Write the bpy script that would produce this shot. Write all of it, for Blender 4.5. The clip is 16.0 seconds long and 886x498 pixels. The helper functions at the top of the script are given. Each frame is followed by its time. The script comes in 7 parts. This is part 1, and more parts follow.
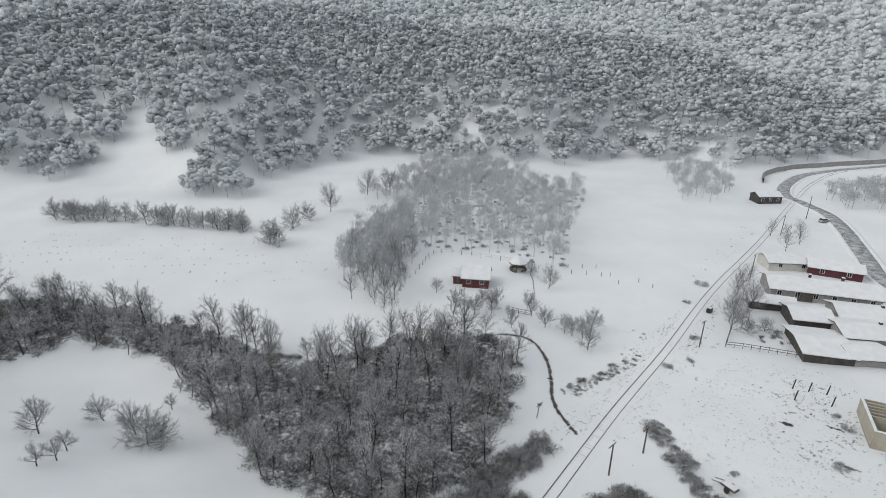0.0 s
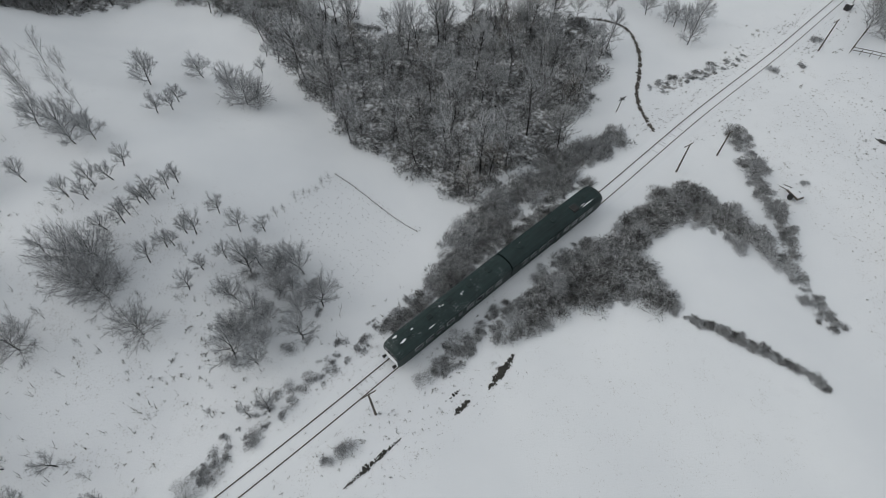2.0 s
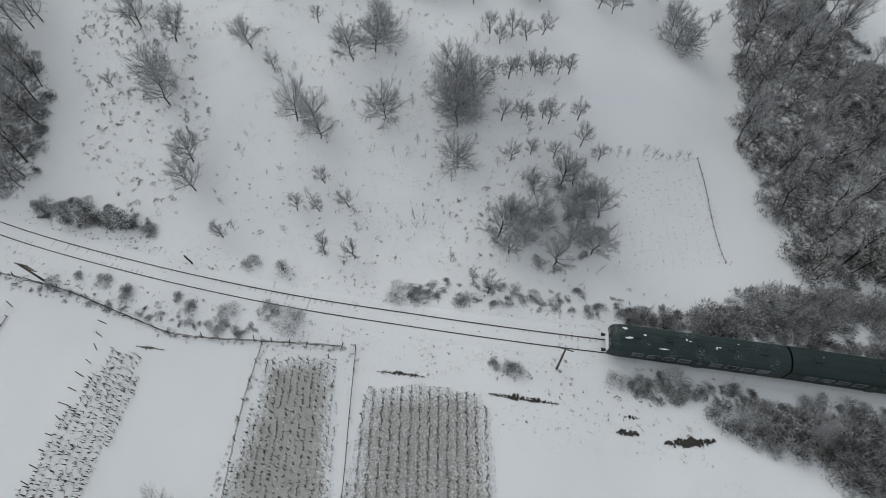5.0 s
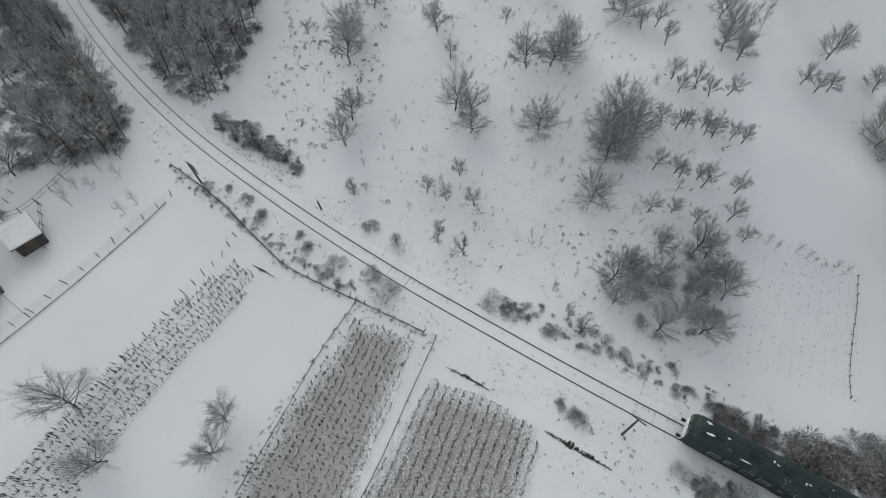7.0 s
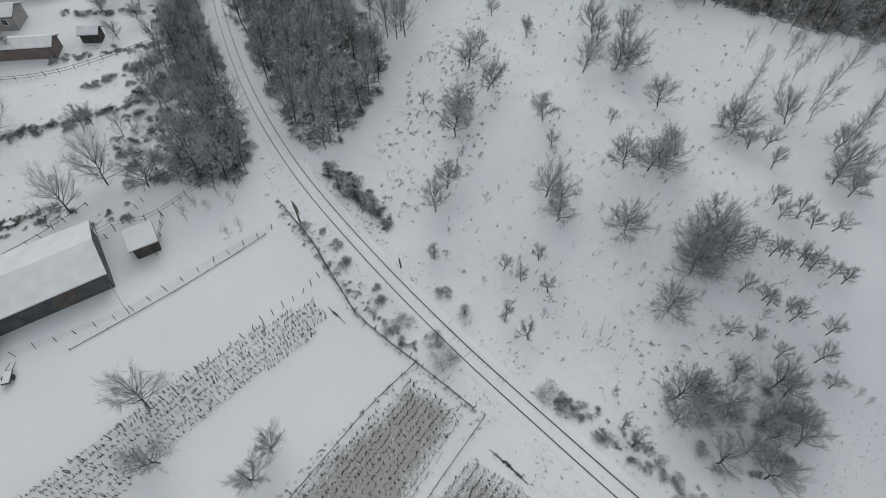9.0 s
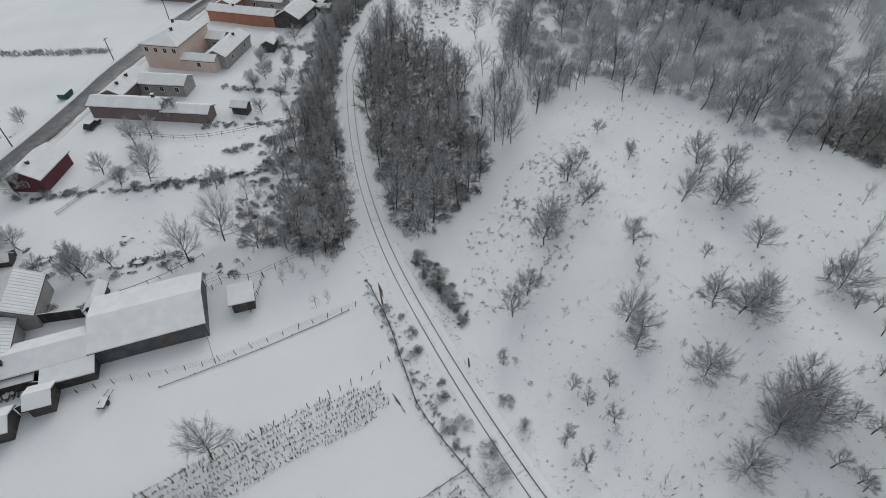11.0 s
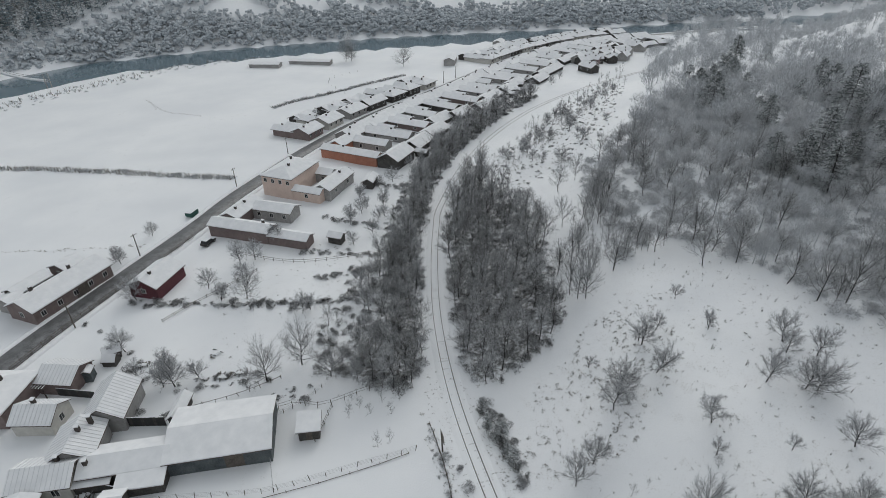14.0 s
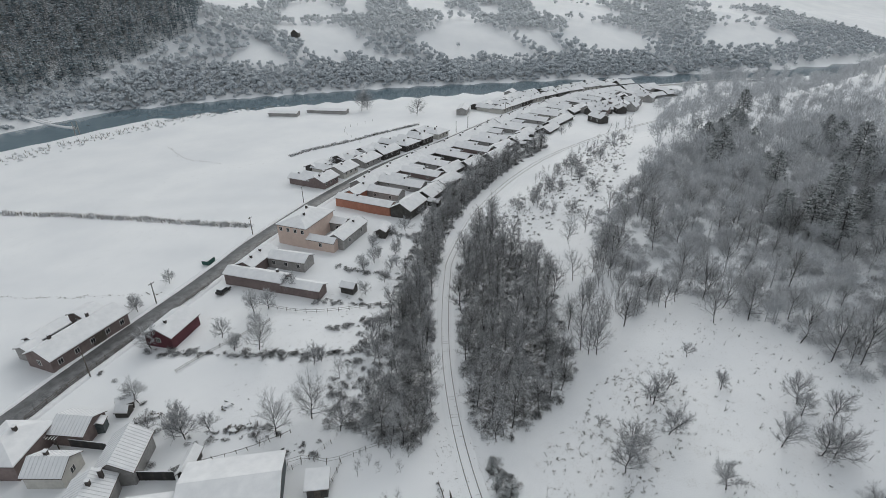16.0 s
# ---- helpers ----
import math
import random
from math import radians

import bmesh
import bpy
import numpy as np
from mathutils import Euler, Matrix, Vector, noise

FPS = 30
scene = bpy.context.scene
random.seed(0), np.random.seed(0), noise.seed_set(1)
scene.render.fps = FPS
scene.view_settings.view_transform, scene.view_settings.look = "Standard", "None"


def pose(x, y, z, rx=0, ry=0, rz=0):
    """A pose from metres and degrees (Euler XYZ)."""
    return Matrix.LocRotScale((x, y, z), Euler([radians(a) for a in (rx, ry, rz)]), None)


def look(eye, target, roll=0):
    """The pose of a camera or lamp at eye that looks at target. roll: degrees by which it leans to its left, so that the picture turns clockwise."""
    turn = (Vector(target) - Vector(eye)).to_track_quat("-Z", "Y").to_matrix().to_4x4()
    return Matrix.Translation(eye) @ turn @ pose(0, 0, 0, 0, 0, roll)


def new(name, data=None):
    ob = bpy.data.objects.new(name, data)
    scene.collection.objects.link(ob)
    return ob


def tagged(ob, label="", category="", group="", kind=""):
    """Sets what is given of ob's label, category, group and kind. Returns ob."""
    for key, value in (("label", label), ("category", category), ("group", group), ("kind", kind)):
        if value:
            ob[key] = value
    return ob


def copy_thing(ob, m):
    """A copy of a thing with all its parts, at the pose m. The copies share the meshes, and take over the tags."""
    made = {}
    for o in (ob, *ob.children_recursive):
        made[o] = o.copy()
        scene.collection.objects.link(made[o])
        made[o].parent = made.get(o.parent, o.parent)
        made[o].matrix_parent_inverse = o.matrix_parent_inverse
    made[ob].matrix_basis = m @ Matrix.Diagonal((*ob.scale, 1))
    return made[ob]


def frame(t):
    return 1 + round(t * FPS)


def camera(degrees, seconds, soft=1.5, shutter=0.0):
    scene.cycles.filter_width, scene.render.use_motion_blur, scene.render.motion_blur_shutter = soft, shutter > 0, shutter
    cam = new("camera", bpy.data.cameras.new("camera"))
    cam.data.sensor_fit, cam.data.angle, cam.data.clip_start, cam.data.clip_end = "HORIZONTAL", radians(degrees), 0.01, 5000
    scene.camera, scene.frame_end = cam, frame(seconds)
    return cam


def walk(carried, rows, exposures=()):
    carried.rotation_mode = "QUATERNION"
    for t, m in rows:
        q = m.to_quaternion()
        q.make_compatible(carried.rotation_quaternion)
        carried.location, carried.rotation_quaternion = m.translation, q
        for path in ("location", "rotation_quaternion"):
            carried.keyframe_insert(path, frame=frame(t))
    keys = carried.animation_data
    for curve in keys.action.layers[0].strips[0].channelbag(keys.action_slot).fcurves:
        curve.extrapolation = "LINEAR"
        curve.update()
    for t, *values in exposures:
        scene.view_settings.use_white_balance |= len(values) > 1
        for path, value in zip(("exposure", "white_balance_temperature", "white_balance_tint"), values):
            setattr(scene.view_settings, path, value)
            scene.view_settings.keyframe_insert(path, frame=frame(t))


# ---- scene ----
cam = camera(79.6, 16.0, soft=0.9)


def shot(x, y, z, yaw, pitch, roll):
    return pose(x, y, z, 90 + pitch, 0, yaw) @ pose(0, 0, 0, 0, 0, roll)


PATH = [
    (0, 0.00, 0.00, 55.00, 0.01, -19.90, 0.41),
    (0.5, -0.80, -0.45, 55.44, 0.08, -23.56, 0.32),
    (1, -1.56, -0.71, 55.31, 0.02, -31.57, 0.50),
    (1.5, -1.73, -0.68, 55.01, 2.83, -43.31, 0.37),
    (2, -1.71, -0.59, 54.87, 8.64, -52.97, 0.05),
    (2.5, -1.81, -0.60, 54.61, 17.08, -58.10, -0.28),
    (3, -1.81, -0.66, 54.41, 26.70, -59.25, -0.81),
    (3.5, -1.73, -1.14, 54.30, 35.78, -59.09, -0.90),
    (4, -1.88, -1.37, 54.25, 44.72, -59.18, -0.58),
    (4.5, -1.96, -1.57, 54.20, 52.96, -58.96, -0.21),
    (5, -2.03, -1.81, 54.26, 59.25, -58.74, 0.21),
    (7.5, -2.66, -2.05, 55.63, 85.32, -58.01, 0.41),
    (8, -2.69, -1.90, 56.14, 88.48, -56.51, 0.16),
    (8.5, -2.90, -2.00, 56.87, 91.43, -54.59, 0.32),
    (9, -3.05, -2.07, 57.65, 95.16, -52.45, 0.35),
    (11.5, -4.43, -1.79, 62.19, 111.44, -42.07, -0.21),
    (12, -4.45, -1.87, 63.07, 114.07, -39.82, -0.20),
    (12.5, -4.44, -1.91, 63.97, 115.84, -37.59, -0.18),
    (13, -4.49, -1.98, 64.83, 116.82, -35.42, -0.18),
    (13.5, -4.50, -2.11, 65.58, 117.62, -33.20, -0.15),
    (14, -4.48, -2.11, 66.37, 118.22, -31.22, -0.16),
    (14.5, -4.53, -2.06, 66.97, 118.67, -29.24, -0.20),
    (15, -4.45, -2.16, 67.74, 118.96, -27.86, -0.18),
    (15.5, -4.44, -2.10, 68.55, 119.31, -27.18, -0.22),
    (16, -4.45, -2.13, 69.41, 119.57, -26.85, -0.19),
]
walk(cam, [(t, shot(*row)) for t, *row in PATH], exposures=[(0, 0.34, 6420, 7.2), (1.0, 0.28, 6420, 7.2), (1.5, 0.13, 6400, 7.0), (3.0, 0.06, 6380, 6.6), (5, 0.09, 6380, 6.6), (9, 0.09, 6380, 6.6), (12.5, 0.08, 6380, 6.6), (16, 0.19, 6400, 6.8)])

# ---- world and light: an overcast winter sky ----
world = bpy.data.worlds.new("overcast")
scene.world = world
world.use_nodes = True
wn = world.node_tree.nodes
wl = world.node_tree.links
sky = wn.new("ShaderNodeTexSky")
sky.sky_type, sky.sun_disc = "NISHITA", False
sky.sun_elevation, sky.sun_rotation = radians(36), radians(255)
sky.air_density, sky.dust_density, sky.ozone_density = 1.0, 4.0, 1.0
grey = wn.new("ShaderNodeHueSaturation")
grey.inputs["Saturation"].default_value = 0.42
cloud = wn.new("ShaderNodeMix")
cloud.data_type = "RGBA"
cloud.inputs[0].default_value = 0.65
cloud.inputs[7].default_value = (5.35, 5.5, 5.65, 1)
wl.new(sky.outputs["Color"], grey.inputs["Color"])
wl.new(grey.outputs["Color"], cloud.inputs[6])
wl.new(cloud.outputs[2], wn["Background"].inputs["Color"])
wn["Background"].inputs["Strength"].default_value = 0.10

sun = new("sun", bpy.data.lights.new("sun", "SUN"))
sun.data.energy, sun.data.angle, sun.data.color = 0.42, radians(50), (1.0, 0.98, 0.95)
sun.matrix_world = look((0, 0, 0), (-math.sin(radians(255)) * math.cos(radians(36)), -math.cos(radians(255)) * math.cos(radians(36)), -math.sin(radians(36))))
# ---- materials ----
class Nodes:
    """A small builder of node materials."""

    def __init__(self, name):
        self.mat = bpy.data.materials.new(name)
        self.mat.use_nodes = True
        self.tree = self.mat.node_tree
        self.bsdf = self.tree.nodes["Principled BSDF"]

    def node(self, kind, **values):
        n = self.tree.nodes.new(kind)
        for k, v in values.items():
            n.inputs[k.replace("_", " ")].default_value = v
        return n

    def link(self, a, b):
        self.tree.links.new(a, b)

    def noise(self, scale, detail=4.0, rough=0.55):
        pos = self.tree.nodes.new("ShaderNodeNewGeometry")
        n = self.node("ShaderNodeTexNoise", Scale=scale, Detail=detail, Roughness=rough)
        self.link(pos.outputs["Position"], n.inputs["Vector"])
        return n.outputs["Fac"]

    def ramp(self, fac, *stops):
        r = self.tree.nodes.new("ShaderNodeValToRGB")
        e = r.color_ramp.elements
        while len(e) < len(stops):
            e.new(0.5)
        for el, (at, c) in zip(e, stops):
            el.position, el.color = at, (*c, 1) if isinstance(c, tuple) else (c, c, c, 1)
        self.link(fac, r.inputs["Fac"])
        return r.outputs["Color"]

    def mix(self, fac, a, b):
        m = self.tree.nodes.new("ShaderNodeMix")
        m.data_type = "RGBA"
        for socket, v in ((m.inputs[0], fac), (m.inputs[6], a), (m.inputs[7], b)):
            if isinstance(v, (int, float)):
                socket.default_value = v if socket == m.inputs[0] else (v, v, v, 1)
            elif isinstance(v, tuple):
                socket.default_value = (*v, 1)
            else:
                self.link(v, socket)
        return m.outputs[2]

    def up(self, low, high):
        """0 where a face stands steep, 1 where it lies flat and looks up."""
        g = self.tree.nodes.new("ShaderNodeNewGeometry")
        s = self.tree.nodes.new("ShaderNodeSeparateXYZ")
        self.link(g.outputs["Normal"], s.inputs[0])
        m = self.node("ShaderNodeMapRange")
        m.inputs[1].default_value, m.inputs[2].default_value = low, high
        self.link(s.outputs[2], m.inputs[0])
        return m.outputs[0]

    def island(self):
        return self.tree.nodes.new("ShaderNodeNewGeometry").outputs["Random Per Island"]

    def which(self):
        return self.tree.nodes.new("ShaderNodeObjectInfo").outputs["Random"]

    def bump(self, height, strength, distance):
        b = self.node("ShaderNodeBump", Strength=strength, Distance=distance)
        self.link(height, b.inputs["Height"])
        self.link(b.outputs["Normal"], self.bsdf.inputs["Normal"])

    def done(self, color, rough=0.7, metal=0.0, spec=0.5):
        c = self.bsdf.inputs["Base Color"]
        if isinstance(color, tuple):
            c.default_value = (*color, 1)
        else:
            self.link(color, c)
        r = self.bsdf.inputs["Roughness"]
        if isinstance(rough, (int, float)):
            r.default_value = rough
        else:
            self.link(rough, r)
        self.bsdf.inputs["Metallic"].default_value = metal
        self.bsdf.inputs["Specular IOR Level"].default_value = spec
        return self.mat


def snow_ground():
    """Snow with grass tips, and leaf litter or bare soil where the sheet's attributes put them."""
    m = Nodes("snow_ground")
    wide, mid, fine = m.noise(0.035, 5), m.noise(0.5, 6, 0.65), m.noise(5.0, 5, 0.7)
    speck = m.noise(4.5, 6, 0.75)
    snow = m.mix(m.ramp(wide, (0.35, 0.0), (0.65, 1.0)), (0.78, 0.795, 0.82), (0.86, 0.87, 0.885))
    thin = m.mix(fine, (0.30, 0.285, 0.255), (0.66, 0.66, 0.66))
    patch = m.mix(m.ramp(mid, (0.56, 0.0), (0.70, 1.0)), 0.0, m.ramp(fine, (0.48, 0.0), (0.64, 1.0)))
    worn = m.mix(m.ramp(wide, (0.5, 0.0), (0.64, 0.8)), (0.0, 0.0, 0.0), patch)
    weeds = m.tree.nodes.new("ShaderNodeAttribute")
    weeds.attribute_name = "weeds"
    tips = m.mix(m.mix(m.ramp(mid, (0.46, 0.0), (0.62, 1.0)), (0, 0, 0), weeds.outputs["Fac"]), 0.0, m.ramp(speck, (0.56, 0.0), (0.64, 0.8)))
    c = m.mix(tips, m.mix(worn, snow, thin), (0.30, 0.275, 0.235))
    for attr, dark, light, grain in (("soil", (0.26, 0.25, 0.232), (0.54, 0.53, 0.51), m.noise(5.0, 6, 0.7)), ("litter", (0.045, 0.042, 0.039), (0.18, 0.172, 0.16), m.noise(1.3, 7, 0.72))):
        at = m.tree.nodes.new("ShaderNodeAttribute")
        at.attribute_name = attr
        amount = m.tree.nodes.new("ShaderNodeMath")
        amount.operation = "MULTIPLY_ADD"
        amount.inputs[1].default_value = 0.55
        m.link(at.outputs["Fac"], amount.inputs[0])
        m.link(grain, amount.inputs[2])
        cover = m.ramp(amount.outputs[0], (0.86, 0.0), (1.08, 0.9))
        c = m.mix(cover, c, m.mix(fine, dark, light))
    m.bump(m.mix(0.5, mid, fine), 0.35, 0.2)
    return m.done(c, 0.75, 0, 0.25)


def snow_clean(name="snow"):
    m = Nodes(name)
    n = m.noise(1.2, 5)
    m.bump(n, 0.25, 0.1)
    return m.done(m.ramp(n, (0.3, (0.76, 0.775, 0.80)), (0.7, (0.85, 0.855, 0.87))), 0.75, 0, 0.25)


def roof_snow():
    m = Nodes("roof_snow")
    n, f = m.noise(0.6, 4), m.noise(6, 4)
    m.bump(f, 0.2, 0.05)
    return m.done(m.ramp(n, (0.3, (0.74, 0.75, 0.77)), (0.7, (0.84, 0.845, 0.86))), 0.75, 0, 0.25)


def plain(name, a, b, scale=3.0, rough=0.75, bump=0.2, metal=0.0):
    m = Nodes(name)
    n = m.mix(0.5, m.noise(scale, 6, 0.65), m.noise(scale * 0.17, 3))
    m.bump(n, bump, 0.03)
    return m.done(m.ramp(n, (0.35, a), (0.65, b)), rough, metal)


def bark(name, dark, light, frost):
    """Bark or twigs: brown-grey, with snow on whatever looks up."""
    m = Nodes(name)
    c = m.mix(m.island(), dark, light)
    return m.done(m.mix(m.mix(m.up(0.15, 0.75), (0, 0, 0), (frost,) * 3), c, (0.8, 0.81, 0.83)), 0.85, 0, 0.2)


def frosted(name, dark, light, white, share, top=0.0, low=0.1, clump=0.42):
    """Twigs of a crown, of which a share is rimed white; the rime lies in clumps, and thicker on some trees."""
    m = Nodes(name)
    c = m.ramp(m.island(), (0.0, dark), (max(0.02, 0.92 - share), light), (min(0.98, 1.08 - share), white), (1.0, white))
    pale = tuple(0.5 * w + 0.5 * l for w, l in zip(white, light))
    c = m.mix(m.ramp(m.noise(0.9 if clump < 0.5 else 1.5, 3, 0.6), (0.4, 0.0), (0.62, clump)), c, pale)
    if clump > 0.5:
        c = m.mix(m.ramp(m.noise(0.8, 3, 0.6), (0.38, 0.75), (0.52, 0.0)), c, dark)
    c = m.mix(m.ramp(m.noise(0.16, 3, 0.6), (0.38, 0.32), (0.6, 0.0)), c, tuple(0.6 * d + 0.4 * l for d, l in zip(dark, light)))
    c = m.mix(m.ramp(m.which(), (0.35, 0.0), (1.0, 0.5)), c, pale)
    if top:
        c = m.mix(m.mix(m.up(low, 0.9), (0, 0, 0), (top,) * 3), c, white)
    return m.done(c, 0.85, 0, 0.2)


def slushy(name, white):
    """Wet asphalt with snow and slush left in patches."""
    m = Nodes(name)
    wide, fine = m.noise(0.5, 5, 0.65), m.noise(5, 4, 0.6)
    c = m.mix(fine, (0.035, 0.036, 0.039), (0.085, 0.086, 0.089))
    left = m.mix(m.ramp(m.mix(0.4, wide, fine), (0.42, 0.12 * white), (0.58, white)), 0.0, 1.0)
    m.bump(fine, 0.15, 0.03)
    return m.done(m.mix(left, c, (0.62, 0.63, 0.65)), m.ramp(left, (0.0, 0.35), (1.0, 0.8)))


MAT_GROUND = snow_ground()
MAT_SNOW = snow_clean()
MAT_ROOFSNOW = roof_snow()
MAT_BARK = bark("bark", (0.018, 0.017, 0.016), (0.052, 0.049, 0.046), 0.22)
MAT_TWIG = frosted("twigs", (0.045, 0.045, 0.046), (0.18, 0.18, 0.182), (0.76, 0.77, 0.79), 0.42)
MAT_MID = frosted("orchard_twigs", (0.10, 0.102, 0.106), (0.29, 0.296, 0.306), (0.74, 0.75, 0.77), 0.38)
MAT_TWIG_DARK = frosted("twigs_dark", (0.026, 0.025, 0.024), (0.13, 0.128, 0.125), (0.78, 0.79, 0.80), 0.38)
# Rimed twigs with haze painted in: darks raised well above the near twigs.
MAT_HAZE = frosted("hazed_twigs", (0.28, 0.291, 0.306), (0.49, 0.505, 0.525), (0.78, 0.795, 0.82), 0.4)
MAT_RIME = frosted("rimed_twigs", (0.075, 0.076, 0.078), (0.26, 0.264, 0.27), (0.78, 0.79, 0.81), 0.5)
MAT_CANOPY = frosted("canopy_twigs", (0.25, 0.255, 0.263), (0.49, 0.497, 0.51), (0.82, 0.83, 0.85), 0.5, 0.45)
MAT_OAK = frosted("oak_leaves", (0.04, 0.035, 0.029), (0.13, 0.112, 0.095), (0.74, 0.74, 0.74), 0.36)
MAT_BUSH = frosted("bush_twigs", (0.017, 0.016, 0.015), (0.09, 0.088, 0.085), (0.84, 0.85, 0.865), 0.36, clump=0.7)
# Haze painted into the three far tones: paler and bluer than the near twigs.
MAT_FAR = frosted("hazed_far_twigs", (0.25, 0.267, 0.287), (0.41, 0.432, 0.456), (0.72, 0.742, 0.767), 0.22, 0.42, 0.0)
MAT_HIGH = frosted("hazed_high_rime", (0.54, 0.565, 0.59), (0.60, 0.622, 0.645), (0.72, 0.74, 0.76), 0.25, 0.35, -0.1)
MAT_BANK_HAZE = frosted("hazed_bank_twigs", (0.42, 0.447, 0.477), (0.50, 0.53, 0.562), (0.62, 0.65, 0.682), 0.2, 0.2)
MAT_NEEDLE = frosted("needles", (0.020, 0.032, 0.028), (0.075, 0.092, 0.084), (0.74, 0.76, 0.78), 0.42, 0.3)
# Bluer and paler than the near needles.
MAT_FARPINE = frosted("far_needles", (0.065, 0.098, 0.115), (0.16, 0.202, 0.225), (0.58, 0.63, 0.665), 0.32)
MAT_GRASS = frosted("dry_stalks", (0.045, 0.038, 0.028), (0.14, 0.12, 0.088), (0.4, 0.38, 0.35), 0.12)
MAT_STALK = frosted("vine_stalks", (0.02, 0.017, 0.014), (0.08, 0.068, 0.053), (0.24, 0.22, 0.19), 0.08)
MAT_MUD = plain("wet_mud", (0.012, 0.011, 0.009), (0.05, 0.045, 0.035), 4, 0.35, 0.6)
MAT_DIRT = plain("dirt_track", (0.03, 0.026, 0.02), (0.10, 0.085, 0.07), 3, 0.6, 0.5)
MAT_ASPHALT = slushy("wet_asphalt", 0.25)
MAT_SLUSH = slushy("snowy_asphalt", 0.95)
MAT_WATER = plain("river_water", (0.11, 0.165, 0.20), (0.145, 0.205, 0.24), 0.15, 0.12, 0.05)
MAT_RAIL = plain("rail_steel", (0.06, 0.045, 0.035), (0.13, 0.10, 0.085), 8, 0.4, 0.1, 0.8)
MAT_SLEEPER = bark("snowy_sleeper", (0.10, 0.092, 0.085), (0.22, 0.21, 0.20), 0.72)
MAT_WOOD = plain("weathered_wood", (0.06, 0.05, 0.042), (0.16, 0.14, 0.12), 5, 0.85, 0.4)
MAT_CONC = plain("concrete", (0.22, 0.21, 0.20), (0.36, 0.35, 0.33), 2, 0.85, 0.2)
MAT_CREAM = plain("cream_plaster", (0.34, 0.31, 0.25), (0.5, 0.46, 0.38), 1.2, 0.85, 0.2)
MAT_GLASS = plain("window_glass", (0.012, 0.014, 0.017), (0.03, 0.033, 0.037), 2, 0.08, 0.0)
MAT_WHITE = plain("white_paint", (0.62, 0.61, 0.59), (0.74, 0.73, 0.71), 3, 0.6, 0.1)
MAT_BRICK = plain("brick_chimney", (0.035, 0.03, 0.028), (0.09, 0.075, 0.068), 9, 0.85, 0.4)
MAT_TRAIN = plain("dark_green_paint", (0.003, 0.012, 0.011), (0.008, 0.024, 0.022), 1.5, 0.55, 0.08)


def dusted_roof():
    """Dark green roof paint, with thin streaks of snow caught on it."""
    m = Nodes("dusted_roof")
    fine = m.noise(7.0, 5, 0.7)
    paint = m.mix(m.noise(0.9, 5), (0.003, 0.012, 0.012), (0.018, 0.040, 0.038))
    dust = m.mix(m.ramp(m.noise(0.55, 3), (0.5, 0.0), (0.62, 1.0)), 0.0, m.ramp(fine, (0.55, 0.0), (0.68, 0.55)))
    return m.done(m.mix(dust, paint, (0.62, 0.64, 0.66)), 0.6)


MAT_DUSTROOF = dusted_roof()
MAT_TRAINROOF = plain("dark_green_roof", (0.002, 0.010, 0.010), (0.014, 0.034, 0.033), 0.9, 0.62, 0.1)
MAT_GREEN = plain("green_paint", (0.01, 0.06, 0.05), (0.02, 0.10, 0.08), 3, 0.5, 0.1)
MAT_WIRE = plain("rimed_wire", (0.30, 0.30, 0.31), (0.55, 0.555, 0.565), 5, 0.7, 0.1)
MAT_RIBS = plain("ribbed_roof_edge", (0.60, 0.61, 0.63), (0.72, 0.73, 0.75), 3, 0.75, 0.1)
MAT_BLUEROOF = plain("blue_sheet_metal", (0.035, 0.06, 0.10), (0.07, 0.10, 0.15), 2, 0.45, 0.1)
MAT_BLACK = plain("black_steel", (0.010, 0.010, 0.010), (0.028, 0.027, 0.026), 6, 0.5, 0.2)
WALL = {
    "red": plain("red_boards", (0.075, 0.02, 0.019), (0.14, 0.036, 0.034), 4, 0.75, 0.2),
    "brown": plain("brown_plaster", (0.15, 0.115, 0.11), (0.24, 0.19, 0.18), 1.5, 0.85, 0.15),
    "pink": plain("pink_plaster", (0.58, 0.45, 0.39), (0.70, 0.56, 0.49), 1.2, 0.85, 0.1),
    "orange": plain("orange_plaster", (0.34, 0.15, 0.10), (0.48, 0.22, 0.15), 1.2, 0.85, 0.1),
    "grey": plain("grey_plaster", (0.24, 0.235, 0.23), (0.40, 0.39, 0.38), 1.5, 0.85, 0.15),
    "white": plain("white_plaster", (0.46, 0.45, 0.42), (0.62, 0.6, 0.56), 1.5, 0.85, 0.15),
    "wood": plain("dark_barn_boards", (0.035, 0.032, 0.03), (0.10, 0.095, 0.088), 6, 0.85, 0.4),
    "barn": plain("blue_grey_barn_boards", (0.05, 0.062, 0.066), (0.135, 0.152, 0.158), 5, 0.85, 0.4),
    "darkred": plain("oxblood_plaster", (0.075, 0.02, 0.028), (0.13, 0.04, 0.05), 2, 0.8, 0.15),
}
# ---- lines of the plan ----
TRACK = [(420, 335), (300, 312), (215, 278), (174, 246), (134.6, 200.8), (100.7, 159.9), (68, 122.5), (44.8, 93), (28, 72.6), (12.1, 52), (2, 39.7), (-9, 26.1), (-15.7, 17.6),
         (-23.2, 8.4), (-33.7, -4), (-46.3, -17.2), (-60.3, -30.1), (-76, -41.7), (-92, -51.3), (-109, -60.2), (-121.8, -65.5), (-156, -73.6), (-196.7, -75.7),
         (-238.5, -70.6), (-300, -52), (-380, -15), (-470, 40)]
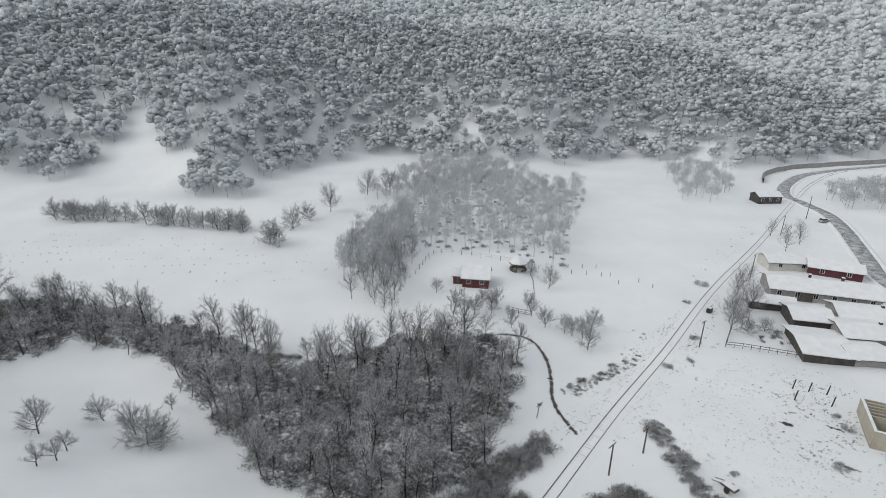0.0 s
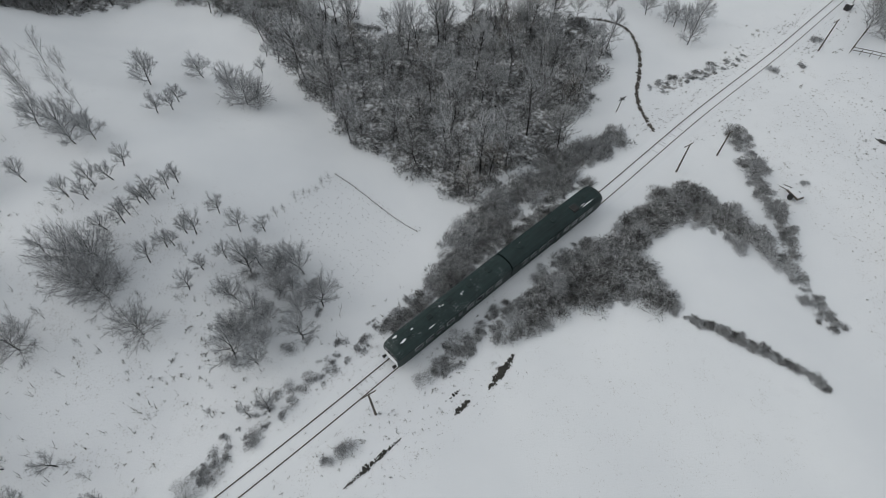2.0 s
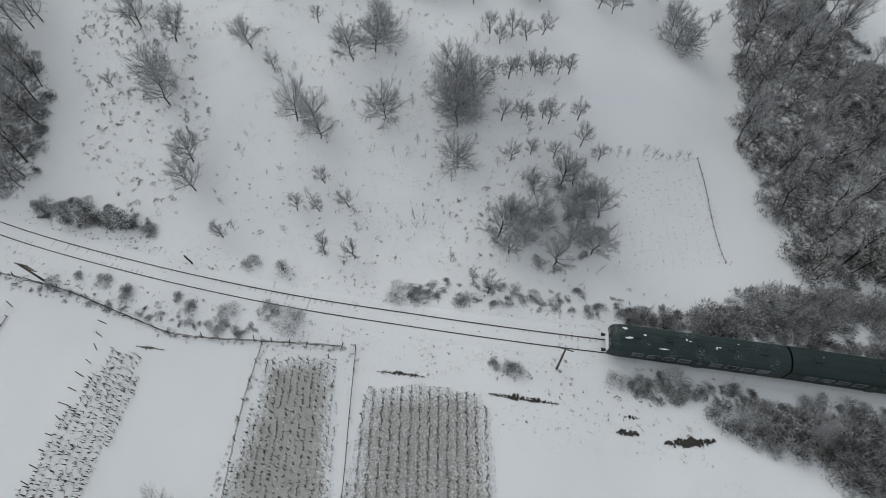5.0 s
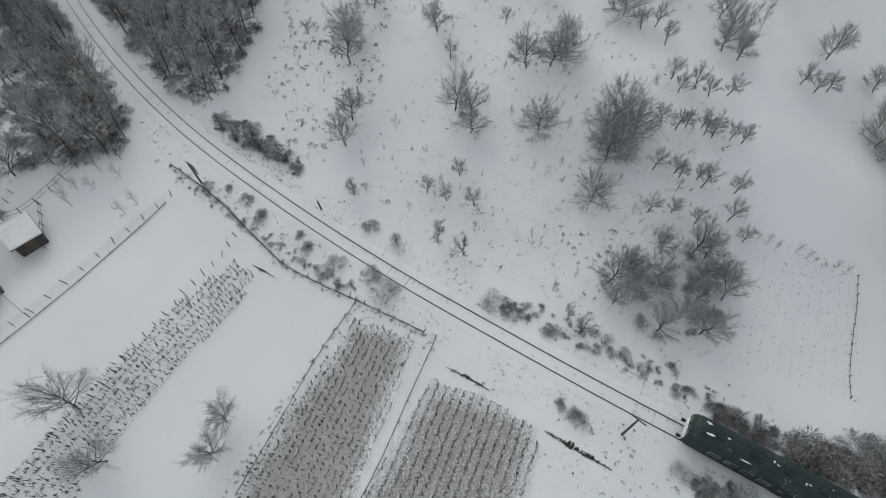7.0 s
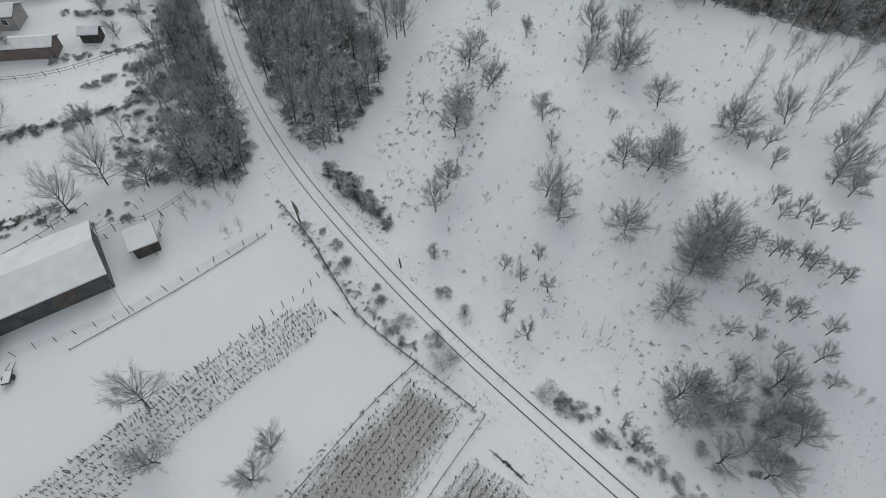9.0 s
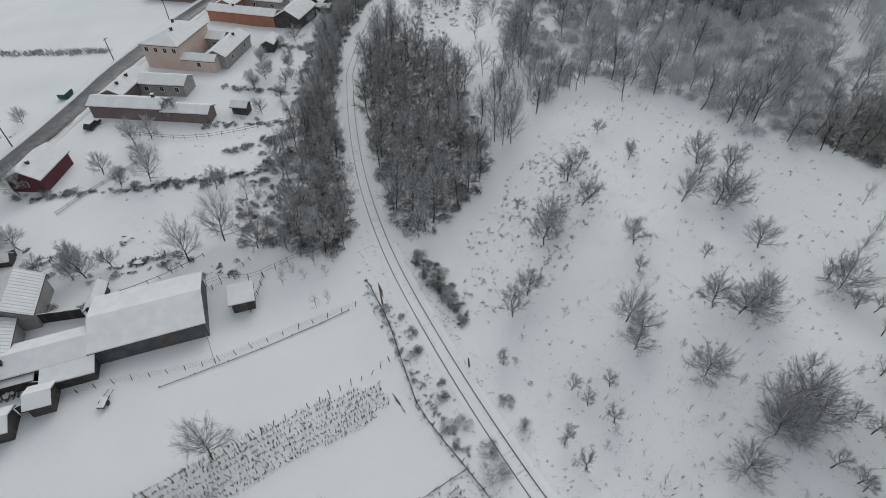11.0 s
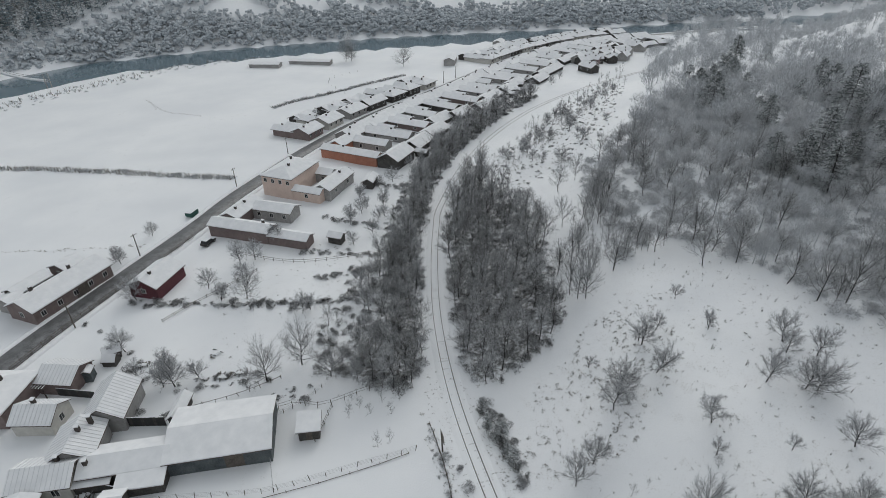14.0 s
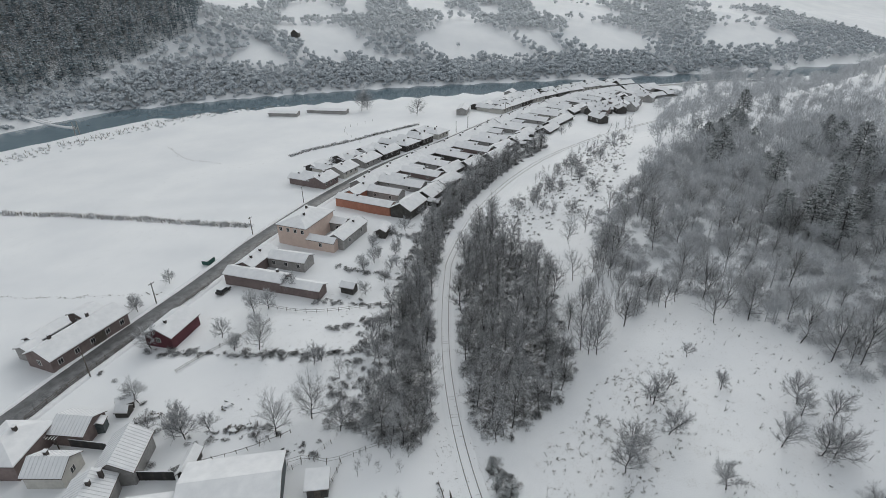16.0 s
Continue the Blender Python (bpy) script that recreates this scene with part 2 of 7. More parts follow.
HILLFOOT = [(-520, 60), (-400, -5), (-300, -38), (-190, -52), (-135, -35), (-118, -5), (-112, 30), (-125, 90), (-190, 190), (-178, 236), (-105, 214), (-84, 232), (-66, 282), (-31, 308),
            (10, 285), (60, 276), (104, 306), (150, 268), (230, 300), (420, 352), (900, 380)]
RIVER = [(60, -395), (-60, -345), (-125, -330), (-178, -334), (-236, -307), (-300, -258), (-368, -195), (-435, -121), (-510, -43), (-600, 45), (-760, 150), (-1100, 300)]
ROAD_WEST = [(160, 40), (110, -40), (30, -88), (-10, -100.5), (-28, -103.6), (-37.4, -106), (-49.7, -108.8), (-57, -110.3), (-65, -112), (-72.3, -113.5), (-85.8, -116.8), (-97, -120),
             (-109, -122.3), (-123, -124.8), (-134, -126.5), (-148, -128), (-167, -129.2), (-187, -129), (-212, -127), (-232, -126), (-286, -124), (-344, -117), (-400, -95), (-470, -40), (-560, 40)]
ROAD_EAST = [(112, 100), (116.4, 128.7), (125, 147.7), (138, 175), (144.5, 193), (145.5, 207.8), (147, 224), (163, 247), (189, 269), (241, 289), (330, 316), (430, 345)]


def smooth_line(points, step):
    """A Catmull-Rom curve through points, sampled evenly."""
    p = np.array(points, float)
    p = np.vstack([2 * p[0] - p[1], p, 2 * p[-1] - p[-2]])
    out = []
    for i in range(1, len(p) - 2):
        a, b, c, d = p[i - 1 : i + 3]
        n = max(2, int(np.linalg.norm(c - b) / 1.0))
        u = np.linspace(0, 1, n, endpoint=False)[:, None]
        out.append(0.5 * (2 * b + (c - a) * u + (2 * a - 5 * b + 4 * c - d) * u**2 + (3 * b - a - 3 * c + d) * u**3))
    out = np.vstack([*out, p[-2:-1]])
    s = np.r_[0, np.cumsum(np.linalg.norm(np.diff(out, axis=0), axis=1))]
    at = np.arange(0, s[-1], step)
    return np.stack([np.interp(at, s, out[:, 0]), np.interp(at, s, out[:, 1])], 1)


def line_distance(x, y, points):
    """The distance to a polyline, positive on its right-hand side as it is drawn."""
    x, y = np.asarray(x, float), np.asarray(y, float)
    best, sign = np.full(x.shape, 1e18), np.ones(x.shape)
    p = np.array(points, float)
    for a, b in zip(p[:-1], p[1:]):
        dx, dy = b - a
        u = np.clip(((x - a[0]) * dx + (y - a[1]) * dy) / (dx * dx + dy * dy), 0, 1)
        ex, ey = x - a[0] - u * dx, y - a[1] - u * dy
        d = ex * ex + ey * ey
        near = d < best - 1e-9
        best = np.where(near, d, best)
        sign = np.where(near, np.where(dx * ey - dy * ex > 0, -1.0, 1.0), sign)
    return np.sqrt(best) * sign


def step01(v, a, b):
    u = np.clip((v - a) / (b - a), 0, 1)
    return u * u * (3 - 2 * u)


TRACK_C = smooth_line(TRACK, 4.0)
ROAD_W, ROAD_E, RIVER_C, FOOT_C = smooth_line(ROAD_WEST, 6.0), smooth_line(ROAD_EAST, 6.0), smooth_line(RIVER, 14.0), smooth_line(HILLFOOT, 12.0)


def ground(x, y):
    """The height of the ground."""
    x, y = np.asarray(x, float), np.asarray(y, float)
    side = line_distance(x, y, TRACK_C)
    away = np.abs(side)
    foot = -line_distance(x, y, FOOT_C)
    river = -line_distance(x, y, RIVER_C)
    z = np.zeros_like(x)
    # the orchard knoll on the hill side of the railway
    knoll = step01(line_distance(x, y, [(-170, 108), (-90, 84), (-30, 62), (4, 36), (30, 20)]), -6, 26) * (1 - step01(x, -20, 14))
    z += knoll * np.where(side > 0, 8.0 * step01(side, 5, 40) + 0.10 * np.clip(side - 34, 0, 60), 0)
    # the wooded hills
    steep = 0.20 + 0.25 * step01(y, 60, 220)
    rise = np.clip(foot, 0, None)
    top = (75 + 215 * step01(y, 40, 260)) * (1 - 0.50 * step01(x, 200, 700))
    z += top * (1 - np.exp(-steep * rise / top)) * step01(foot, -8, 30)
    # the river and the mountain across it
    z -= 2.0 * step01(river, -190, -60)
    z -= 4.5 * (1 - step01(np.abs(river), 17, 27))
    far = np.clip(river - 24, 0, None)
    slope = 0.62 - 0.36 * step01(-x, 230, 380)
    high = 260 - 150 * step01(-x, 260, 460) - 40 * step01(-x, 700, 1200)
    z += high * (1 - np.exp(-slope * far / high)) + step01(far, 0, 12) * 2
    # uneven ground away from the lines
    calm = step01(away, 4, 14) * step01(np.abs(line_distance(x, y, ROAD_W)), 4, 12) * step01(np.abs(line_distance(x, y, ROAD_E)), 4, 12)
    z += calm * (0.22 * np.sin(x / 7.1 + 1.3 * np.sin(y / 11)) * np.sin(y / 6.3) + 0.10 * np.sin(x / 2.7 + y / 3.9))
    wild = np.maximum(step01(foot, 10, 60), step01(far, 20, 120))
    z += wild * (5.0 * np.sin(x / 38 + 1.1 * np.sin(y / 61)) * np.sin(y / 47 + 0.6) + 9.0 * np.sin(x / 130 + y / 170))
    # the low railway bank
    z += 0.12 * (1 - step01(away, 2.0, 6.0))
    return z


def height(x, y):
    return float(ground(np.array([x]), np.array([y]))[0])
# ---- mesh helpers ----
def mesh_of(name, verts, faces, material=None, smooth=False):
    """A mesh from arrays: verts (n, 3) and faces (m, 3) or (m, 4)."""
    verts, faces = np.asarray(verts, np.float32), np.asarray(faces, np.int32)
    me = bpy.data.meshes.new(name)
    k = faces.shape[1]
    me.vertices.add(len(verts))
    me.vertices.foreach_set("co", verts.ravel())
    me.loops.add(faces.size)
    me.loops.foreach_set("vertex_index", faces.ravel())
    me.polygons.add(len(faces))
    me.polygons.foreach_set("loop_start", np.arange(0, faces.size, k, dtype=np.int32))
    me.polygons.foreach_set("loop_total", np.full(len(faces), k, np.int32))
    if smooth:
        me.polygons.foreach_set("use_smooth", np.ones(len(faces), bool))
    me.update(calc_edges=True)
    if material:
        me.materials.append(material)
    return me


def part(name, bm, material, parent=None, label="", m=None):
    """Links a bmesh (or a mesh) as one object under a thing."""
    if isinstance(bm, bmesh.types.BMesh):
        me = bpy.data.meshes.new(name)
        bmesh.ops.recalc_face_normals(bm, faces=bm.faces)
        bm.to_mesh(me)
        bm.free()
    else:
        me = bm
    if material and not me.materials:
        me.materials.append(material)
    ob = new(name, me)
    if parent:
        ob.parent = parent
    if m is not None:
        ob.matrix_basis = m
    if label:
        ob["label"] = label
    return ob


def box(bm, x0, x1, y0, y1, z0, z1, bevel=0.0):
    r = bmesh.ops.create_cube(bm, size=1.0, matrix=Matrix.Translation(((x0 + x1) / 2, (y0 + y1) / 2, (z0 + z1) / 2)) @ Matrix.Diagonal((x1 - x0, y1 - y0, z1 - z0, 1)))
    if bevel:
        es = {e for v in r["verts"] for e in v.link_edges}
        bmesh.ops.bevel(bm, geom=list(es), offset=bevel, segments=1, affect="EDGES")
    return bm


def boxed(*a, **k):
    return box(bmesh.new(), *a, **k)


def prism(bm, outline, y0, y1):
    """An outline in x and z, drawn out from y0 to y1."""
    a = [bm.verts.new((x, y0, z)) for x, z in outline]
    b = [bm.verts.new((x, y1, z)) for x, z in outline]
    bm.faces.new(a), bm.faces.new(b[::-1])
    for i in range(len(a)):
        j = (i + 1) % len(a)
        bm.faces.new((a[i], b[i], b[j], a[j]))
    return bm


def rod(bm, p, q, r0, r1, sides=6):
    p, q = Vector(p), Vector(q)
    m = Matrix.Translation((p + q) / 2) @ (q - p).to_track_quat("Z", "Y").to_matrix().to_4x4()
    bmesh.ops.create_cone(bm, cap_ends=True, segments=sides, radius1=r0, radius2=r1, depth=(q - p).length, matrix=m)
    return bm


def ribbon(line, profile):
    """Sweeps a profile of (sideways, up) along a line on the ground."""
    line = np.asarray(line)
    t = np.gradient(line, axis=0)
    t /= np.linalg.norm(t, axis=1)[:, None]
    n = np.stack([t[:, 1], -t[:, 0]], 1)
    z = ground(line[:, 0], line[:, 1])
    k, m = len(profile), len(line)
    v = np.zeros((m, k, 3))
    for j, (s, u) in enumerate(profile):
        v[:, j, :2] = line + n * s
        v[:, j, 2] = z + u
    i = np.arange(m - 1)[:, None] * k + np.arange(k - 1)[None]
    f = np.stack([i, i + 1, i + 1 + k, i + k], -1).reshape(-1, 4)
    return v.reshape(-1, 3), f


# ---- the ground, one sheet to the horizon ----
def grid_lines(a, b, step, reach, grow=1.07):
    mid = np.arange(a, b, step)
    out, s, v = [], step, 0.0
    while v < reach:
        s *= grow
        v += s
        out.append(v)
    out = np.array(out)
    return np.r_[a - out[::-1], mid, mid[-1] + out]


gx, gy = grid_lines(-125, 100, 1.5, 4300), grid_lines(-125, 135, 1.5, 4300)
GX, GY = np.meshgrid(gx, gy)
gz = np.concatenate([ground(GX[i : i + 40], GY[i : i + 40]) for i in range(0, len(gy), 40)])
i = np.arange(len(gy) - 1)[:, None] * len(gx) + np.arange(len(gx) - 1)[None]
gf = np.stack([i, i + 1, i + 1 + len(gx), i + len(gx)], -1).reshape(-1, 4)
GROUND = tagged(new("ground", mesh_of("ground", np.stack([GX, GY, gz], -1).reshape(-1, 3), gf, MAT_GROUND, True)), "snow-covered valley floor and hillsides with grass poking through", "ground", kind="structure")

# ---- river ----
rv, rf = ribbon(smooth_line(RIVER, 10.0), [(-26, 0), (0, 0), (26, 0)])
rv[:, 2] = -4.2
tagged(new("water", mesh_of("water", rv, rf, MAT_WATER)), "dark grey-green river between snowy banks", "river", kind="structure")

# ---- roads ----
for nm, pts, wd in (("road_west", ROAD_WEST, 2.7), ("road_east", ROAD_EAST, 2.4)):
    v, f = ribbon(smooth_line(pts, 2.0), [(-wd, -0.15), (-wd, 0.10), (0, 0.16), (wd, 0.10), (wd, -0.15)])
    tagged(new(nm, mesh_of(nm, v, f, MAT_SLUSH if "east" in nm else MAT_ASPHALT)), "wet asphalt village road with slush and snow left on it", "road", kind="structure")
    for sgn in (-1, 1):
        prof = [(sgn * (wd - 0.1), 0.0), (sgn * (wd + 0.1), 0.28), (sgn * (wd + 0.7), 0.36), (sgn * (wd + 1.5), 0.05), (sgn * (wd + 1.6), -0.2)]
        v, f = ribbon(smooth_line(pts, 2.0), prof if sgn < 0 else prof[::-1])
        v[:, 2] += 0.05 * np.sin(v[:, 0] * 1.7) * np.sin(v[:, 1] * 1.3)
        tagged(new("road_edge", mesh_of("road_edge", v, f, MAT_SNOW, True)), "ploughed snow bank along the road", "snow bank", kind="structure")

# ---- railway ----
RAIL_LINE = smooth_line(TRACK, 1.0)
v, f = ribbon(RAIL_LINE, [(-2.6, -0.12), (-1.5, 0.08), (-0.9, 0.125), (-0.62, 0.095), (0, 0.10), (0.62, 0.095), (0.9, 0.125), (1.5, 0.08), (2.6, -0.12)])
v[:, 2] += 0.02 * np.sin(v[:, 0] * 2.1) * np.sin(v[:, 1] * 1.7)
track_bed = tagged(new("track_bed", mesh_of("track_bed", v, f, MAT_GROUND, True)), "snow-covered ballast bed of a single railway line", "railway", kind="structure")
for s in (-0.7525, 0.7525):
    v, f = ribbon(RAIL_LINE, [(s - 0.04, 0.0), (s - 0.04, 0.19), (s + 0.04, 0.19), (s + 0.04, 0.0)])
    part("rail", mesh_of("rail", v, f, MAT_RAIL), None, track_bed, "rusty steel rail swept clear of snow")
RAIL_TOP = 0.19


# sleepers whose ends show here and there through the snow
sleeper_bm = boxed(-1.2, 1.2, -0.12, 0.12, -0.1, 0.085, bevel=0.03)
SLEEPER = bpy.data.meshes.new("sleeper")
sleeper_bm.to_mesh(SLEEPER)
sleeper_bm.free()
SLEEPER.materials.append(MAT_SLEEPER)
fine = smooth_line(TRACK, 0.65)
fine = fine[(fine[:, 0] < 30) & (fine[:, 0] > -100)]
sg = np.random.default_rng(3)
fz, fd = ground(fine[:, 0], fine[:, 1]), np.gradient(fine, axis=0)
for (x, y), z, d in zip(fine, fz, fd):
    low = -0.008 - 0.012 * np.sin(x * 0.35) + abs(sg.normal(0, 0.012))
    part("sleeper", SLEEPER, None, track_bed, m=pose(x, y, z - low, 0, 0, math.degrees(math.atan2(d[1], d[0])) - 90))
# ---- the train: two coupled railcars, standing on the line ----
def car_section(w=1.0, h=1.0):
    half = [(1.36, 0.95), (1.45, 1.25), (1.45, 2.78), (1.37, 3.08), (1.10, 3.40), (0.60, 3.62), (0.0, 3.70)]
    pts = [(y * w, 0.95 + (z - 0.95) * h) for y, z in half]
    return pts + [(-y, z) for y, z in pts[-2::-1]]


def loft(rings, keep=None):
    """Skins rings of points (each a list of (x, y, z)); keep picks the strips, and the ends are closed when all are kept."""
    bm = bmesh.new()
    vs = [[bm.verts.new(p) for p in r] for r in rings]
    n = len(rings[0])
    for a, b in zip(vs[:-1], vs[1:]):
        for k in range(n - 1):
            if keep is None or k in keep:
                bm.faces.new((a[k], a[k + 1], b[k + 1], b[k]))
    if keep is None:
        for k in (0, -1):
            bm.faces.new(vs[k])
    else:
        bmesh.ops.delete(bm, geom=[v for v in bm.verts if not v.link_faces], context="VERTS")
    return bm


def snow_patch(seed, cx, cy, rx, ry, surface, thick=0.03):
    """A ragged patch of thin snow lying on a surface z = surface(x, y)."""
    g = np.random.default_rng(seed)
    bm = bmesh.new()
    n = 18
    a = np.arange(n) * 2 * np.pi / n
    k = 1 + g.normal(0, 0.22, n)
    rim = [bm.verts.new((cx + rx * r * math.cos(t), cy + ry * r * math.sin(t), surface(cx + rx * r * math.cos(t), cy + ry * r * math.sin(t)) + 0.004)) for r, t in zip(k, a)]
    mid = [bm.verts.new((cx + 0.7 * rx * r * math.cos(t), cy + 0.7 * ry * r * math.sin(t), surface(cx + 0.7 * rx * r * math.cos(t), cy + 0.7 * ry * r * math.sin(t)) + thick)) for r, t in zip(k, a)]
    for i in range(n):
        j = (i + 1) % n
        bm.faces.new((rim[i], rim[j], mid[j], mid[i]))
    bm.faces.new(mid)
    return bm


def roof_z(x, y):
    return float(np.interp(abs(x), [0, 0.6, 1.1, 1.37, 1.45], [3.70, 3.62, 3.40, 3.08, 2.78]))


def railcar(label, length, front, seed):
    """A railcar with its nose towards +y when front is set, else towards -y."""
    g = np.random.default_rng(seed)
    root = tagged(new("railcar"), label, "train", "coupled railcars")
    h, s = length / 2, 1 if front else -1
    stations = [(-h, 1, 1), (h - 1.6, 1, 1), (h - 0.7, 0.985, 0.97), (h - 0.2, 0.94, 0.90), (h, 0.86, 0.82)]
    rings = [[(x, s * y, z) for x, z in car_section(w, k)] for y, w, k in stations]
    part("body", loft([[(x, y, min(z, 3.05)) for x, y, z in r] for r in rings]), MAT_TRAIN, root)
    part("roof", loft([[(x, y, z + 0.012) for x, y, z in r] for r in rings], {2, 3, 4, 5, 6, 7, 8, 9}), MAT_DUSTROOF if front else MAT_TRAINROOF, root, "dark green roof streaked with snow")
    part("underframe", boxed(-1.15, 1.15, -h + 0.3, h - 0.5, 0.55, 0.97, bevel=0.05), MAT_BLACK, root)
    for y in (-h + 3.0, h - 3.2):
        bogie = part("bogie", boxed(-1.1, 1.1, s * y - 1.5, s * y + 1.5, 0.35, 0.72, bevel=0.06), MAT_BLACK, root)
        for x in (-0.75, 0.75):
            for dy in (-1.15, 1.15):
                part("wheel", rod(bmesh.new(), (x - 0.07, s * y + dy, 0.43), (x + 0.07, s * y + dy, 0.43), 0.43, 0.43, 18), MAT_RAIL, bogie)
    n = 9
    for side in (-1, 1):
        for k in range(n):
            y = -h + 2.2 + k * (length - 5.0) / (n - 1)
            if k == 4:
                door = part("door", boxed(min(side * 1.44, side * 1.475), max(side * 1.44, side * 1.475), s * y - 0.45, s * y + 0.45, 1.05, 2.85, bevel=0.01), MAT_TRAIN, root)
                part("pane", boxed(min(side * 1.47, side * 1.482), max(side * 1.47, side * 1.482), s * y - 0.26, s * y + 0.26, 2.0, 2.7), MAT_GLASS, door)
                continue
            w = part("window", boxed(min(side * 1.44, side * 1.472), max(side * 1.44, side * 1.472), s * y - 0.56, s * y + 0.56, 1.92, 2.74, bevel=0.012), MAT_FRAME, root, "pale metal window frame")
            part("pane", boxed(min(side * 1.465, side * 1.48), max(side * 1.465, side * 1.48), s * y - 0.49, s * y + 0.49, 2.0, 2.66), MAT_GLASS, w)
    for x in (-0.55, 0.55):
        yy = sorted((s * (h - 0.10), s * (h + 0.03)))
        part("cab_window", boxed(x - 0.42, x + 0.42, yy[0], yy[1], 2.15, 2.85, bevel=0.02), MAT_GLASS, root, "dark cab windscreen")
        part("headlight", rod(bmesh.new(), (x * 1.5, s * (h - 0.02), 1.35), (x * 1.5, s * (h + 0.09), 1.35), 0.13, 0.12, 12), MAT_WHITE, root)
        part("buffer", rod(bmesh.new(), (x * 1.55, s * (h - 0.1), 1.02), (x * 1.55, s * (h + 0.5), 1.02), 0.09, 0.2, 12), MAT_BLACK, root)
    for k in range(5 if front else 3):
        y = s * (-h + 2.5 + k * (length - 5) / (4 if front else 2))
        part("roof_vent", boxed(-0.28, 0.28, y - 0.35, y + 0.35, 3.62, 3.84, bevel=0.05), MAT_TRAINROOF, root)
    # snow left on the roof
    spots = [(0.75, h - 1.3, 0.22, 0.35), (-0.3, h - 1.7, 0.16, 0.5), (0.2, h - 3.2, 0.14, 0.3), (-0.95, h - 5.0, 0.09, 0.8), (0.3, h - 7.3, 0.3, 0.12), (0.15, h - 7.7, 0.1, 0.25), (-0.2, h - 10.2, 0.26, 0.1), (-0.1, h - 10.5, 0.08, 0.25), (0.55, h - 12.4, 0.08, 0.12)] if front else [(-0.95, h - 3.1, 0.13, 1.3), (-0.72, h - 3.7, 0.08, 0.7), (0.4, -h + 3.0, 0.06, 0.1)]
    for k, (x, y, rx, ry) in enumerate(spots):
        part("snow_patch", snow_patch(seed + k, x * s if front else x, s * y, rx * 0.75, ry * 0.8, roof_z, 0.015), MAT_SNOW, root, "thin windblown snow on the roof")
    for x, y0, y1 in ((0.42, -0.8, 0.55), (-0.5, -0.3, 0.9), (0.05, -0.95, -0.2)):
        part("seam", boxed(x - 0.02, x + 0.02, h * y0, h * y1, roof_z(x, 0) - 0.02, roof_z(x, 0) + 0.04, bevel=0.008), MAT_TRAIN, root)
    if front:
        face = loft([[(x * 0.99, s * (h + 0.012 + 0.02 * (j == 0)), z) for x, z in [(-1.1, 1.1 + 0.9 * j), (-0.4, 1.1 + 1.0 * j), (0.4, 1.1 + 0.95 * j), (1.1, 1.1 + 0.9 * j)]] for j in (0, 1)], {0, 1, 2})
        bmesh.ops.solidify(face, geom=face.faces[:], thickness=0.05)
        part("snow_crust", face, MAT_SNOW, root, "packed snow crust on the leading end")
    else:
        part("exhaust_box", boxed(-0.9, 0.1, s * (h - 5.6), s * (h - 4.6), 3.45, 3.86, bevel=0.06), MAT_BLACK, root, "sooty exhaust housing")
        part("bellows", boxed(-0.62, 0.62, s * (-h - 0.62), s * (-h + 0.02), 1.0, 3.35, bevel=0.12), MAT_BLACK, root)
        part("gangway_snow", boxed(-0.55, 0.6, s * (-h - 0.5), s * (-h - 0.08), 3.352, 3.5, bevel=0.07), MAT_SNOW, root, "snow lying on the gangway between the cars")
    return root


MAT_FRAME = plain("window_frame_metal", (0.17, 0.195, 0.19), (0.32, 0.35, 0.345), 1.2, 0.5, 0.05, 0.2)


def on_line(s0, s1):
    """The pose of a car whose bogies stand at two distances along the line, nose towards the second."""
    p, q = (Vector((*RAIL_LINE[int(round(s))], height(*RAIL_LINE[int(round(s))]) + RAIL_TOP)) for s in (s0, s1))
    d = q - p
    return Matrix.LocRotScale((p + q) / 2, Euler((0, 0, math.atan2(d.y, d.x) - math.pi / 2)), None)


nose = int(np.argmin(np.hypot(RAIL_LINE[:, 0] + 11.0, RAIL_LINE[:, 1] - 23.6)))
railcar("dark green railcar with snow patches on its roof, on the rails", 17.3, True, 5).matrix_basis = on_line(nose - 16, nose - 2)
railcar("dark green trailing railcar with a sooty exhaust, on the rails", 17.3, False, 9).matrix_basis = on_line(nose - 33, nose - 20)
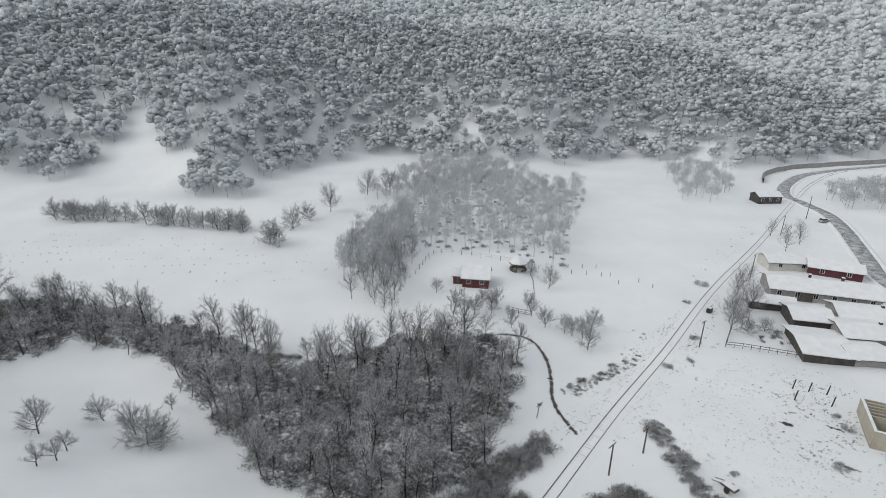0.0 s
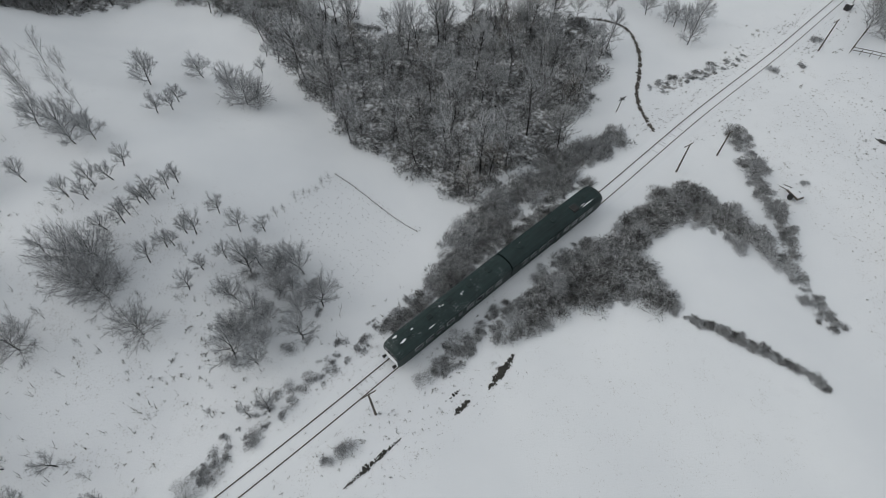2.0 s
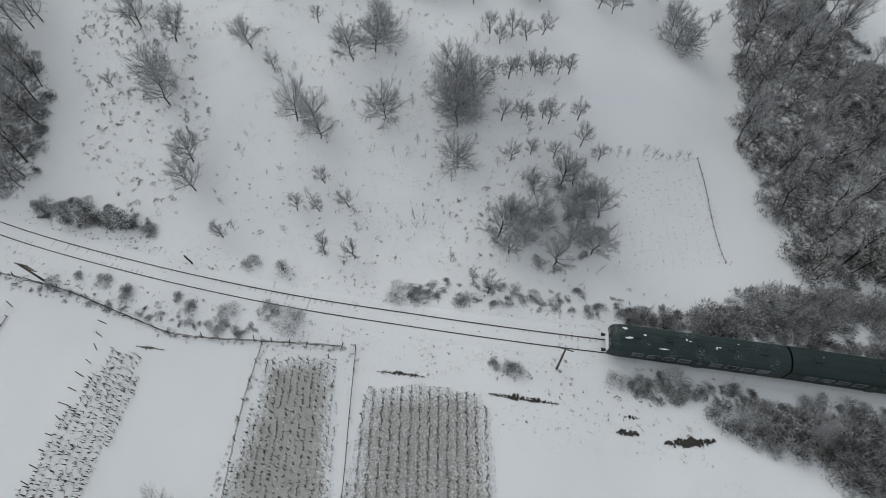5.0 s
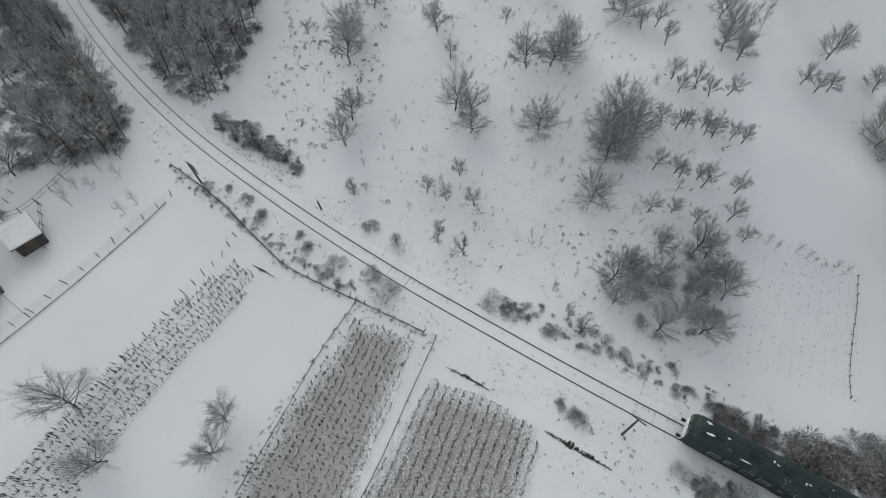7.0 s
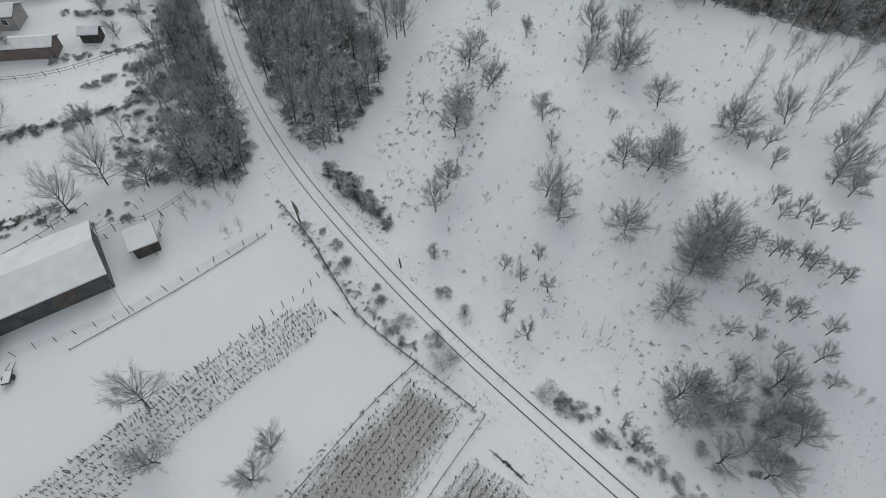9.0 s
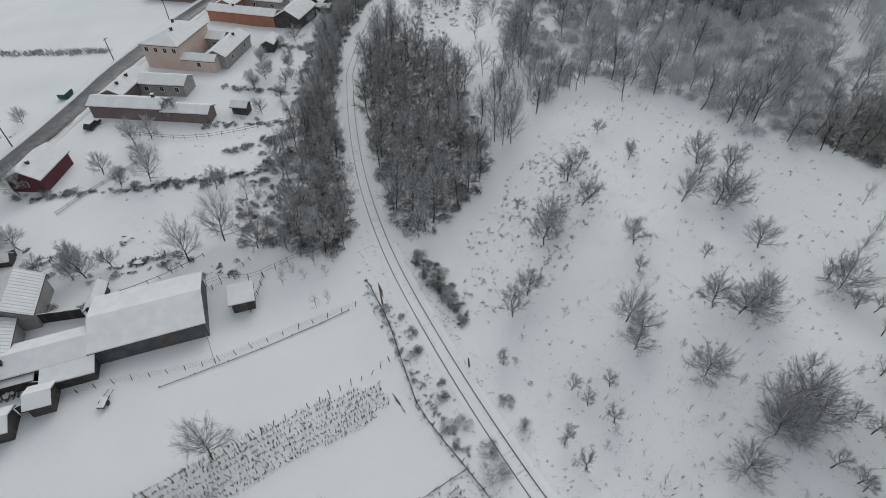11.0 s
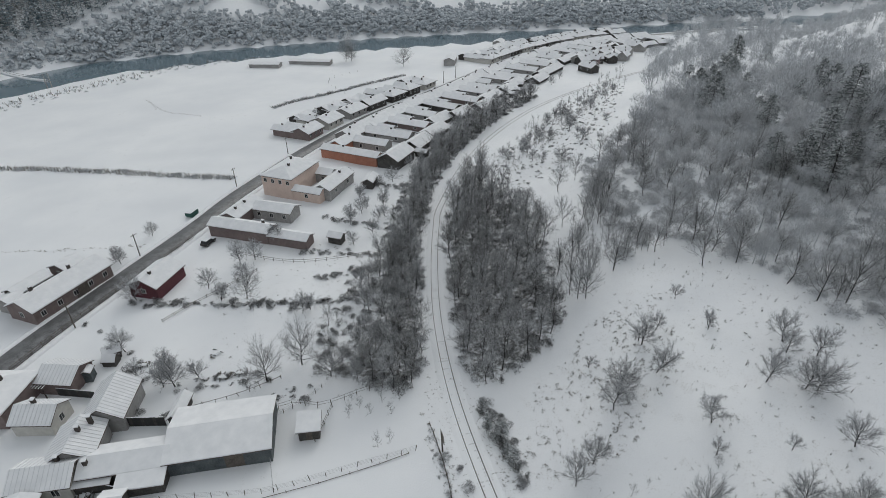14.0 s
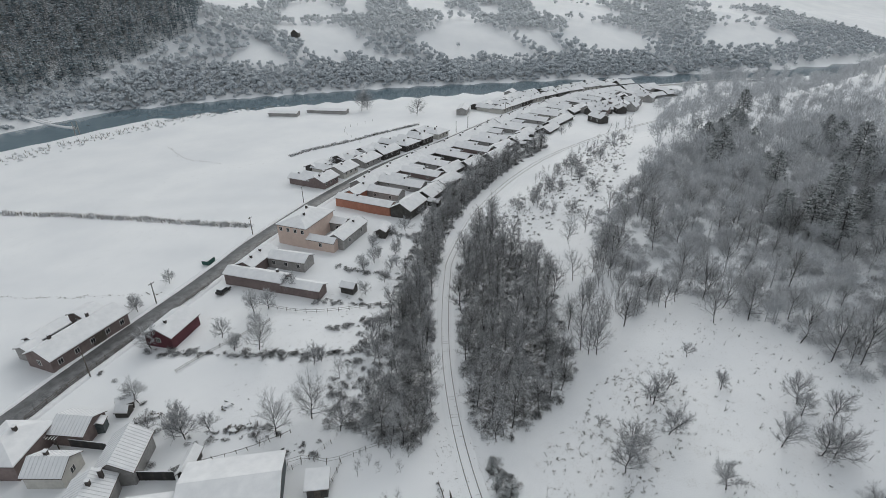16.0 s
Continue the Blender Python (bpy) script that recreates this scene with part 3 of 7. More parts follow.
# ---- trees ----
def skeleton_of(rng, h, bare, limbs, spread, reach, sides, twigs_each, low=0.0, bend=0.25, trunk=0.09):
    """A bare tree: a trunk, limbs that leave it from a bare share of its height upwards, side branches and twigs.
    Gives trunk and limb pieces (p, q, r0, r1), and the start and end of every side branch and twig."""
    top = np.array([rng.normal(0, 0.06 * h), rng.normal(0, 0.06 * h), h * (0.55 + 0.4 * low)])
    stem = [np.zeros(3), top * (0.3, 0.3, 0.4) + rng.normal(0, 0.02 * h, 3) * (1, 1, 0), top * (0.7, 0.7, 0.72), top]
    pieces = [(stem[k], stem[k + 1], trunk * (1 - 0.27 * k), trunk * (1 - 0.27 * (k + 1))) for k in range(3)]
    branches = []
    for n in range(limbs):
        u = bare + (1 - bare) * (n + rng.random()) / limbs
        k = min(int(u * 3), 2)
        base = stem[k] + (stem[k + 1] - stem[k]) * (u * 3 - k)
        a = 2.4 * n + rng.normal(0, 0.35)
        tilt = radians(spread) * (1.12 - 0.75 * (u - bare) / (1.001 - bare)) + rng.normal(0, 0.08)
        d = np.array([np.cos(a) * np.sin(tilt), np.sin(a) * np.sin(tilt), np.cos(tilt)])
        l = h * reach * rng.uniform(0.8, 1.15) * (1 - 0.35 * low * u)
        at, r = [base], trunk * 0.42
        for q in range(3):
            d = d + rng.normal(0, 0.12, 3) + (0, 0, bend * 0.33)
            d /= np.linalg.norm(d)
            at.append(at[-1] + d * l / 3)
            pieces.append((at[-2], at[-1], r * (1 - 0.28 * q), r * (1 - 0.28 * (q + 1))))
        for m in range(sides):
            v = 0.18 + 0.82 * (m + rng.random()) / sides
            c = min(int(v * 3), 2)
            p = at[c] + (at[c + 1] - at[c]) * (v * 3 - c)
            w = unit((at[c + 1] - at[c])[None])[0] + rng.normal(0, 0.55, 3) + (0, 0, 0.22)
            w /= np.linalg.norm(w)
            branches.append((p, p + w * l * rng.uniform(0.3, 0.62) * (1.1 - 0.45 * v), w))
    return pieces, branches


def tubes(pieces, sides=3):
    """Branch pieces as thin tapered tubes; a piece that goes on from the last one shares its ring, and every limb grows out of the first tube."""
    v, f, rings = [], [], []
    a = np.arange(sides) * 2 * np.pi / sides
    last, n = None, 0
    for p, q, r0, r1 in pieces:
        w = (q - p) / (np.linalg.norm(q - p) + 1e-9)
        x = np.cross(w, (0.3, 0.9, 0.1))
        x /= np.linalg.norm(x)
        ring = np.cos(a)[:, None] * x + np.sin(a)[:, None] * np.cross(w, x)
        goes_on = last is not None and np.allclose(last[0], p)
        if not goes_on:
            v.append(p + ring * max(r0, 0.012))
            if rings and len(rings) > 1:
                near = min(rings[:4], key=lambda k: np.linalg.norm(k[0] - p))[1]
                f.append((n, n + 1, near + 1, near))
            base, n = n, n + sides
        else:
            base = last[1]
        v.append(q + ring * max(r1, 0.01))
        for k in range(sides):
            m = (k + 1) % sides
            f.append((base + k, base + m, n + m, n + k))
        if not rings:
            rings.append((p, base))
        rings.append((q, n))
        last, n = (q, n), n + sides
    return np.vstack(v), np.array(f)


def slivers(rng, at, way, length, width, droop=0.0):
    """Thin three-cornered twigs from points along ways."""
    n = len(at)
    side = np.cross(way, rng.normal(0, 1, (n, 3)))
    side /= np.linalg.norm(side, axis=1)[:, None] + 1e-9
    tip = at + way * length[:, None]
    tip[:, 2] -= droop * length
    v = np.stack([at - side * width[:, None] / 2, at + side * width[:, None] / 2, tip], 1).reshape(-1, 3)
    return v, np.arange(3 * n).reshape(-1, 3)


def unit(v):
    return v / (np.linalg.norm(v, axis=1)[:, None] + 1e-9)


def tree_kind(name, seed, h, label, category="tree", crown_mat=None, width=0.03, bare=0.25, limbs=8, spread=55, reach=0.62, sides=9, each=7, twig=0.2, low=0.0, bend=0.25, trunk=0.09):
    """One tree, an Empty with its trunk and crown, kept as a pattern to copy."""
    rng = np.random.default_rng(seed)
    pieces, branches = skeleton_of(rng, h, bare, limbs, spread, reach, sides, each, low, bend, trunk)
    root = tagged(new(name), label, category)
    v, f = tubes(pieces)
    part("trunk", mesh_of("trunk", v, f, MAT_BARK), None, root)
    p, q, d = (np.array([b[k] for b in branches]) for k in range(3))
    l = np.linalg.norm(q - p, axis=1)
    v0, f0 = slivers(rng, p, d, l, np.full(len(p), width * 1.5))
    i = np.repeat(np.arange(len(p)), each)
    at = p[i] + (q - p)[i] * rng.uniform(0.15, 1.0, (len(i), 1))
    way = unit(d[i] + rng.normal(0, 0.5, (len(i), 3)) + (0, 0, 0.15))
    v1, f1 = slivers(rng, at, way, h * twig * rng.uniform(0.5, 1.2, len(i)), width * rng.uniform(0.6, 1.3, len(i)))
    part("crown", mesh_of("crown", np.vstack([v0, v1]), np.vstack([f0, f1 + len(v0)]), crown_mat or MAT_TWIG), None, root)
    return root


def bush_mesh(seed, r, h, count, mat, width=0.05):
    """A leafless bush: several rounded clumps, each of many short twigs that stand out from its middle."""
    rng = np.random.default_rng(seed)
    count = int(count * 1.7)
    n = 8
    a, u = rng.random(n) * 2 * np.pi, np.sqrt(rng.random(n)) * r * 0.72
    mid = np.stack([np.cos(a) * u, np.sin(a) * u, h * rng.uniform(0.12, 0.5, n) * (1.15 - u / r)], 1)
    size = r * rng.uniform(0.32, 0.55, n)
    k = rng.integers(0, n, count)
    d = unit(rng.normal(0, 1, (count, 3)) + (0, 0, 0.55))
    d[:, 2] = np.abs(d[:, 2])
    at = mid[k] + d * (size[k] * rng.random(count) ** 0.45)[:, None] * (1, 1, h / r * 0.95)
    at[:, 2] = np.maximum(at[:, 2] - 0.1, 0.0)
    way = unit(d * 0.8 + rng.normal(0, 0.5, (count, 3)) + (0, 0, 0.3))
    v, f = slivers(rng, at, way, rng.uniform(0.2, 0.55, count) * min(1.0, r * 0.62), width * rng.uniform(0.6, 1.4, count))
    return mesh_of("bush", v, f, mat)


def crown_cloud(rng, count, r, h0, h1, size):
    """Leaf-like flecks in clumps that fill a crown between two heights."""
    clumps = rng.normal(0, 1, (9, 3))
    clumps = unit(clumps) * (rng.random((9, 1)) ** 0.4) * (r * 0.62, r * 0.62, (h1 - h0) * 0.36) + (0, 0, (h0 + h1) / 2)
    at = clumps[rng.integers(0, 9, count)] + unit(rng.normal(0, 1, (count, 3))) * (r * 0.45) * (rng.random((count, 1)) ** 0.5)
    way = unit(at - (0, 0, h0) + rng.normal(0, r * 0.4, (count, 3)))
    return slivers(rng, at, way, size * rng.uniform(0.7, 1.5, count), size * rng.uniform(0.1, 0.22, count))


def ico(level):
    """The corners and faces of a unit icosphere."""
    bm = bmesh.new()
    bmesh.ops.create_icosphere(bm, subdivisions=level, radius=1.0)
    v, f = np.array([p.co[:] for p in bm.verts]), np.array([[p.index for p in q.verts] for q in bm.faces])
    bm.free()
    return v, f


ICO = {1: ico(1), 2: ico(2)}


def rimed_crown(rng, r, h0, h1, clumps, level, flecks, size):
    """A far crown: ragged masses of rimed twigs, with sprays standing out of them."""
    c = unit(rng.normal(0, 1, (clumps, 3))) * (rng.random((clumps, 1)) ** 0.4) * (r * 0.66, r * 0.66, (h1 - h0) * 0.36) + (0, 0, (h0 + h1) / 2)
    rad = r * rng.uniform(0.24, 0.42, clumps) * (12 / clumps) ** 0.4
    bv, bf = ICO[level]
    vs, fs, n = [], [], 0
    for m, k in zip(c, rad):
        vs.append(m + bv * k * rng.uniform(0.5, 1.45, (len(bv), 1)) * (1.05, 1.05, 0.85))
        fs.append(bf + n)
        n += len(bv)
    k = rng.integers(0, clumps, flecks)
    d = unit(rng.normal(0, 1, (flecks, 3)) + (0, 0, 0.3))
    sv, sf = slivers(rng, c[k] + d * (rad[k] * 0.85)[:, None], unit(d + rng.normal(0, 0.4, (flecks, 3))), size * rng.uniform(0.6, 1.4, flecks), size * rng.uniform(0.2, 0.4, flecks))
    return np.vstack(vs + [sv]), np.vstack(fs + [sf + n])


def with_stem(rng, v, f, h):
    t, tf = tubes([(np.zeros(3), np.array([rng.normal(0, 0.2), rng.normal(0, 0.2), h * 0.75]), 0.16, 0.05)])
    return np.vstack([t, v]), np.vstack([tf[:, [0, 1, 2]], tf[:, [0, 2, 3]], f + len(t)])


def far_tree(seed, flecks, r, h, size):
    rng = np.random.default_rng(seed)
    return with_stem(rng, *crown_cloud(rng, flecks, r, h * 0.28, h, size), h)


def hill_tree(seed, r, h, clumps, level, flecks, size):
    rng = np.random.default_rng(seed)
    return with_stem(rng, *rimed_crown(rng, r, h * 0.22, h, clumps, level, flecks, size), h)


def pine(rng, h, r, whorls, per, wide=0.2):
    """A conifer of drooping, snow-laden boughs. Gives the trunk and the boughs."""
    v, f = [], []
    n = 0
    for k in range(whorls):
        u = (k + 0.5) / whorls
        for j in range(per):
            z = h * (0.14 + 0.86 * u) + rng.normal(0, 0.03 * h)
            a = 2 * np.pi * (j + rng.random() * 0.9) / per + k * 1.7
            d, s = np.array([np.cos(a), np.sin(a), 0]), np.array([-np.sin(a), np.cos(a), 0])
            l = r * (1.03 - u) ** 0.8 * rng.uniform(0.55, 1.25)
            w = l * wide * rng.uniform(0.7, 1.5) + 0.06
            dz = l * rng.uniform(-0.5, 0.12)
            p0 = np.array([0, 0, z])
            mid, tip = p0 + d * l * 0.55 + (0, 0, dz * 0.3 + 0.06 * l), p0 + d * l + (0, 0, dz)
            v += [p0, mid + s * w - (0, 0, 0.14 * l), mid + (0, 0, 0.04), mid - s * w - (0, 0, 0.14 * l), tip + s * w * 0.4, tip - s * w * 0.4]
            f += [(n, n + 1, n + 2), (n, n + 2, n + 3), (n + 1, n + 4, n + 2), (n + 2, n + 4, n + 5), (n + 2, n + 5, n + 3)]
            n += 6
    t, tf = tubes([(np.zeros(3), np.array([0, 0, h * 0.97]), 0.014 * h, 0.03)], 5)
    return t, tf, np.array(v), np.array(f)


def forest(name, spots, patterns, mat, label, rng, low=0.75, high=1.25, category="forest"):
    """Many far trees as one mesh of kind stuff."""
    vs, fs, n = [], [], 0
    z = ground(spots[:, 0], spots[:, 1])
    for (x, y), g in zip(spots, z):
        pv, pf = patterns[rng.integers(len(patterns))]
        a, s = rng.random() * 2 * np.pi, rng.uniform(low, high)
        c, d = np.cos(a) * s, np.sin(a) * s
        vs.append(np.stack([pv[:, 0] * c - pv[:, 1] * d + x, pv[:, 0] * d + pv[:, 1] * c + y, pv[:, 2] * s * rng.uniform(0.85, 1.15) + g - 0.1], 1))
        fs.append(pf + n)
        n += len(pv)
    return tagged(new(name, mesh_of(name, np.vstack(vs), np.vstack(fs), mat)), label, category, kind="stuff")


def inside(poly, x, y):
    p = np.array(poly, float)
    hit = np.zeros(len(x), bool)
    for (ax, ay), (bx, by) in zip(p, np.roll(p, -1, 0)):
        cross = (ay > y) != (by > y)
        hit ^= cross & (x < (bx - ax) * (y - ay) / (by - ay + 1e-12) + ax)
    return hit


def scatter(rng, poly, spacing, jitter=0.45):
    p = np.array(poly, float)
    x, y = np.meshgrid(np.arange(p[:, 0].min(), p[:, 0].max(), spacing), np.arange(p[:, 1].min(), p[:, 1].max(), spacing))
    x, y = x.ravel() + rng.uniform(-jitter, jitter, x.size) * spacing, y.ravel() + rng.uniform(-jitter, jitter, x.size) * spacing
    k = inside(poly, x, y)
    return np.stack([x[k], y[k]], 1)


rng = np.random.default_rng(7)
FINE_TREES = [hill_tree(110 + i, 4.6 + 0.7 * (i % 3), 10 + (i % 4), 30, 1, 330, 0.75) for i in range(7)]
FAR_TREES = [hill_tree(100 + i, 4.7 + 0.6 * (i % 3), 11 + (i % 4), 20, 1, 90, 1.0) for i in range(6)]
SMALL_TREES = [hill_tree(115 + i, 4.6 + 0.5 * (i % 3), 10 + (i % 4), 10, 1, 24, 1.4) for i in range(6)]
MID_TREES = [far_tree(120 + i, 420, 3.2 + 0.5 * (i % 3), 9 + (i % 4), 0.85) for i in range(6)]


def pine_pattern(seed, h, r, whorls, per):
    t, tf, v, f = pine(np.random.default_rng(seed), h, r, whorls, per, 0.42)
    return np.vstack([t, v]), np.vstack([tf[:, [0, 1, 2]], tf[:, [0, 2, 3]], f + len(t)])


FAR_PINES = [pine_pattern(200 + i, 13 + i, 3.0, 5, 5) for i in range(4)]

# the wooded hill behind the cabin and the railway bend
NORTH = [(-520, 640), (-330, 330), (-205, 236), (-173, 236), (-166, 250), (-158, 260), (-166, 281), (-156, 281), (-143, 266), (-133, 252), (-119, 238), (-107, 214), (-82, 208), (-84, 238), (-66, 280), (-52, 304), (-31, 312), (5, 290), (60, 280), (104, 310), (128, 290), (152, 274), (230, 306), (420, 360), (760, 420), (1100, 440), (1100, 950), (60, 950)]
s = scatter(rng, NORTH, 7.9)
s = s[np.abs(s[:, 0]) < 0.95 * s[:, 1] + 20]
d = np.hypot(s[:, 0], s[:, 1])
forest("hillside_woods", s[d < 350], FINE_TREES, MAT_FAR, "dense leafless rimed woods on a hillside, paled by painted haze", rng, 0.7, 1.2)
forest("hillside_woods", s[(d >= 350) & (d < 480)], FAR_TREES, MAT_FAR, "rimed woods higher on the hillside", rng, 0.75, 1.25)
# From here outwards a paler colour stands in for the thickening haze.
forest("hillside_woods", s[(d >= 480) & (d < 640)], SMALL_TREES, MAT_HIGH, "rimed woods high on the hillside, in a pale painted haze tone", rng, 0.85, 1.3)
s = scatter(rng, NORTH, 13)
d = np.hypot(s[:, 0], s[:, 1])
forest("hillside_woods", s[(d >= 640) & (np.abs(s[:, 0]) < 0.95 * s[:, 1] + 20)], SMALL_TREES, MAT_HIGH, "rimed woods at the top of the hillside, coloured near white for haze", rng, 1.4, 2.0)


def plant(patterns, spots, g, low=0.85, high=1.15, sink=0.05, group=""):
    """Sets copies of patterns on the ground; each pattern itself stands at one of the spots."""
    fresh = [p for p in patterns if "set" not in p]
    spots = np.asarray(spots, float)
    for (x, y), z in zip(spots.tolist(), ground(spots[:, 0], spots[:, 1]).tolist()):
        s = g.uniform(low, high)
        m = pose(x, y, z - sink, g.normal(0, 3), g.normal(0, 3), g.uniform(0, 360)) @ Matrix.Diagonal((s, s, s * g.uniform(0.9, 1.1), 1))
        if fresh:
            ob = fresh.pop()
            ob["set"] = 1
            ob.matrix_basis = m
        else:
            ob = copy_thing(patterns[int(g.integers(len(patterns)))], Matrix.Identity(4))
            ob.matrix_basis = m
        if group:
            ob["group"] = group


FRUIT = [tree_kind("fruit_tree", 300 + i, 3.2, "small bare fruit tree with frosted branches on the snowy slope", "fruit tree", MAT_MID, width=0.015, bare=0.3, limbs=9, spread=54, reach=0.44, sides=12, each=20, twig=0.13, trunk=0.085) for i in range(6)]
BARE = [tree_kind("bare_tree", 320 + i, 5.0, "bare deciduous tree with rimed twigs standing in snow", "tree", MAT_MID, width=0.015, bare=0.2, limbs=15, spread=60, reach=0.5, sides=14, each=26, twig=0.13, trunk=0.11) for i in range(6)]
BROAD = [tree_kind("walnut_tree", 340 + i, 7.5, "broad bare walnut tree with fine rimed twigs", width=0.02, bare=0.18, limbs=20, spread=64, reach=0.56, sides=15, each=17, twig=0.12, trunk=0.14) for i in range(3)]
DENSE = [tree_kind("thorn_tree", 350 + i, 4.2, "dense thorny shrub tree thick with rime", "shrub", MAT_TWIG, width=0.026, bare=0.02, limbs=34, spread=80, reach=0.6, sides=11, each=11, twig=0.13, trunk=0.06) for i in range(3)]
TALL = [tree_kind("tall_tree", 360 + i, 9.0 + (i % 3), "tall leafless woodland tree lightly dusted with snow", "tree", (MAT_TWIG, MAT_TWIG_DARK, MAT_RIME, MAT_TWIG_DARK)[i % 4], width=0.034, bare=0.22, limbs=22, spread=60, reach=0.37, sides=9, each=10, twig=0.085, low=0.65, trunk=0.14) for i in range(8)]
ASH = [tree_kind("woodland_tree" if i < 3 else "hornbeam_tree", 390 + i, 8.0 + (i % 3), "leafless woodland tree with a wide crown of rimed twigs", "tree", MAT_RIME if i % 3 == 0 else MAT_TWIG, width=0.03, bare=0.18, limbs=16, spread=52, reach=0.48, sides=10, each=11, twig=0.1, low=0.35, trunk=0.12) for i in range(6)]
OAK = [tree_kind("oak_tree", 370 + i, 8.0, "oak tree still holding brown withered leaves under snow", "tree", MAT_OAK, width=0.085, bare=0.25, limbs=16, spread=64, reach=0.4, sides=9, each=9, twig=0.07, low=0.6, trunk=0.15) for i in range(2)]
SAPLING = [tree_kind("sapling", 380 + i, 4.6, "slender bare sapling with upswept twigs", "tree", width=0.02, bare=0.1, limbs=9, spread=36, reach=0.46, sides=7, each=8, twig=0.13, low=0.5, trunk=0.045) for i in range(4)]


def conifer(seed, h, r, clumps, each):
    """A pine: a straight trunk, boughs, and clumps of needles that sag under snow, wide below and thin at the top."""
    g = np.random.default_rng(seed)
    root = tagged(new("conifer"), "dark green conifer with snow-laden boughs", "conifer")
    u = 0.16 + 0.84 * (np.arange(clumps) + g.random(clumps)) / clumps
    a = 2.4 * np.arange(clumps) + g.normal(0, 0.4, clumps)
    l = r * (1.04 - u) ** 0.7 * g.uniform(0.35, 1.1, clumps)
    mid = np.stack([np.cos(a) * l, np.sin(a) * l, h * u - 0.12 * l], 1)
    pieces = [(np.zeros(3), np.array([0, 0, h * 0.98]), 0.014 * h, 0.03)]
    pieces += [(np.array([0, 0, z * h]), m, 0.05, 0.02) for z, m in zip(u, mid)]
    t, tf = tubes(pieces, 4)
    part("trunk", mesh_of("trunk", t, tf, MAT_BARK), None, root)
    k = np.repeat(np.arange(clumps), each)
    d = unit(g.normal(0, 1, (len(k), 3)))
    at = mid[k] + d * ((0.22 + 0.17 * r * (1.1 - u))[k] * g.random(len(k)) ** 0.5)[:, None] * (1.35, 1.35, 0.6)
    out = np.stack([np.cos(a), np.sin(a), np.full(clumps, -0.1)], 1)[k]
    v, f = slivers(g, at, unit(out + d * 0.8 + (0, 0, 0.1)), (0.12 + 0.09 * r) * g.uniform(0.6, 1.4, len(k)), 0.05 * r * g.uniform(0.6, 1.3, len(k)))
    part("crown", mesh_of("crown", v, f, MAT_NEEDLE), None, root)
    return root


CONIFER = [conifer(400, 8.5, 3.2, 60, 34), conifer(401, 10.5, 3.8, 74, 36), conifer(402, 6.5, 2.6, 46, 34), conifer(403, 9.5, 4.0, 64, 38)]
SPRUCE = [conifer(405, 2.6, 1.1, 30, 26), conifer(406, 3.4, 1.2, 36, 26)]

g = np.random.default_rng(21)
# the orchard slope
plant(FRUIT, [(-34.5, 5.4), (-36.7, 2.6), (-42.2, 4.5), (-40.6, 7.8), (-45.1, 6.7), (-43.8, 2.2), (-35.3, 27.6), (-34.6, 30.2), (-32.7, 32.3), (-35.2, 37.5), (-36.7, 34.1), (-38.5, 32.1), (-40.3, 29.5),
              (-41.0, 40.1), (-42.6, 37.1), (-44.5, 34.5), (-46.0, 32.0), (-51.6, 34.8), (-49.6, 37.0), (-48.0, 40.8), (-29.7, 37.0), (-50.9, 27.7), (-24.5, 15.6), (-22.7, 16.4), (-62.5, 8.0), (-45.2, -7.0)], g, group="orchard trees")
plant(FRUIT, [(-44.6, 33.3), (-44.1, 36.3), (-39.2, 31.7), (-32.3, 36.0), (-37.7, 33.9), (-41.7, 38.9), (-48.2, 38.5), (-43.1, 36.3), (-49.5, 35.1), (-61.1, 33.8), (-57.4, 35.9), (-44.4, 73.3), (-42.7, 76.6), (-45.4, 78.0),
              (-49.0, 54.4), (-50.0, 52.5), (-80.2, -5.5), (-49.7, 57.1), (-66.0, 16.3), (-65.1, 31.0), (-61.1, 35.8), (-86.9, 4.0), (-83.3, -3.5), (-73.2, -11.7), (-85.7, 4.2), (-92.4, -1.8)], g, group="orchard trees")
plant(BARE, [(-67.2, 6.8), (-74.2, -1.6), (-57.9, 17.6), (-57.4, 20.6), (-50.5, 8.9), (-54.4, 7.4), (-52.6, 9.6), (-53.0, -7.6), (-56.8, -6.4), (-66.3, -6.0), (-60.2, 23.2), (-69.3, 23.1), (-76.9, 12.9), (-77.5, 17.8),
             (-79.5, -4.9), (-84.5, 15.4), (-86.9, 14.8), (-85.5, 19.5), (-55.8, 60.4), (-52.1, 68.1), (-45.4, 64.7), (-55.3, 42.9), (-53.5, 44.3), (-66.0, 39.7), (-60.9, 44.6), (-57.3, 43.9)], g, 0.85, 1.15, group="orchard trees")
plant(DENSE, [(-69.8, -5.8), (-48.4, 17.2), (-43.4, 25.7), (-46.8, 26.5), (-44.8, 28.2), (-38.0, 21.6), (-41.9, 61.7), (-40.7, 62.8), (-42.6, 24.4), (-45.6, 25.0), (-63.8, 32.2), (-77.5, 19.2), (-57.6, 22.0)], g, 0.95, 1.35)
plant(BARE, [(-28.9, 23.7), (-30.1, 27.8), (-25.7, 29.3), (-26.2, 33.4), (-20.5, 29.3), (-21.7, 24.9), (-25.7, 23.6), (-24.3, 30.0), (-28.0, 21.2), (-23.8, 32.8), (-29.4, 31.0), (-25.6, 21.2), (-25.8, 26.1), (-28.7, 32.5), (-22.5, 27.5), (-27.4, 26.0)], g, 0.75, 1.0, group="thicket trees")
plant(DENSE, [(-28.6, 24.0), (-22.2, 29.8), (-26.4, 31.6)], g, 0.6, 0.8)
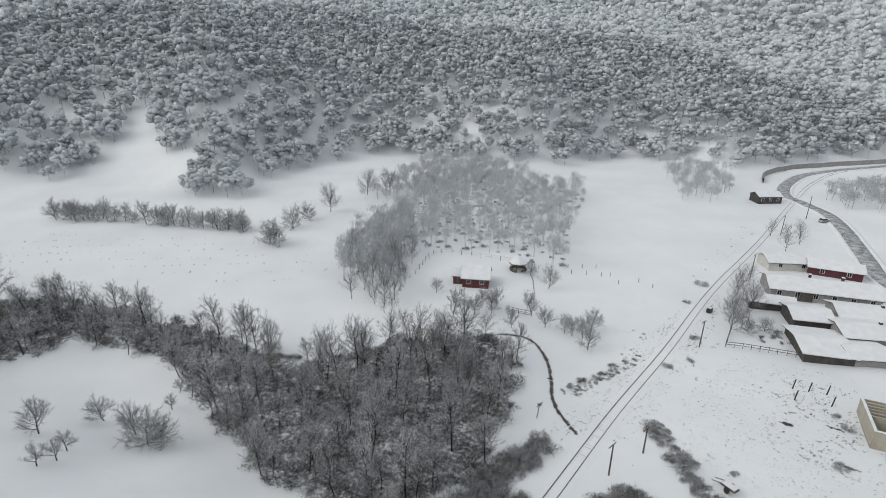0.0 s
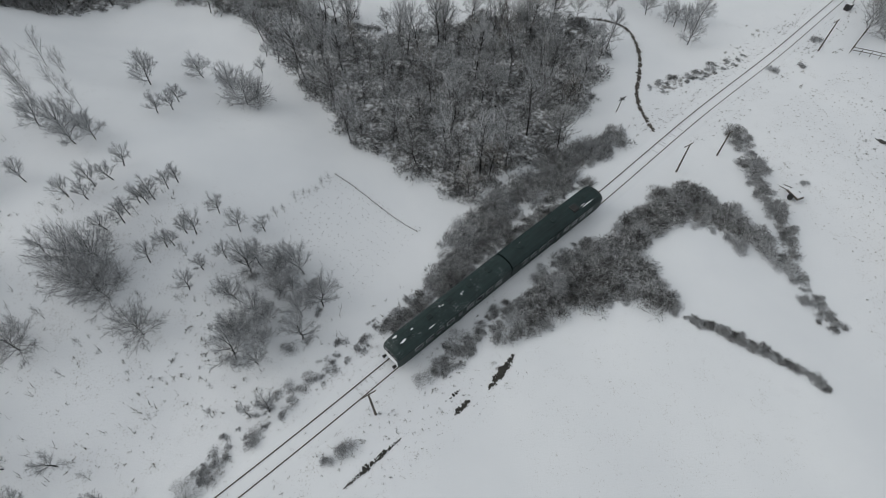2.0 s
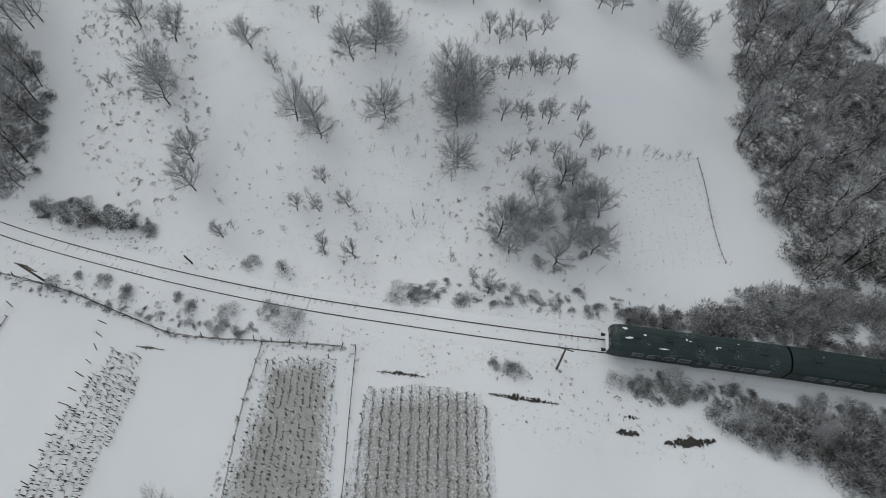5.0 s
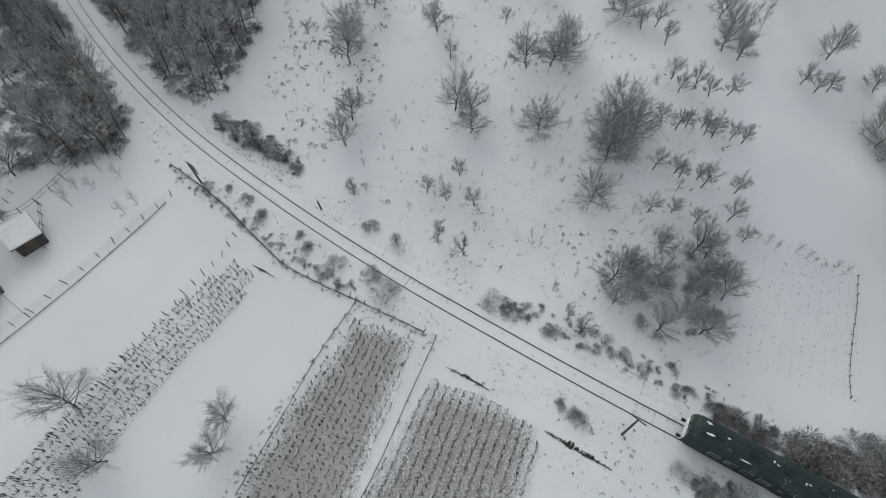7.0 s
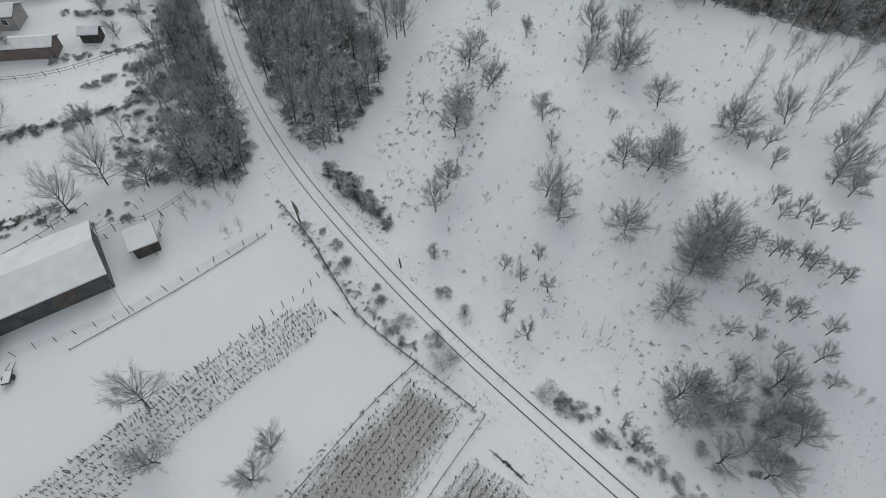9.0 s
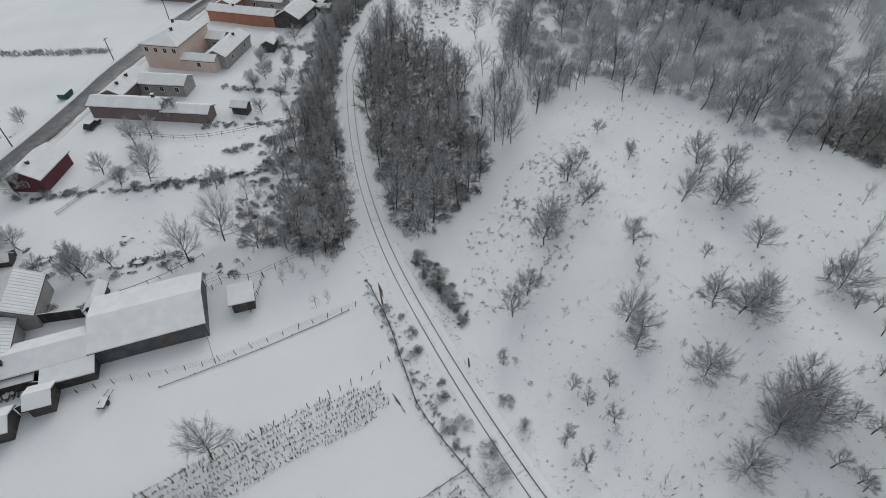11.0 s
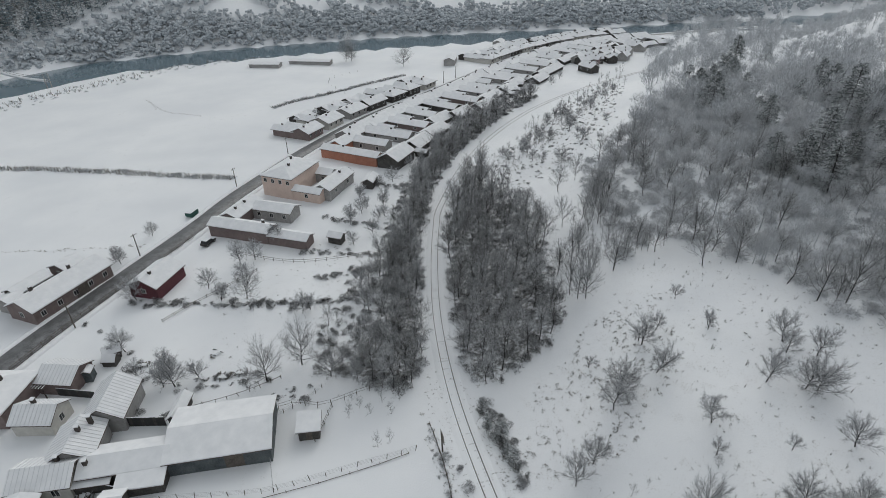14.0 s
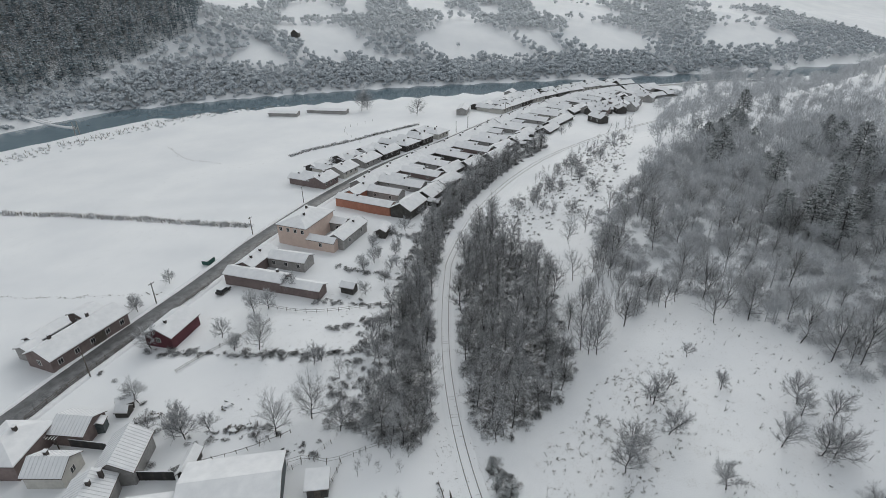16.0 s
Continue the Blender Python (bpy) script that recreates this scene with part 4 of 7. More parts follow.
plant(SAPLING, scatter(g, [(-82.4, 35.5), (-92, 45), (-95, 66), (-70, 62), (-54.3, 49.5), (-56, 45), (-63.9, 40.1), (-69.2, 33.7)], 4.2), g, 0.7, 1.2, group="saplings on the slope")
plant(SAPLING, scatter(g, [(-50, -10), (-34, 4), (-26, 18), (-34, 42), (-52, 36), (-66, 24), (-62, 4)], 6.5, 0.9), g, 0.2, 0.5, group="saplings on the slope")
# gardens and fields by the village
plant(BROAD, [(-21.8, -36.3), (-48.5, -60.0), (-64.0, -80.5), (-54.3, -57.2), (-54.6, -51.0)], g, 0.85, 1.05)
plant(BARE, [(-39.2, -74.4), (-69.7, -87.5), (-61.4, -85.1), (-41.7, -87.8), (-61.0, -118.6), (-72.4, -121.4), (-42.6, -77.1), (-40.2, -72.8), (-38.2, -79.5), (-56.1, -46.4), (-77.0, -60.6), (-67.4, -66.3), (-128.6, -86.0), (-138.0, -95.0),
             (-123.7, -99.0), (-120.5, -76.3), (-107.0, -82.0), (-112.0, -71.0), (-150.5, -103), (-167.0, -147.0), (-16.3, -32.8), (-15.6, -22.4), (-18.5, -21.5), (-114.4, -80.0), (-104.1, -66.0), (-105.6, -75.9), (-99.9, -73.7), (-95.9, -64.2),
             (-114.6, -88.1), (-92.5, -74.0)], g, 0.7, 1.1, group="garden trees")
plant(BARE, [(-60.3, -116.4), (-53.1, -100.9), (-61.1, -84.8), (-40.7, -74.5), (-65.8, -67), (-84.9, -90.7), (-43.6, -70.9), (-63.1, -90.9), (-73.7, -92.4), (-76.4, -90.6)], g, 0.7, 1.1, group="garden trees")
plant(BROAD, [(-269.7, -206.0), (-266.0, -207.5), (-269.6, -169.8)], g, 1.2, 1.7)

# ---- groves, hedges and woods ----
STREWN = {"litter": np.zeros(GX.shape), "soil": np.zeros(GX.shape), "weeds": np.zeros(GX.shape)}


def strew(poly, what="litter", share=1.0, soft=2):
    """Lets litter or soil show through the snow inside an outline, thinning out at its edge; litter also darkens the
    gaps between trees.
    """
    k = inside(poly, GX.ravel(), GY.ravel()).reshape(GX.shape).astype(float)
    for n in range(soft):
        p = np.pad(k, 1, mode="edge")
        k = (p[:-2, 1:-1] + p[2:, 1:-1] + p[1:-1, :-2] + p[1:-1, 2:] + 2 * k) / 6
    STREWN[what] = np.maximum(STREWN[what], k * share)


def bush_pattern(seed, r, h, count, width=0.06):
    me = bush_mesh(seed, r, h, count, None, width)
    v = np.empty(len(me.vertices) * 3, np.float32)
    me.vertices.foreach_get("co", v)
    bpy.data.meshes.remove(me)
    v = v.reshape(-1, 3)
    return v, np.arange(len(v)).reshape(-1, 3)


BUSHES_FAR = [bush_pattern(510 + i, 1.6, 1.6, 150, 0.11) for i in range(4)]
BUSHES = [bush_pattern(500 + i, 1.5 + 0.25 * (i % 3), 1.5 + 0.3 * (i % 2), 420) for i in range(5)]
BUSHES_NEAR = [bush_pattern(505 + i, 1.6, 1.6, 250, 0.08) for i in range(4)]
g = np.random.default_rng(33)
GROVE = [(-120, 78), (-88, 80), (-75, 95), (-54, 88), (-38, 71.5), (-23.5, 56), (-7.5, 48), (1, 55), (6, 60), (12, 74), (15, 88), (10, 99), (-8, 98), (-26, 88), (-50, 100), (-88, 115), (-118, 112), (-135, 100)]
s = scatter(g, GROVE, 4.4, 0.6)
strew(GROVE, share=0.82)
plant(TALL + OAK, s[::3], g, 0.55, 1.15, group="grove trees")
plant(ASH, s[1::3], g, 0.55, 1.05, group="grove trees")
plant(ASH + TALL[:4], s[2::3], g, 0.5, 0.95, group="grove trees")
forest("grove_underwood", scatter(g, GROVE, 2.5), BUSHES_NEAR, MAT_BUSH, "tangled snowy underwood of the grove", g, 0.7, 1.5, "undergrowth")
def hedge(nm, poly, gap, lo, hi):
    strew(poly)
    s = scatter(g, poly, gap * 0.82, 0.9)
    forest(nm, s[s[:, 0] * 7.3 % 1 < 0.62], BUSHES, MAT_BUSH, "dense rimed bramble hedge beside the railway", g, lo * 0.6, hi * 1.1, "hedge")
    forest(nm, s[s[:, 0] * 7.3 % 1 >= 0.62], BUSHES, MAT_RIME, "white-rimed shrubs growing through a hedge beside the railway", g, lo * 0.5, hi, "hedge")


hedge("hedge_north", [(-8.2, 33.5), (-7.2, 41.5), (-3.5, 48.5), (3.4, 57.5), (15.7, 67.2), (15.8, 63.7), (9.3, 57.3), (1.0, 47.3), (-5.4, 36.9)], 1.3, 0.7, 1.25)
hedge("hedge_south", [(0.5, 28.9), (4.3, 35.2), (9.1, 41.0), (17.2, 50.4), (20.8, 55.0), (26.1, 56.4), (31.5, 51.2), (36.8, 44.2), (34.8, 42.8), (29.9, 47.2), (21.1, 49.8), (17.2, 43.3), (22.1, 35.1), (17.0, 35.8), (8.1, 33.9), (1.4, 28.0)], 1.3, 0.7, 1.2)
hedge("hedge_lane", [(32.3, 70.1), (34.3, 71.0), (36.2, 58.9), (38.4, 51.1), (36.2, 44.2), (40.4, 36.0), (38.1, 35.0), (34.9, 42.3), (35.6, 50.9), (33.1, 58.6)], 1.1, 0.4, 0.75)
hedge("hedge_field", [(22.2, 35.4), (29, 32.4), (36, 28.6), (35.6, 27.8), (28.6, 31.4), (22.0, 34.4)], 0.5, 0.28, 0.45)
hedge("hedge_crossing", [(20.7, 79.6), (38.9, 92.2), (38.2, 88.9), (21.7, 76.0)], 1.5, 0.3, 0.6)
plant(DENSE, [(-5.5, 42), (-2, 48), (5, 55), (11, 61), (6, 36), (12, 42), (17, 46), (22, 52), (30, 50), (35.5, 52), (34, 60)], g, 0.5, 0.85)
forest("trackside_scrub", scatter(g, [(-27, 7.5), (-20, 17.5), (-8, 32.5), (-9.5, 34.5), (-17, 26.5), (-24, 17), (-29, 9)], 1.35), BUSHES, MAT_TWIG, "low snowy scrub along the railway", g, 0.2, 0.62, "scrub")
forest("trackside_scrub", scatter(g, [(-52, -30.5), (-47.5, -27), (-40, -18.6), (-34, -11.6), (-29.5, -5.5), (-31.5, -6.5), (-38, -15), (-45.5, -22.5)], 0.95, 0.8), BUSHES_NEAR, MAT_MID, "brown brush on the bank between fence and railway", g, 0.15, 0.42, "scrub")
tr = RAIL_LINE[(RAIL_LINE[:, 0] < 13) & (RAIL_LINE[:, 0] > -9)]
for side, lo in ((1, 0), (-1, 8)):
    s = np.repeat(tr[lo:], 3, 0)
    s = s + side * np.array([[-0.77, 0.64]]) * g.uniform(2.75, 4.8, (len(s), 1)) + g.normal(0, 0.3, s.shape)
    forest("trackside_hedge", s[::2], BUSHES, MAT_BUSH, "dark bramble hedge crowding the rails", g, 0.35, 0.8, "hedge")
    forest("trackside_hedge", s[1::2], BUSHES, MAT_RIME, "white-rimed shrubs crowding the rails", g, 0.3, 0.65, "hedge")
tr = RAIL_LINE[(RAIL_LINE[:, 0] < 110) & (RAIL_LINE[:, 0] > -65)]
s = tr[g.integers(0, len(tr), 150)]
s = s + np.sign(g.normal(0, 1, (150, 1))) * np.array([[-0.75, 0.66]]) * g.uniform(3.6, 8.5, (150, 1))
TUFTS = [bush_pattern(540 + i, 0.32, 0.5, 26, 0.075) for i in range(4)]
forest("bank_tufts", s, TUFTS, MAT_GRASS, "dry weeds sticking out of the snow on the railway bank", g, 0.5, 1.6, "weeds")


def bush_thing(name, seed, r, h, count, label, mat):
    return tagged(new(name, bush_mesh(seed, r, h, count * 1.3, mat, 0.028)), label, "bush")


forest("thicket_underwood", scatter(g, [(-29.5, 20), (-20, 24), (-19.5, 30), (-24, 35), (-30, 32.5), (-31, 26)], 2.7, 0.8), BUSHES, MAT_TWIG, "tangled twigs under the thicket trees", g, 0.25, 0.8, "undergrowth")
SHRUB = [bush_thing("bush", 520 + i, 1.25 + 0.3 * i, 1.2 + 0.2 * i, 650, "round leafless bush dusted with snow beside the railway", MAT_TWIG) for i in range(3)]
plant(SHRUB, [(-27.8, 7.6), (-26.2, 9.6), (-48.3, -23.0), (-46.2, -20.6), (-43.2, -18.8), (-35.4, -9.6), (-32.6, -9.8), (-39.8, -14.0), (-37.8, -13.2), (-30.6, -4.3), (-33.0, -5.7), (-13.8, 14.0), (-7.4, 22.3), (-5.8, 23.9), (-4.0, 26.9), (-15.2, 12.5),
              (-34.3, -11.3), (-49.2, -25.8), (-50.7, -14.6), (41.3, 59.7), (64.4, 72.5), (64.3, 69.7), (47.7, 89.2), (42.3, 86.8), (52.5, 97.8), (66.4, 125.7), (58.3, 115.4), (57.3, 61.0), (-39.9, -5.2), (29.0, 47.5)], g, 0.6, 1.15, group="bushes by the railway")
plant(SPRUCE, [(-56.3, -22.4), (-53.9, -17.9), (-59.6, -24.7), (-56.0, -20.0), (-58.5, -22.5), (-52.2, -16.4), (-37.2, -2.4)], g, 0.8, 1.2)
forest("young_spruce_scrub", scatter(g, [(-61, -27), (-50, -15.5), (-48, -13), (-52, -13.5), (-62, -24)], 1.4), BUSHES, MAT_BUSH, "scrub between young spruces on the railway bank", g, 0.4, 0.8, "scrub")

# woods either side of the line towards the village
W_LEFT = [(-57, -38.5), (-55.3, -44.8), (-56, -50.5), (-64, -50), (-69, -51.5), (-76.5, -55.5), (-84, -60), (-92.5, -63.5), (-104, -68), (-122, -76), (-151, -86), (-176, -88), (-200, -88), (-240, -84), (-240, -79), (-200, -81.5), (-160, -79.5), (-134, -73.5), (-112, -65), (-95.6, -56.8), (-80.6, -47.6), (-66.7, -39.4), (-61, -36.4)]
W_RIGHT = [(-61.5, -27.2), (-67.5, -24.5), (-74.6, -20.2), (-81.5, -17.5), (-87, -20.5), (-100, -28), (-117, -33.4), (-123, -43), (-128, -50), (-138, -57), (-150, -66), (-154, -68.5), (-134, -66.3), (-122, -62.4), (-104.4, -54.6), (-95.6, -50.4), (-80.6, -41.4), (-71.9, -34.8), (-65.3, -30.6)]
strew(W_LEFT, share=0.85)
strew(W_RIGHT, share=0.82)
W_EDGE = [(-57, -40), (-53.5, -50.7), (-55, -57), (-60, -59), (-71.5, -64.5), (-78.4, -62.3), (-89.4, -65), (-104, -71), (-122, -79), (-151, -89), (-200, -90), (-200, -86), (-151, -83), (-122, -74), (-104, -66), (-90, -60), (-76, -52), (-64, -46)]
s = scatter(g, W_EDGE, 5.2, 0.8)
plant(ASH + SAPLING, s, g, 0.5, 0.85, group="trees along the railway")
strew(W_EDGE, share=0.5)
s = scatter(g, W_LEFT, 3.0, 0.7)
plant(ASH, s[::2], g, 0.5, 0.9, group="trees along the railway")
plant(TALL, s[1::2], g, 0.5, 0.9, group="trees along the railway")
s = scatter(g, W_RIGHT, 3.7, 0.7)
plant(ASH, s[::2], g, 0.6, 1.0, group="trees along the railway")
plant(TALL, s[1::2], g, 0.55, 1.0, group="trees along the railway")
for nm, mt in (("dark", MAT_BUSH), ("rimed", MAT_RIME)):
    forest("wood_underwood", np.vstack([scatter(g, W_LEFT, 2.2, 0.8), scatter(g, W_EDGE, 3.6, 0.8), scatter(g, W_RIGHT, 2.5, 0.8)]), BUSHES_NEAR, mt, nm + " snowy underwood beneath the trees by the railway", g, 0.4, 1.0, "undergrowth")
plant(ASH, [(-89, -18.3), (-90.1, -20.1), (-89.1, -16.8), (-98.2, -14), (-95.8, -24.3), (-112.9, -28.9), (-125.7, -22.2), (-115.3, -21.5), (-122.7, -25.2), (-116.7, -25.5), (-91.2, -17.9), (-147.6, -29.8), (-157.9, -26.8), (-126.9, -25.4), (-130.9, -35.6), (-138, -23.3)], g, 0.7, 1.0, group="trees along the railway")
plant(DENSE, [(-173.8, -60.2), (-175.6, -52.3), (-162.7, -64.4), (-168.2, -39.8), (-128.2, -45.5), (-150.2, -40.6), (-181, -58), (-190, -50), (-205, -55), (-215, -60)], g, 0.7, 1.3)
plant(SAPLING, scatter(g, [(-91, -17), (-98, -12), (-107, -8), (-118, -14), (-124, -24), (-112, -27), (-100, -22)], 2.6, 0.8), g, 0.6, 1.2, group="saplings on the slope")

# gardens between the village and the line
plant(BARE, scatter(g, [(-54, -48), (-75, -63), (-100, -68), (-150, -82), (-240, -86), (-300, -84), (-300, -80), (-220, -81), (-150, -78), (-104, -63), (-78, -55)], 7.5), g, 0.6, 1.0, group="garden trees")
plant(BARE, scatter(g, [(-100, -90), (-122, -94), (-150, -94), (-230, -94), (-230, -84), (-150, -82), (-112, -72), (-98, -78)], 8.0), g, 0.55, 0.9, group="garden trees")
forest("garden_scrub", scatter(g, [(-56, -56), (-76, -66), (-100, -72), (-150, -84), (-230, -90), (-230, -84), (-150, -80), (-102, -66), (-78, -58), (-58, -48)], 3.1, 0.8), BUSHES_NEAR, MAT_BUSH, "snowy scrub along the garden ends", g, 0.3, 0.8, "scrub")

def hedgerow(points, gap, wide, lo, hi, label, patterns, mat=None):
    """A ragged line of brambles along points."""
    q = np.repeat(smooth_line(points, gap), 2, 0)
    q = q + g.normal(0, wide, q.shape)
    forest("hedgerow", q[g.random(len(q)) < 0.8], patterns, mat or MAT_BUSH, label, g, lo, hi, "hedge")


for pts, gap, wide, lo, hi in (([(-52.3, -99.2), (-56, -91), (-60.3, -83), (-67.6, -69.5), (-74.9, -60.5)], 1.3, 0.7, 0.25, 0.75), ([(-94.7, -61), (-90, -69), (-86, -78), (-83.4, -84)], 1.3, 0.7, 0.3, 0.7), ([(-40, -72), (-43.8, -68), (-46.5, -64), (-49.1, -59)], 1.0, 0.8, 0.2, 0.55),
                              ([(-76.7, -72.1), (-80, -69), (-84, -65.7), (-88, -62)], 1.1, 0.6, 0.3, 0.8), ([(-104, -70), (-102, -80), (-100, -90)], 1.4, 0.7, 0.3, 0.7), ([(-126, -79), (-125, -88), (-124, -95)], 1.4, 0.7, 0.3, 0.8), ([(-35, -66), (-38, -62), (-45, -57), (-51, -53)], 1.2, 0.6, 0.15, 0.45)):
    hedgerow(pts, gap, wide, lo, hi, "rimed hedgerow of brambles between snowy gardens", BUSHES_NEAR)
for pts, lo, hi in (([(-29.9, -7.6), (-24.8, -11.6), (-18.6, -16.7), (-10.9, -21.4)], 0.14, 0.34), ([(-53.5, -30.9), (-46.5, -24.1), (-42.4, -21), (-36.2, -16), (-32.8, -11.8), (-29.9, -7.6), (-24.1, 0.5)], 0.12, 0.4), ([(-24.2, 0.6), (-18.1, -3.1), (-11.8, -6.8), (-4.7, -11.8)], 0.08, 0.2), ([(-50.8, -28.6), (-44.6, -33), (-41, -36.2)], 0.08, 0.2)):
    hedgerow(pts, 0.45, 0.22, lo * 0.5, hi * 0.55, "low brambles and weeds along a field fence", BUSHES_NEAR, MAT_TWIG)
forest("garden_bushes", np.array([(-35.1, -68), (-36.5, -67.2), (-61.9, -82), (-65.3, -75.2), (-66.9, -70.9), (-48.1, -64.4), (-48.9, -62.8), (-46.3, -66.8), (-41.9, -68.8), (-41, -82.5), (-41.9, -86.8), (-38.6, -78.3), (-33.5, -72.8), (-47.9, -51.3), (-43.1, -97.4), (-43.1, -102), (-52.5, -96.5), (-54.8, -96.3), (-56.6, -93),
                                  (-60.7, -82.8), (-62.5, -79.3), (-63.8, -77.2), (-64.6, -74.1), (-66.2, -72.6), (-67.4, -69.9)]), BUSHES, MAT_BUSH, "snowy brambles and currant bushes in the gardens", g, 0.4, 0.8, "scrub")

# the wild western hill
EDGE = [(-97, -24), (-101, -13), (-113, -8), (-111, 4), (-106, 14), (-98, 21), (-94, 30), (-92, 48), (-100, 80), (-140, 140), (-300, 170), (-520, 120), (-520, -30), (-400, -45), (-334, -50), (-275, -38), (-190, -26), (-160, -27), (-142, -36), (-118, -28)]
s = scatter(g, EDGE, 5.9, 0.85)
near = np.hypot(s[:, 0] + 4, s[:, 1] + 2) < 210
strew([(-99, -20), (-103, -12), (-113, -7), (-111, 5), (-106, 15), (-98, 22), (-94, 32), (-92, 48), (-100, 80), (-140, 120), (-200, 110), (-215, 20), (-190, -24), (-160, -25), (-142, -34), (-118, -26)], share=0.3)
hole = np.sin(s[:, 0] * 0.11 + 1.3 * np.sin(s[:, 1] * 0.07)) * np.sin(s[:, 1] * 0.13) > 0.45
fringe = (s[:, 0] > -165) & (s[:, 1] < 60)
plant(ASH + TALL[:3], s[fringe & ~hole], g, 0.45, 0.85, group="trees on the hill")
# The haze over the hill is put into the twig colour.
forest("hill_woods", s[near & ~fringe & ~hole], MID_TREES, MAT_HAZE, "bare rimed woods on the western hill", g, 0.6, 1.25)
forest("hill_woods_beyond", s[~near][::2], MID_TREES, MAT_HAZE, "rimed woods on the far shoulder of the hill, paled by painted haze", g, 0.7, 1.2)
forest("hill_underwood", scatter(g, [(-101, -13), (-113, -8), (-111, 4), (-106, 14), (-98, 21), (-94, 34), (-130, 40), (-200, 35), (-230, -20), (-190, -26), (-142, -34)], 2.7, 0.9), BUSHES_NEAR, MAT_CANOPY, "snowy brambles under the hill woods", g, 0.7, 1.7, "undergrowth")
CANOPY = [(-124, -4), (-116, -7), (-110, 4), (-107, 15), (-99, 24), (-97, 36), (-118, 52), (-160, 66), (-215, 60), (-262, 30), (-262, -10), (-215, -22), (-190, -30), (-150, -20)]
CROWNS = [far_tree(130 + i, 560, 2.5 + 0.4 * (i % 3), 6.5 + (i % 3), 0.6) for i in range(6)]
c = scatter(g, CANOPY, 4.3, 0.8)
hole = np.sin(c[:, 0] * 0.09 + 1.3 * np.sin(c[:, 1] * 0.08)) * np.sin(c[:, 1] * 0.11 + 1) > 0.62
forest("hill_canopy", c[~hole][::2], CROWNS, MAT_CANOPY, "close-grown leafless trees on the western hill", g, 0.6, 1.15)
forest("hill_canopy", c[~hole][1::2], CROWNS, MAT_HAZE, "close-grown rimed trees on the western hill in a pale haze tone", g, 0.6, 1.1)
plant(ASH, [(-104.9, 1.3), (-110, -6.5), (-108.3, 7.0), (-103.9, 15.5), (-112.5, -1.5), (-99, 22), (-96, 29), (-118.9, -6.8), (-110.8, 2.4), (-115.3, 7.2), (-110.8, 13.5), (-100.2, 19.9), (-100.6, 23.9), (-106.4, 28.3), (-107.1, -7.8), (-92.5, 42.7), (-92, 50), (-96, 56), (-98, 40)], g, 0.8, 1.05, group="trees on the hill")
plant(CONIFER, [(-218.2, -12.7), (-243.3, -9.8), (-281.7, -4), (-221.2, 2), (-274.2, -8), (-305.1, 8.8), (-182.1, 6.1), (-191.2, -6), (-191.6, 22.6), (-177.4, 26.3), (-184.3, 31.2), (-199.2, 20.4), (-145, 10.9), (-148.7, 18.8), (-137.1, 21.9), (-142.5, 29.8), (-157.4, 21.2), (-169.2, 8.6), (-190.8, 15.8),
                (-152.5, 25.9), (-141.9, 16.5), (-174.4, 29.3), (-232.3, -17.3), (-194.9, 35.1), (-228, -6), (-236, -3), (-225, -9), (-180, 33), (-170, 38), (-150, 36), (-156, 30), (-147, 24), (-250, -6), (-262, -2)], g, 0.95, 1.4, group="conifers on the hill")
plant(SPRUCE, [(-183.8, -4.9), (-180.3, -2.4), (-170.3, 11.0), (-163.2, 5.5), (-167.0, 9.2), (-90.5, -26.0), (-99.0, -25.0)], g, 0.9, 1.5)
HILL_TIP = [(-99, 28), (-91, 41), (-85.5, 51), (-83, 60), (-92, 72), (-108, 70), (-112, 45)]
strew(HILL_TIP)
plant(TALL + ASH, scatter(g, HILL_TIP, 4.2, 0.6), g, 0.5, 0.9, group="trees on the hill")
forest("hill_tip_underwood", scatter(g, HILL_TIP, 2.6, 0.8), BUSHES_NEAR, MAT_BUSH, "rimed brambles at the edge of the hill woods", g, 0.5, 1.2, "undergrowth")
# thin scrub on the open slope above the line
s = scatter(g, [(-126, -50), (-140, -40), (-160, -34), (-190, -34), (-270, -46), (-330, -60), (-270, -62), (-196, -68), (-150, -66), (-128, -58)], 4.6)
plant(SAPLING, s[:140], g, 0.35, 0.8, group="scrub on the slope")
plant(BARE, scatter(g, [(-140, -42), (-160, -36), (-190, -36), (-270, -48), (-270, -60), (-196, -64), (-150, -60)], 10, 0.9), g, 0.45, 0.9, group="scrub on the slope")
forest("slope_scrub", scatter(g, [(-108, -36), (-126, -50), (-140, -42), (-160, -34), (-190, -34), (-270, -46), (-270, -62), (-196, -66), (-150, -64), (-124, -58)], 3.4), BUSHES_NEAR, MAT_BUSH, "sparse snowy scrub on the open slope", g, 0.15, 0.55, "scrub")

# the open wood behind the cabin, and trees in its fields
WOOD2 = [(-24, 128), (-22, 152), (-18, 190), (-11, 235), (20, 250), (53, 235), (62, 220), (45, 180), (34, 137), (20, 147), (-4, 154), (-15, 138)]
# These woods look softened by distance only through their pale, hazy twig colour.
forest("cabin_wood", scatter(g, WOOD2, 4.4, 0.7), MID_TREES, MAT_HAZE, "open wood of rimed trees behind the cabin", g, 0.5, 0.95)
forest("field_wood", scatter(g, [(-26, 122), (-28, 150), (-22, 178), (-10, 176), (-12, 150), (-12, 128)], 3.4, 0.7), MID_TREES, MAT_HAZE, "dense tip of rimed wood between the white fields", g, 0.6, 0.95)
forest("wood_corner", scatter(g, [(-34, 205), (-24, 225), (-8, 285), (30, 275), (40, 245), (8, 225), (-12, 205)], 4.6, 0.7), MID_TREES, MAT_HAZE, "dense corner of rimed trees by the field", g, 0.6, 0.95)
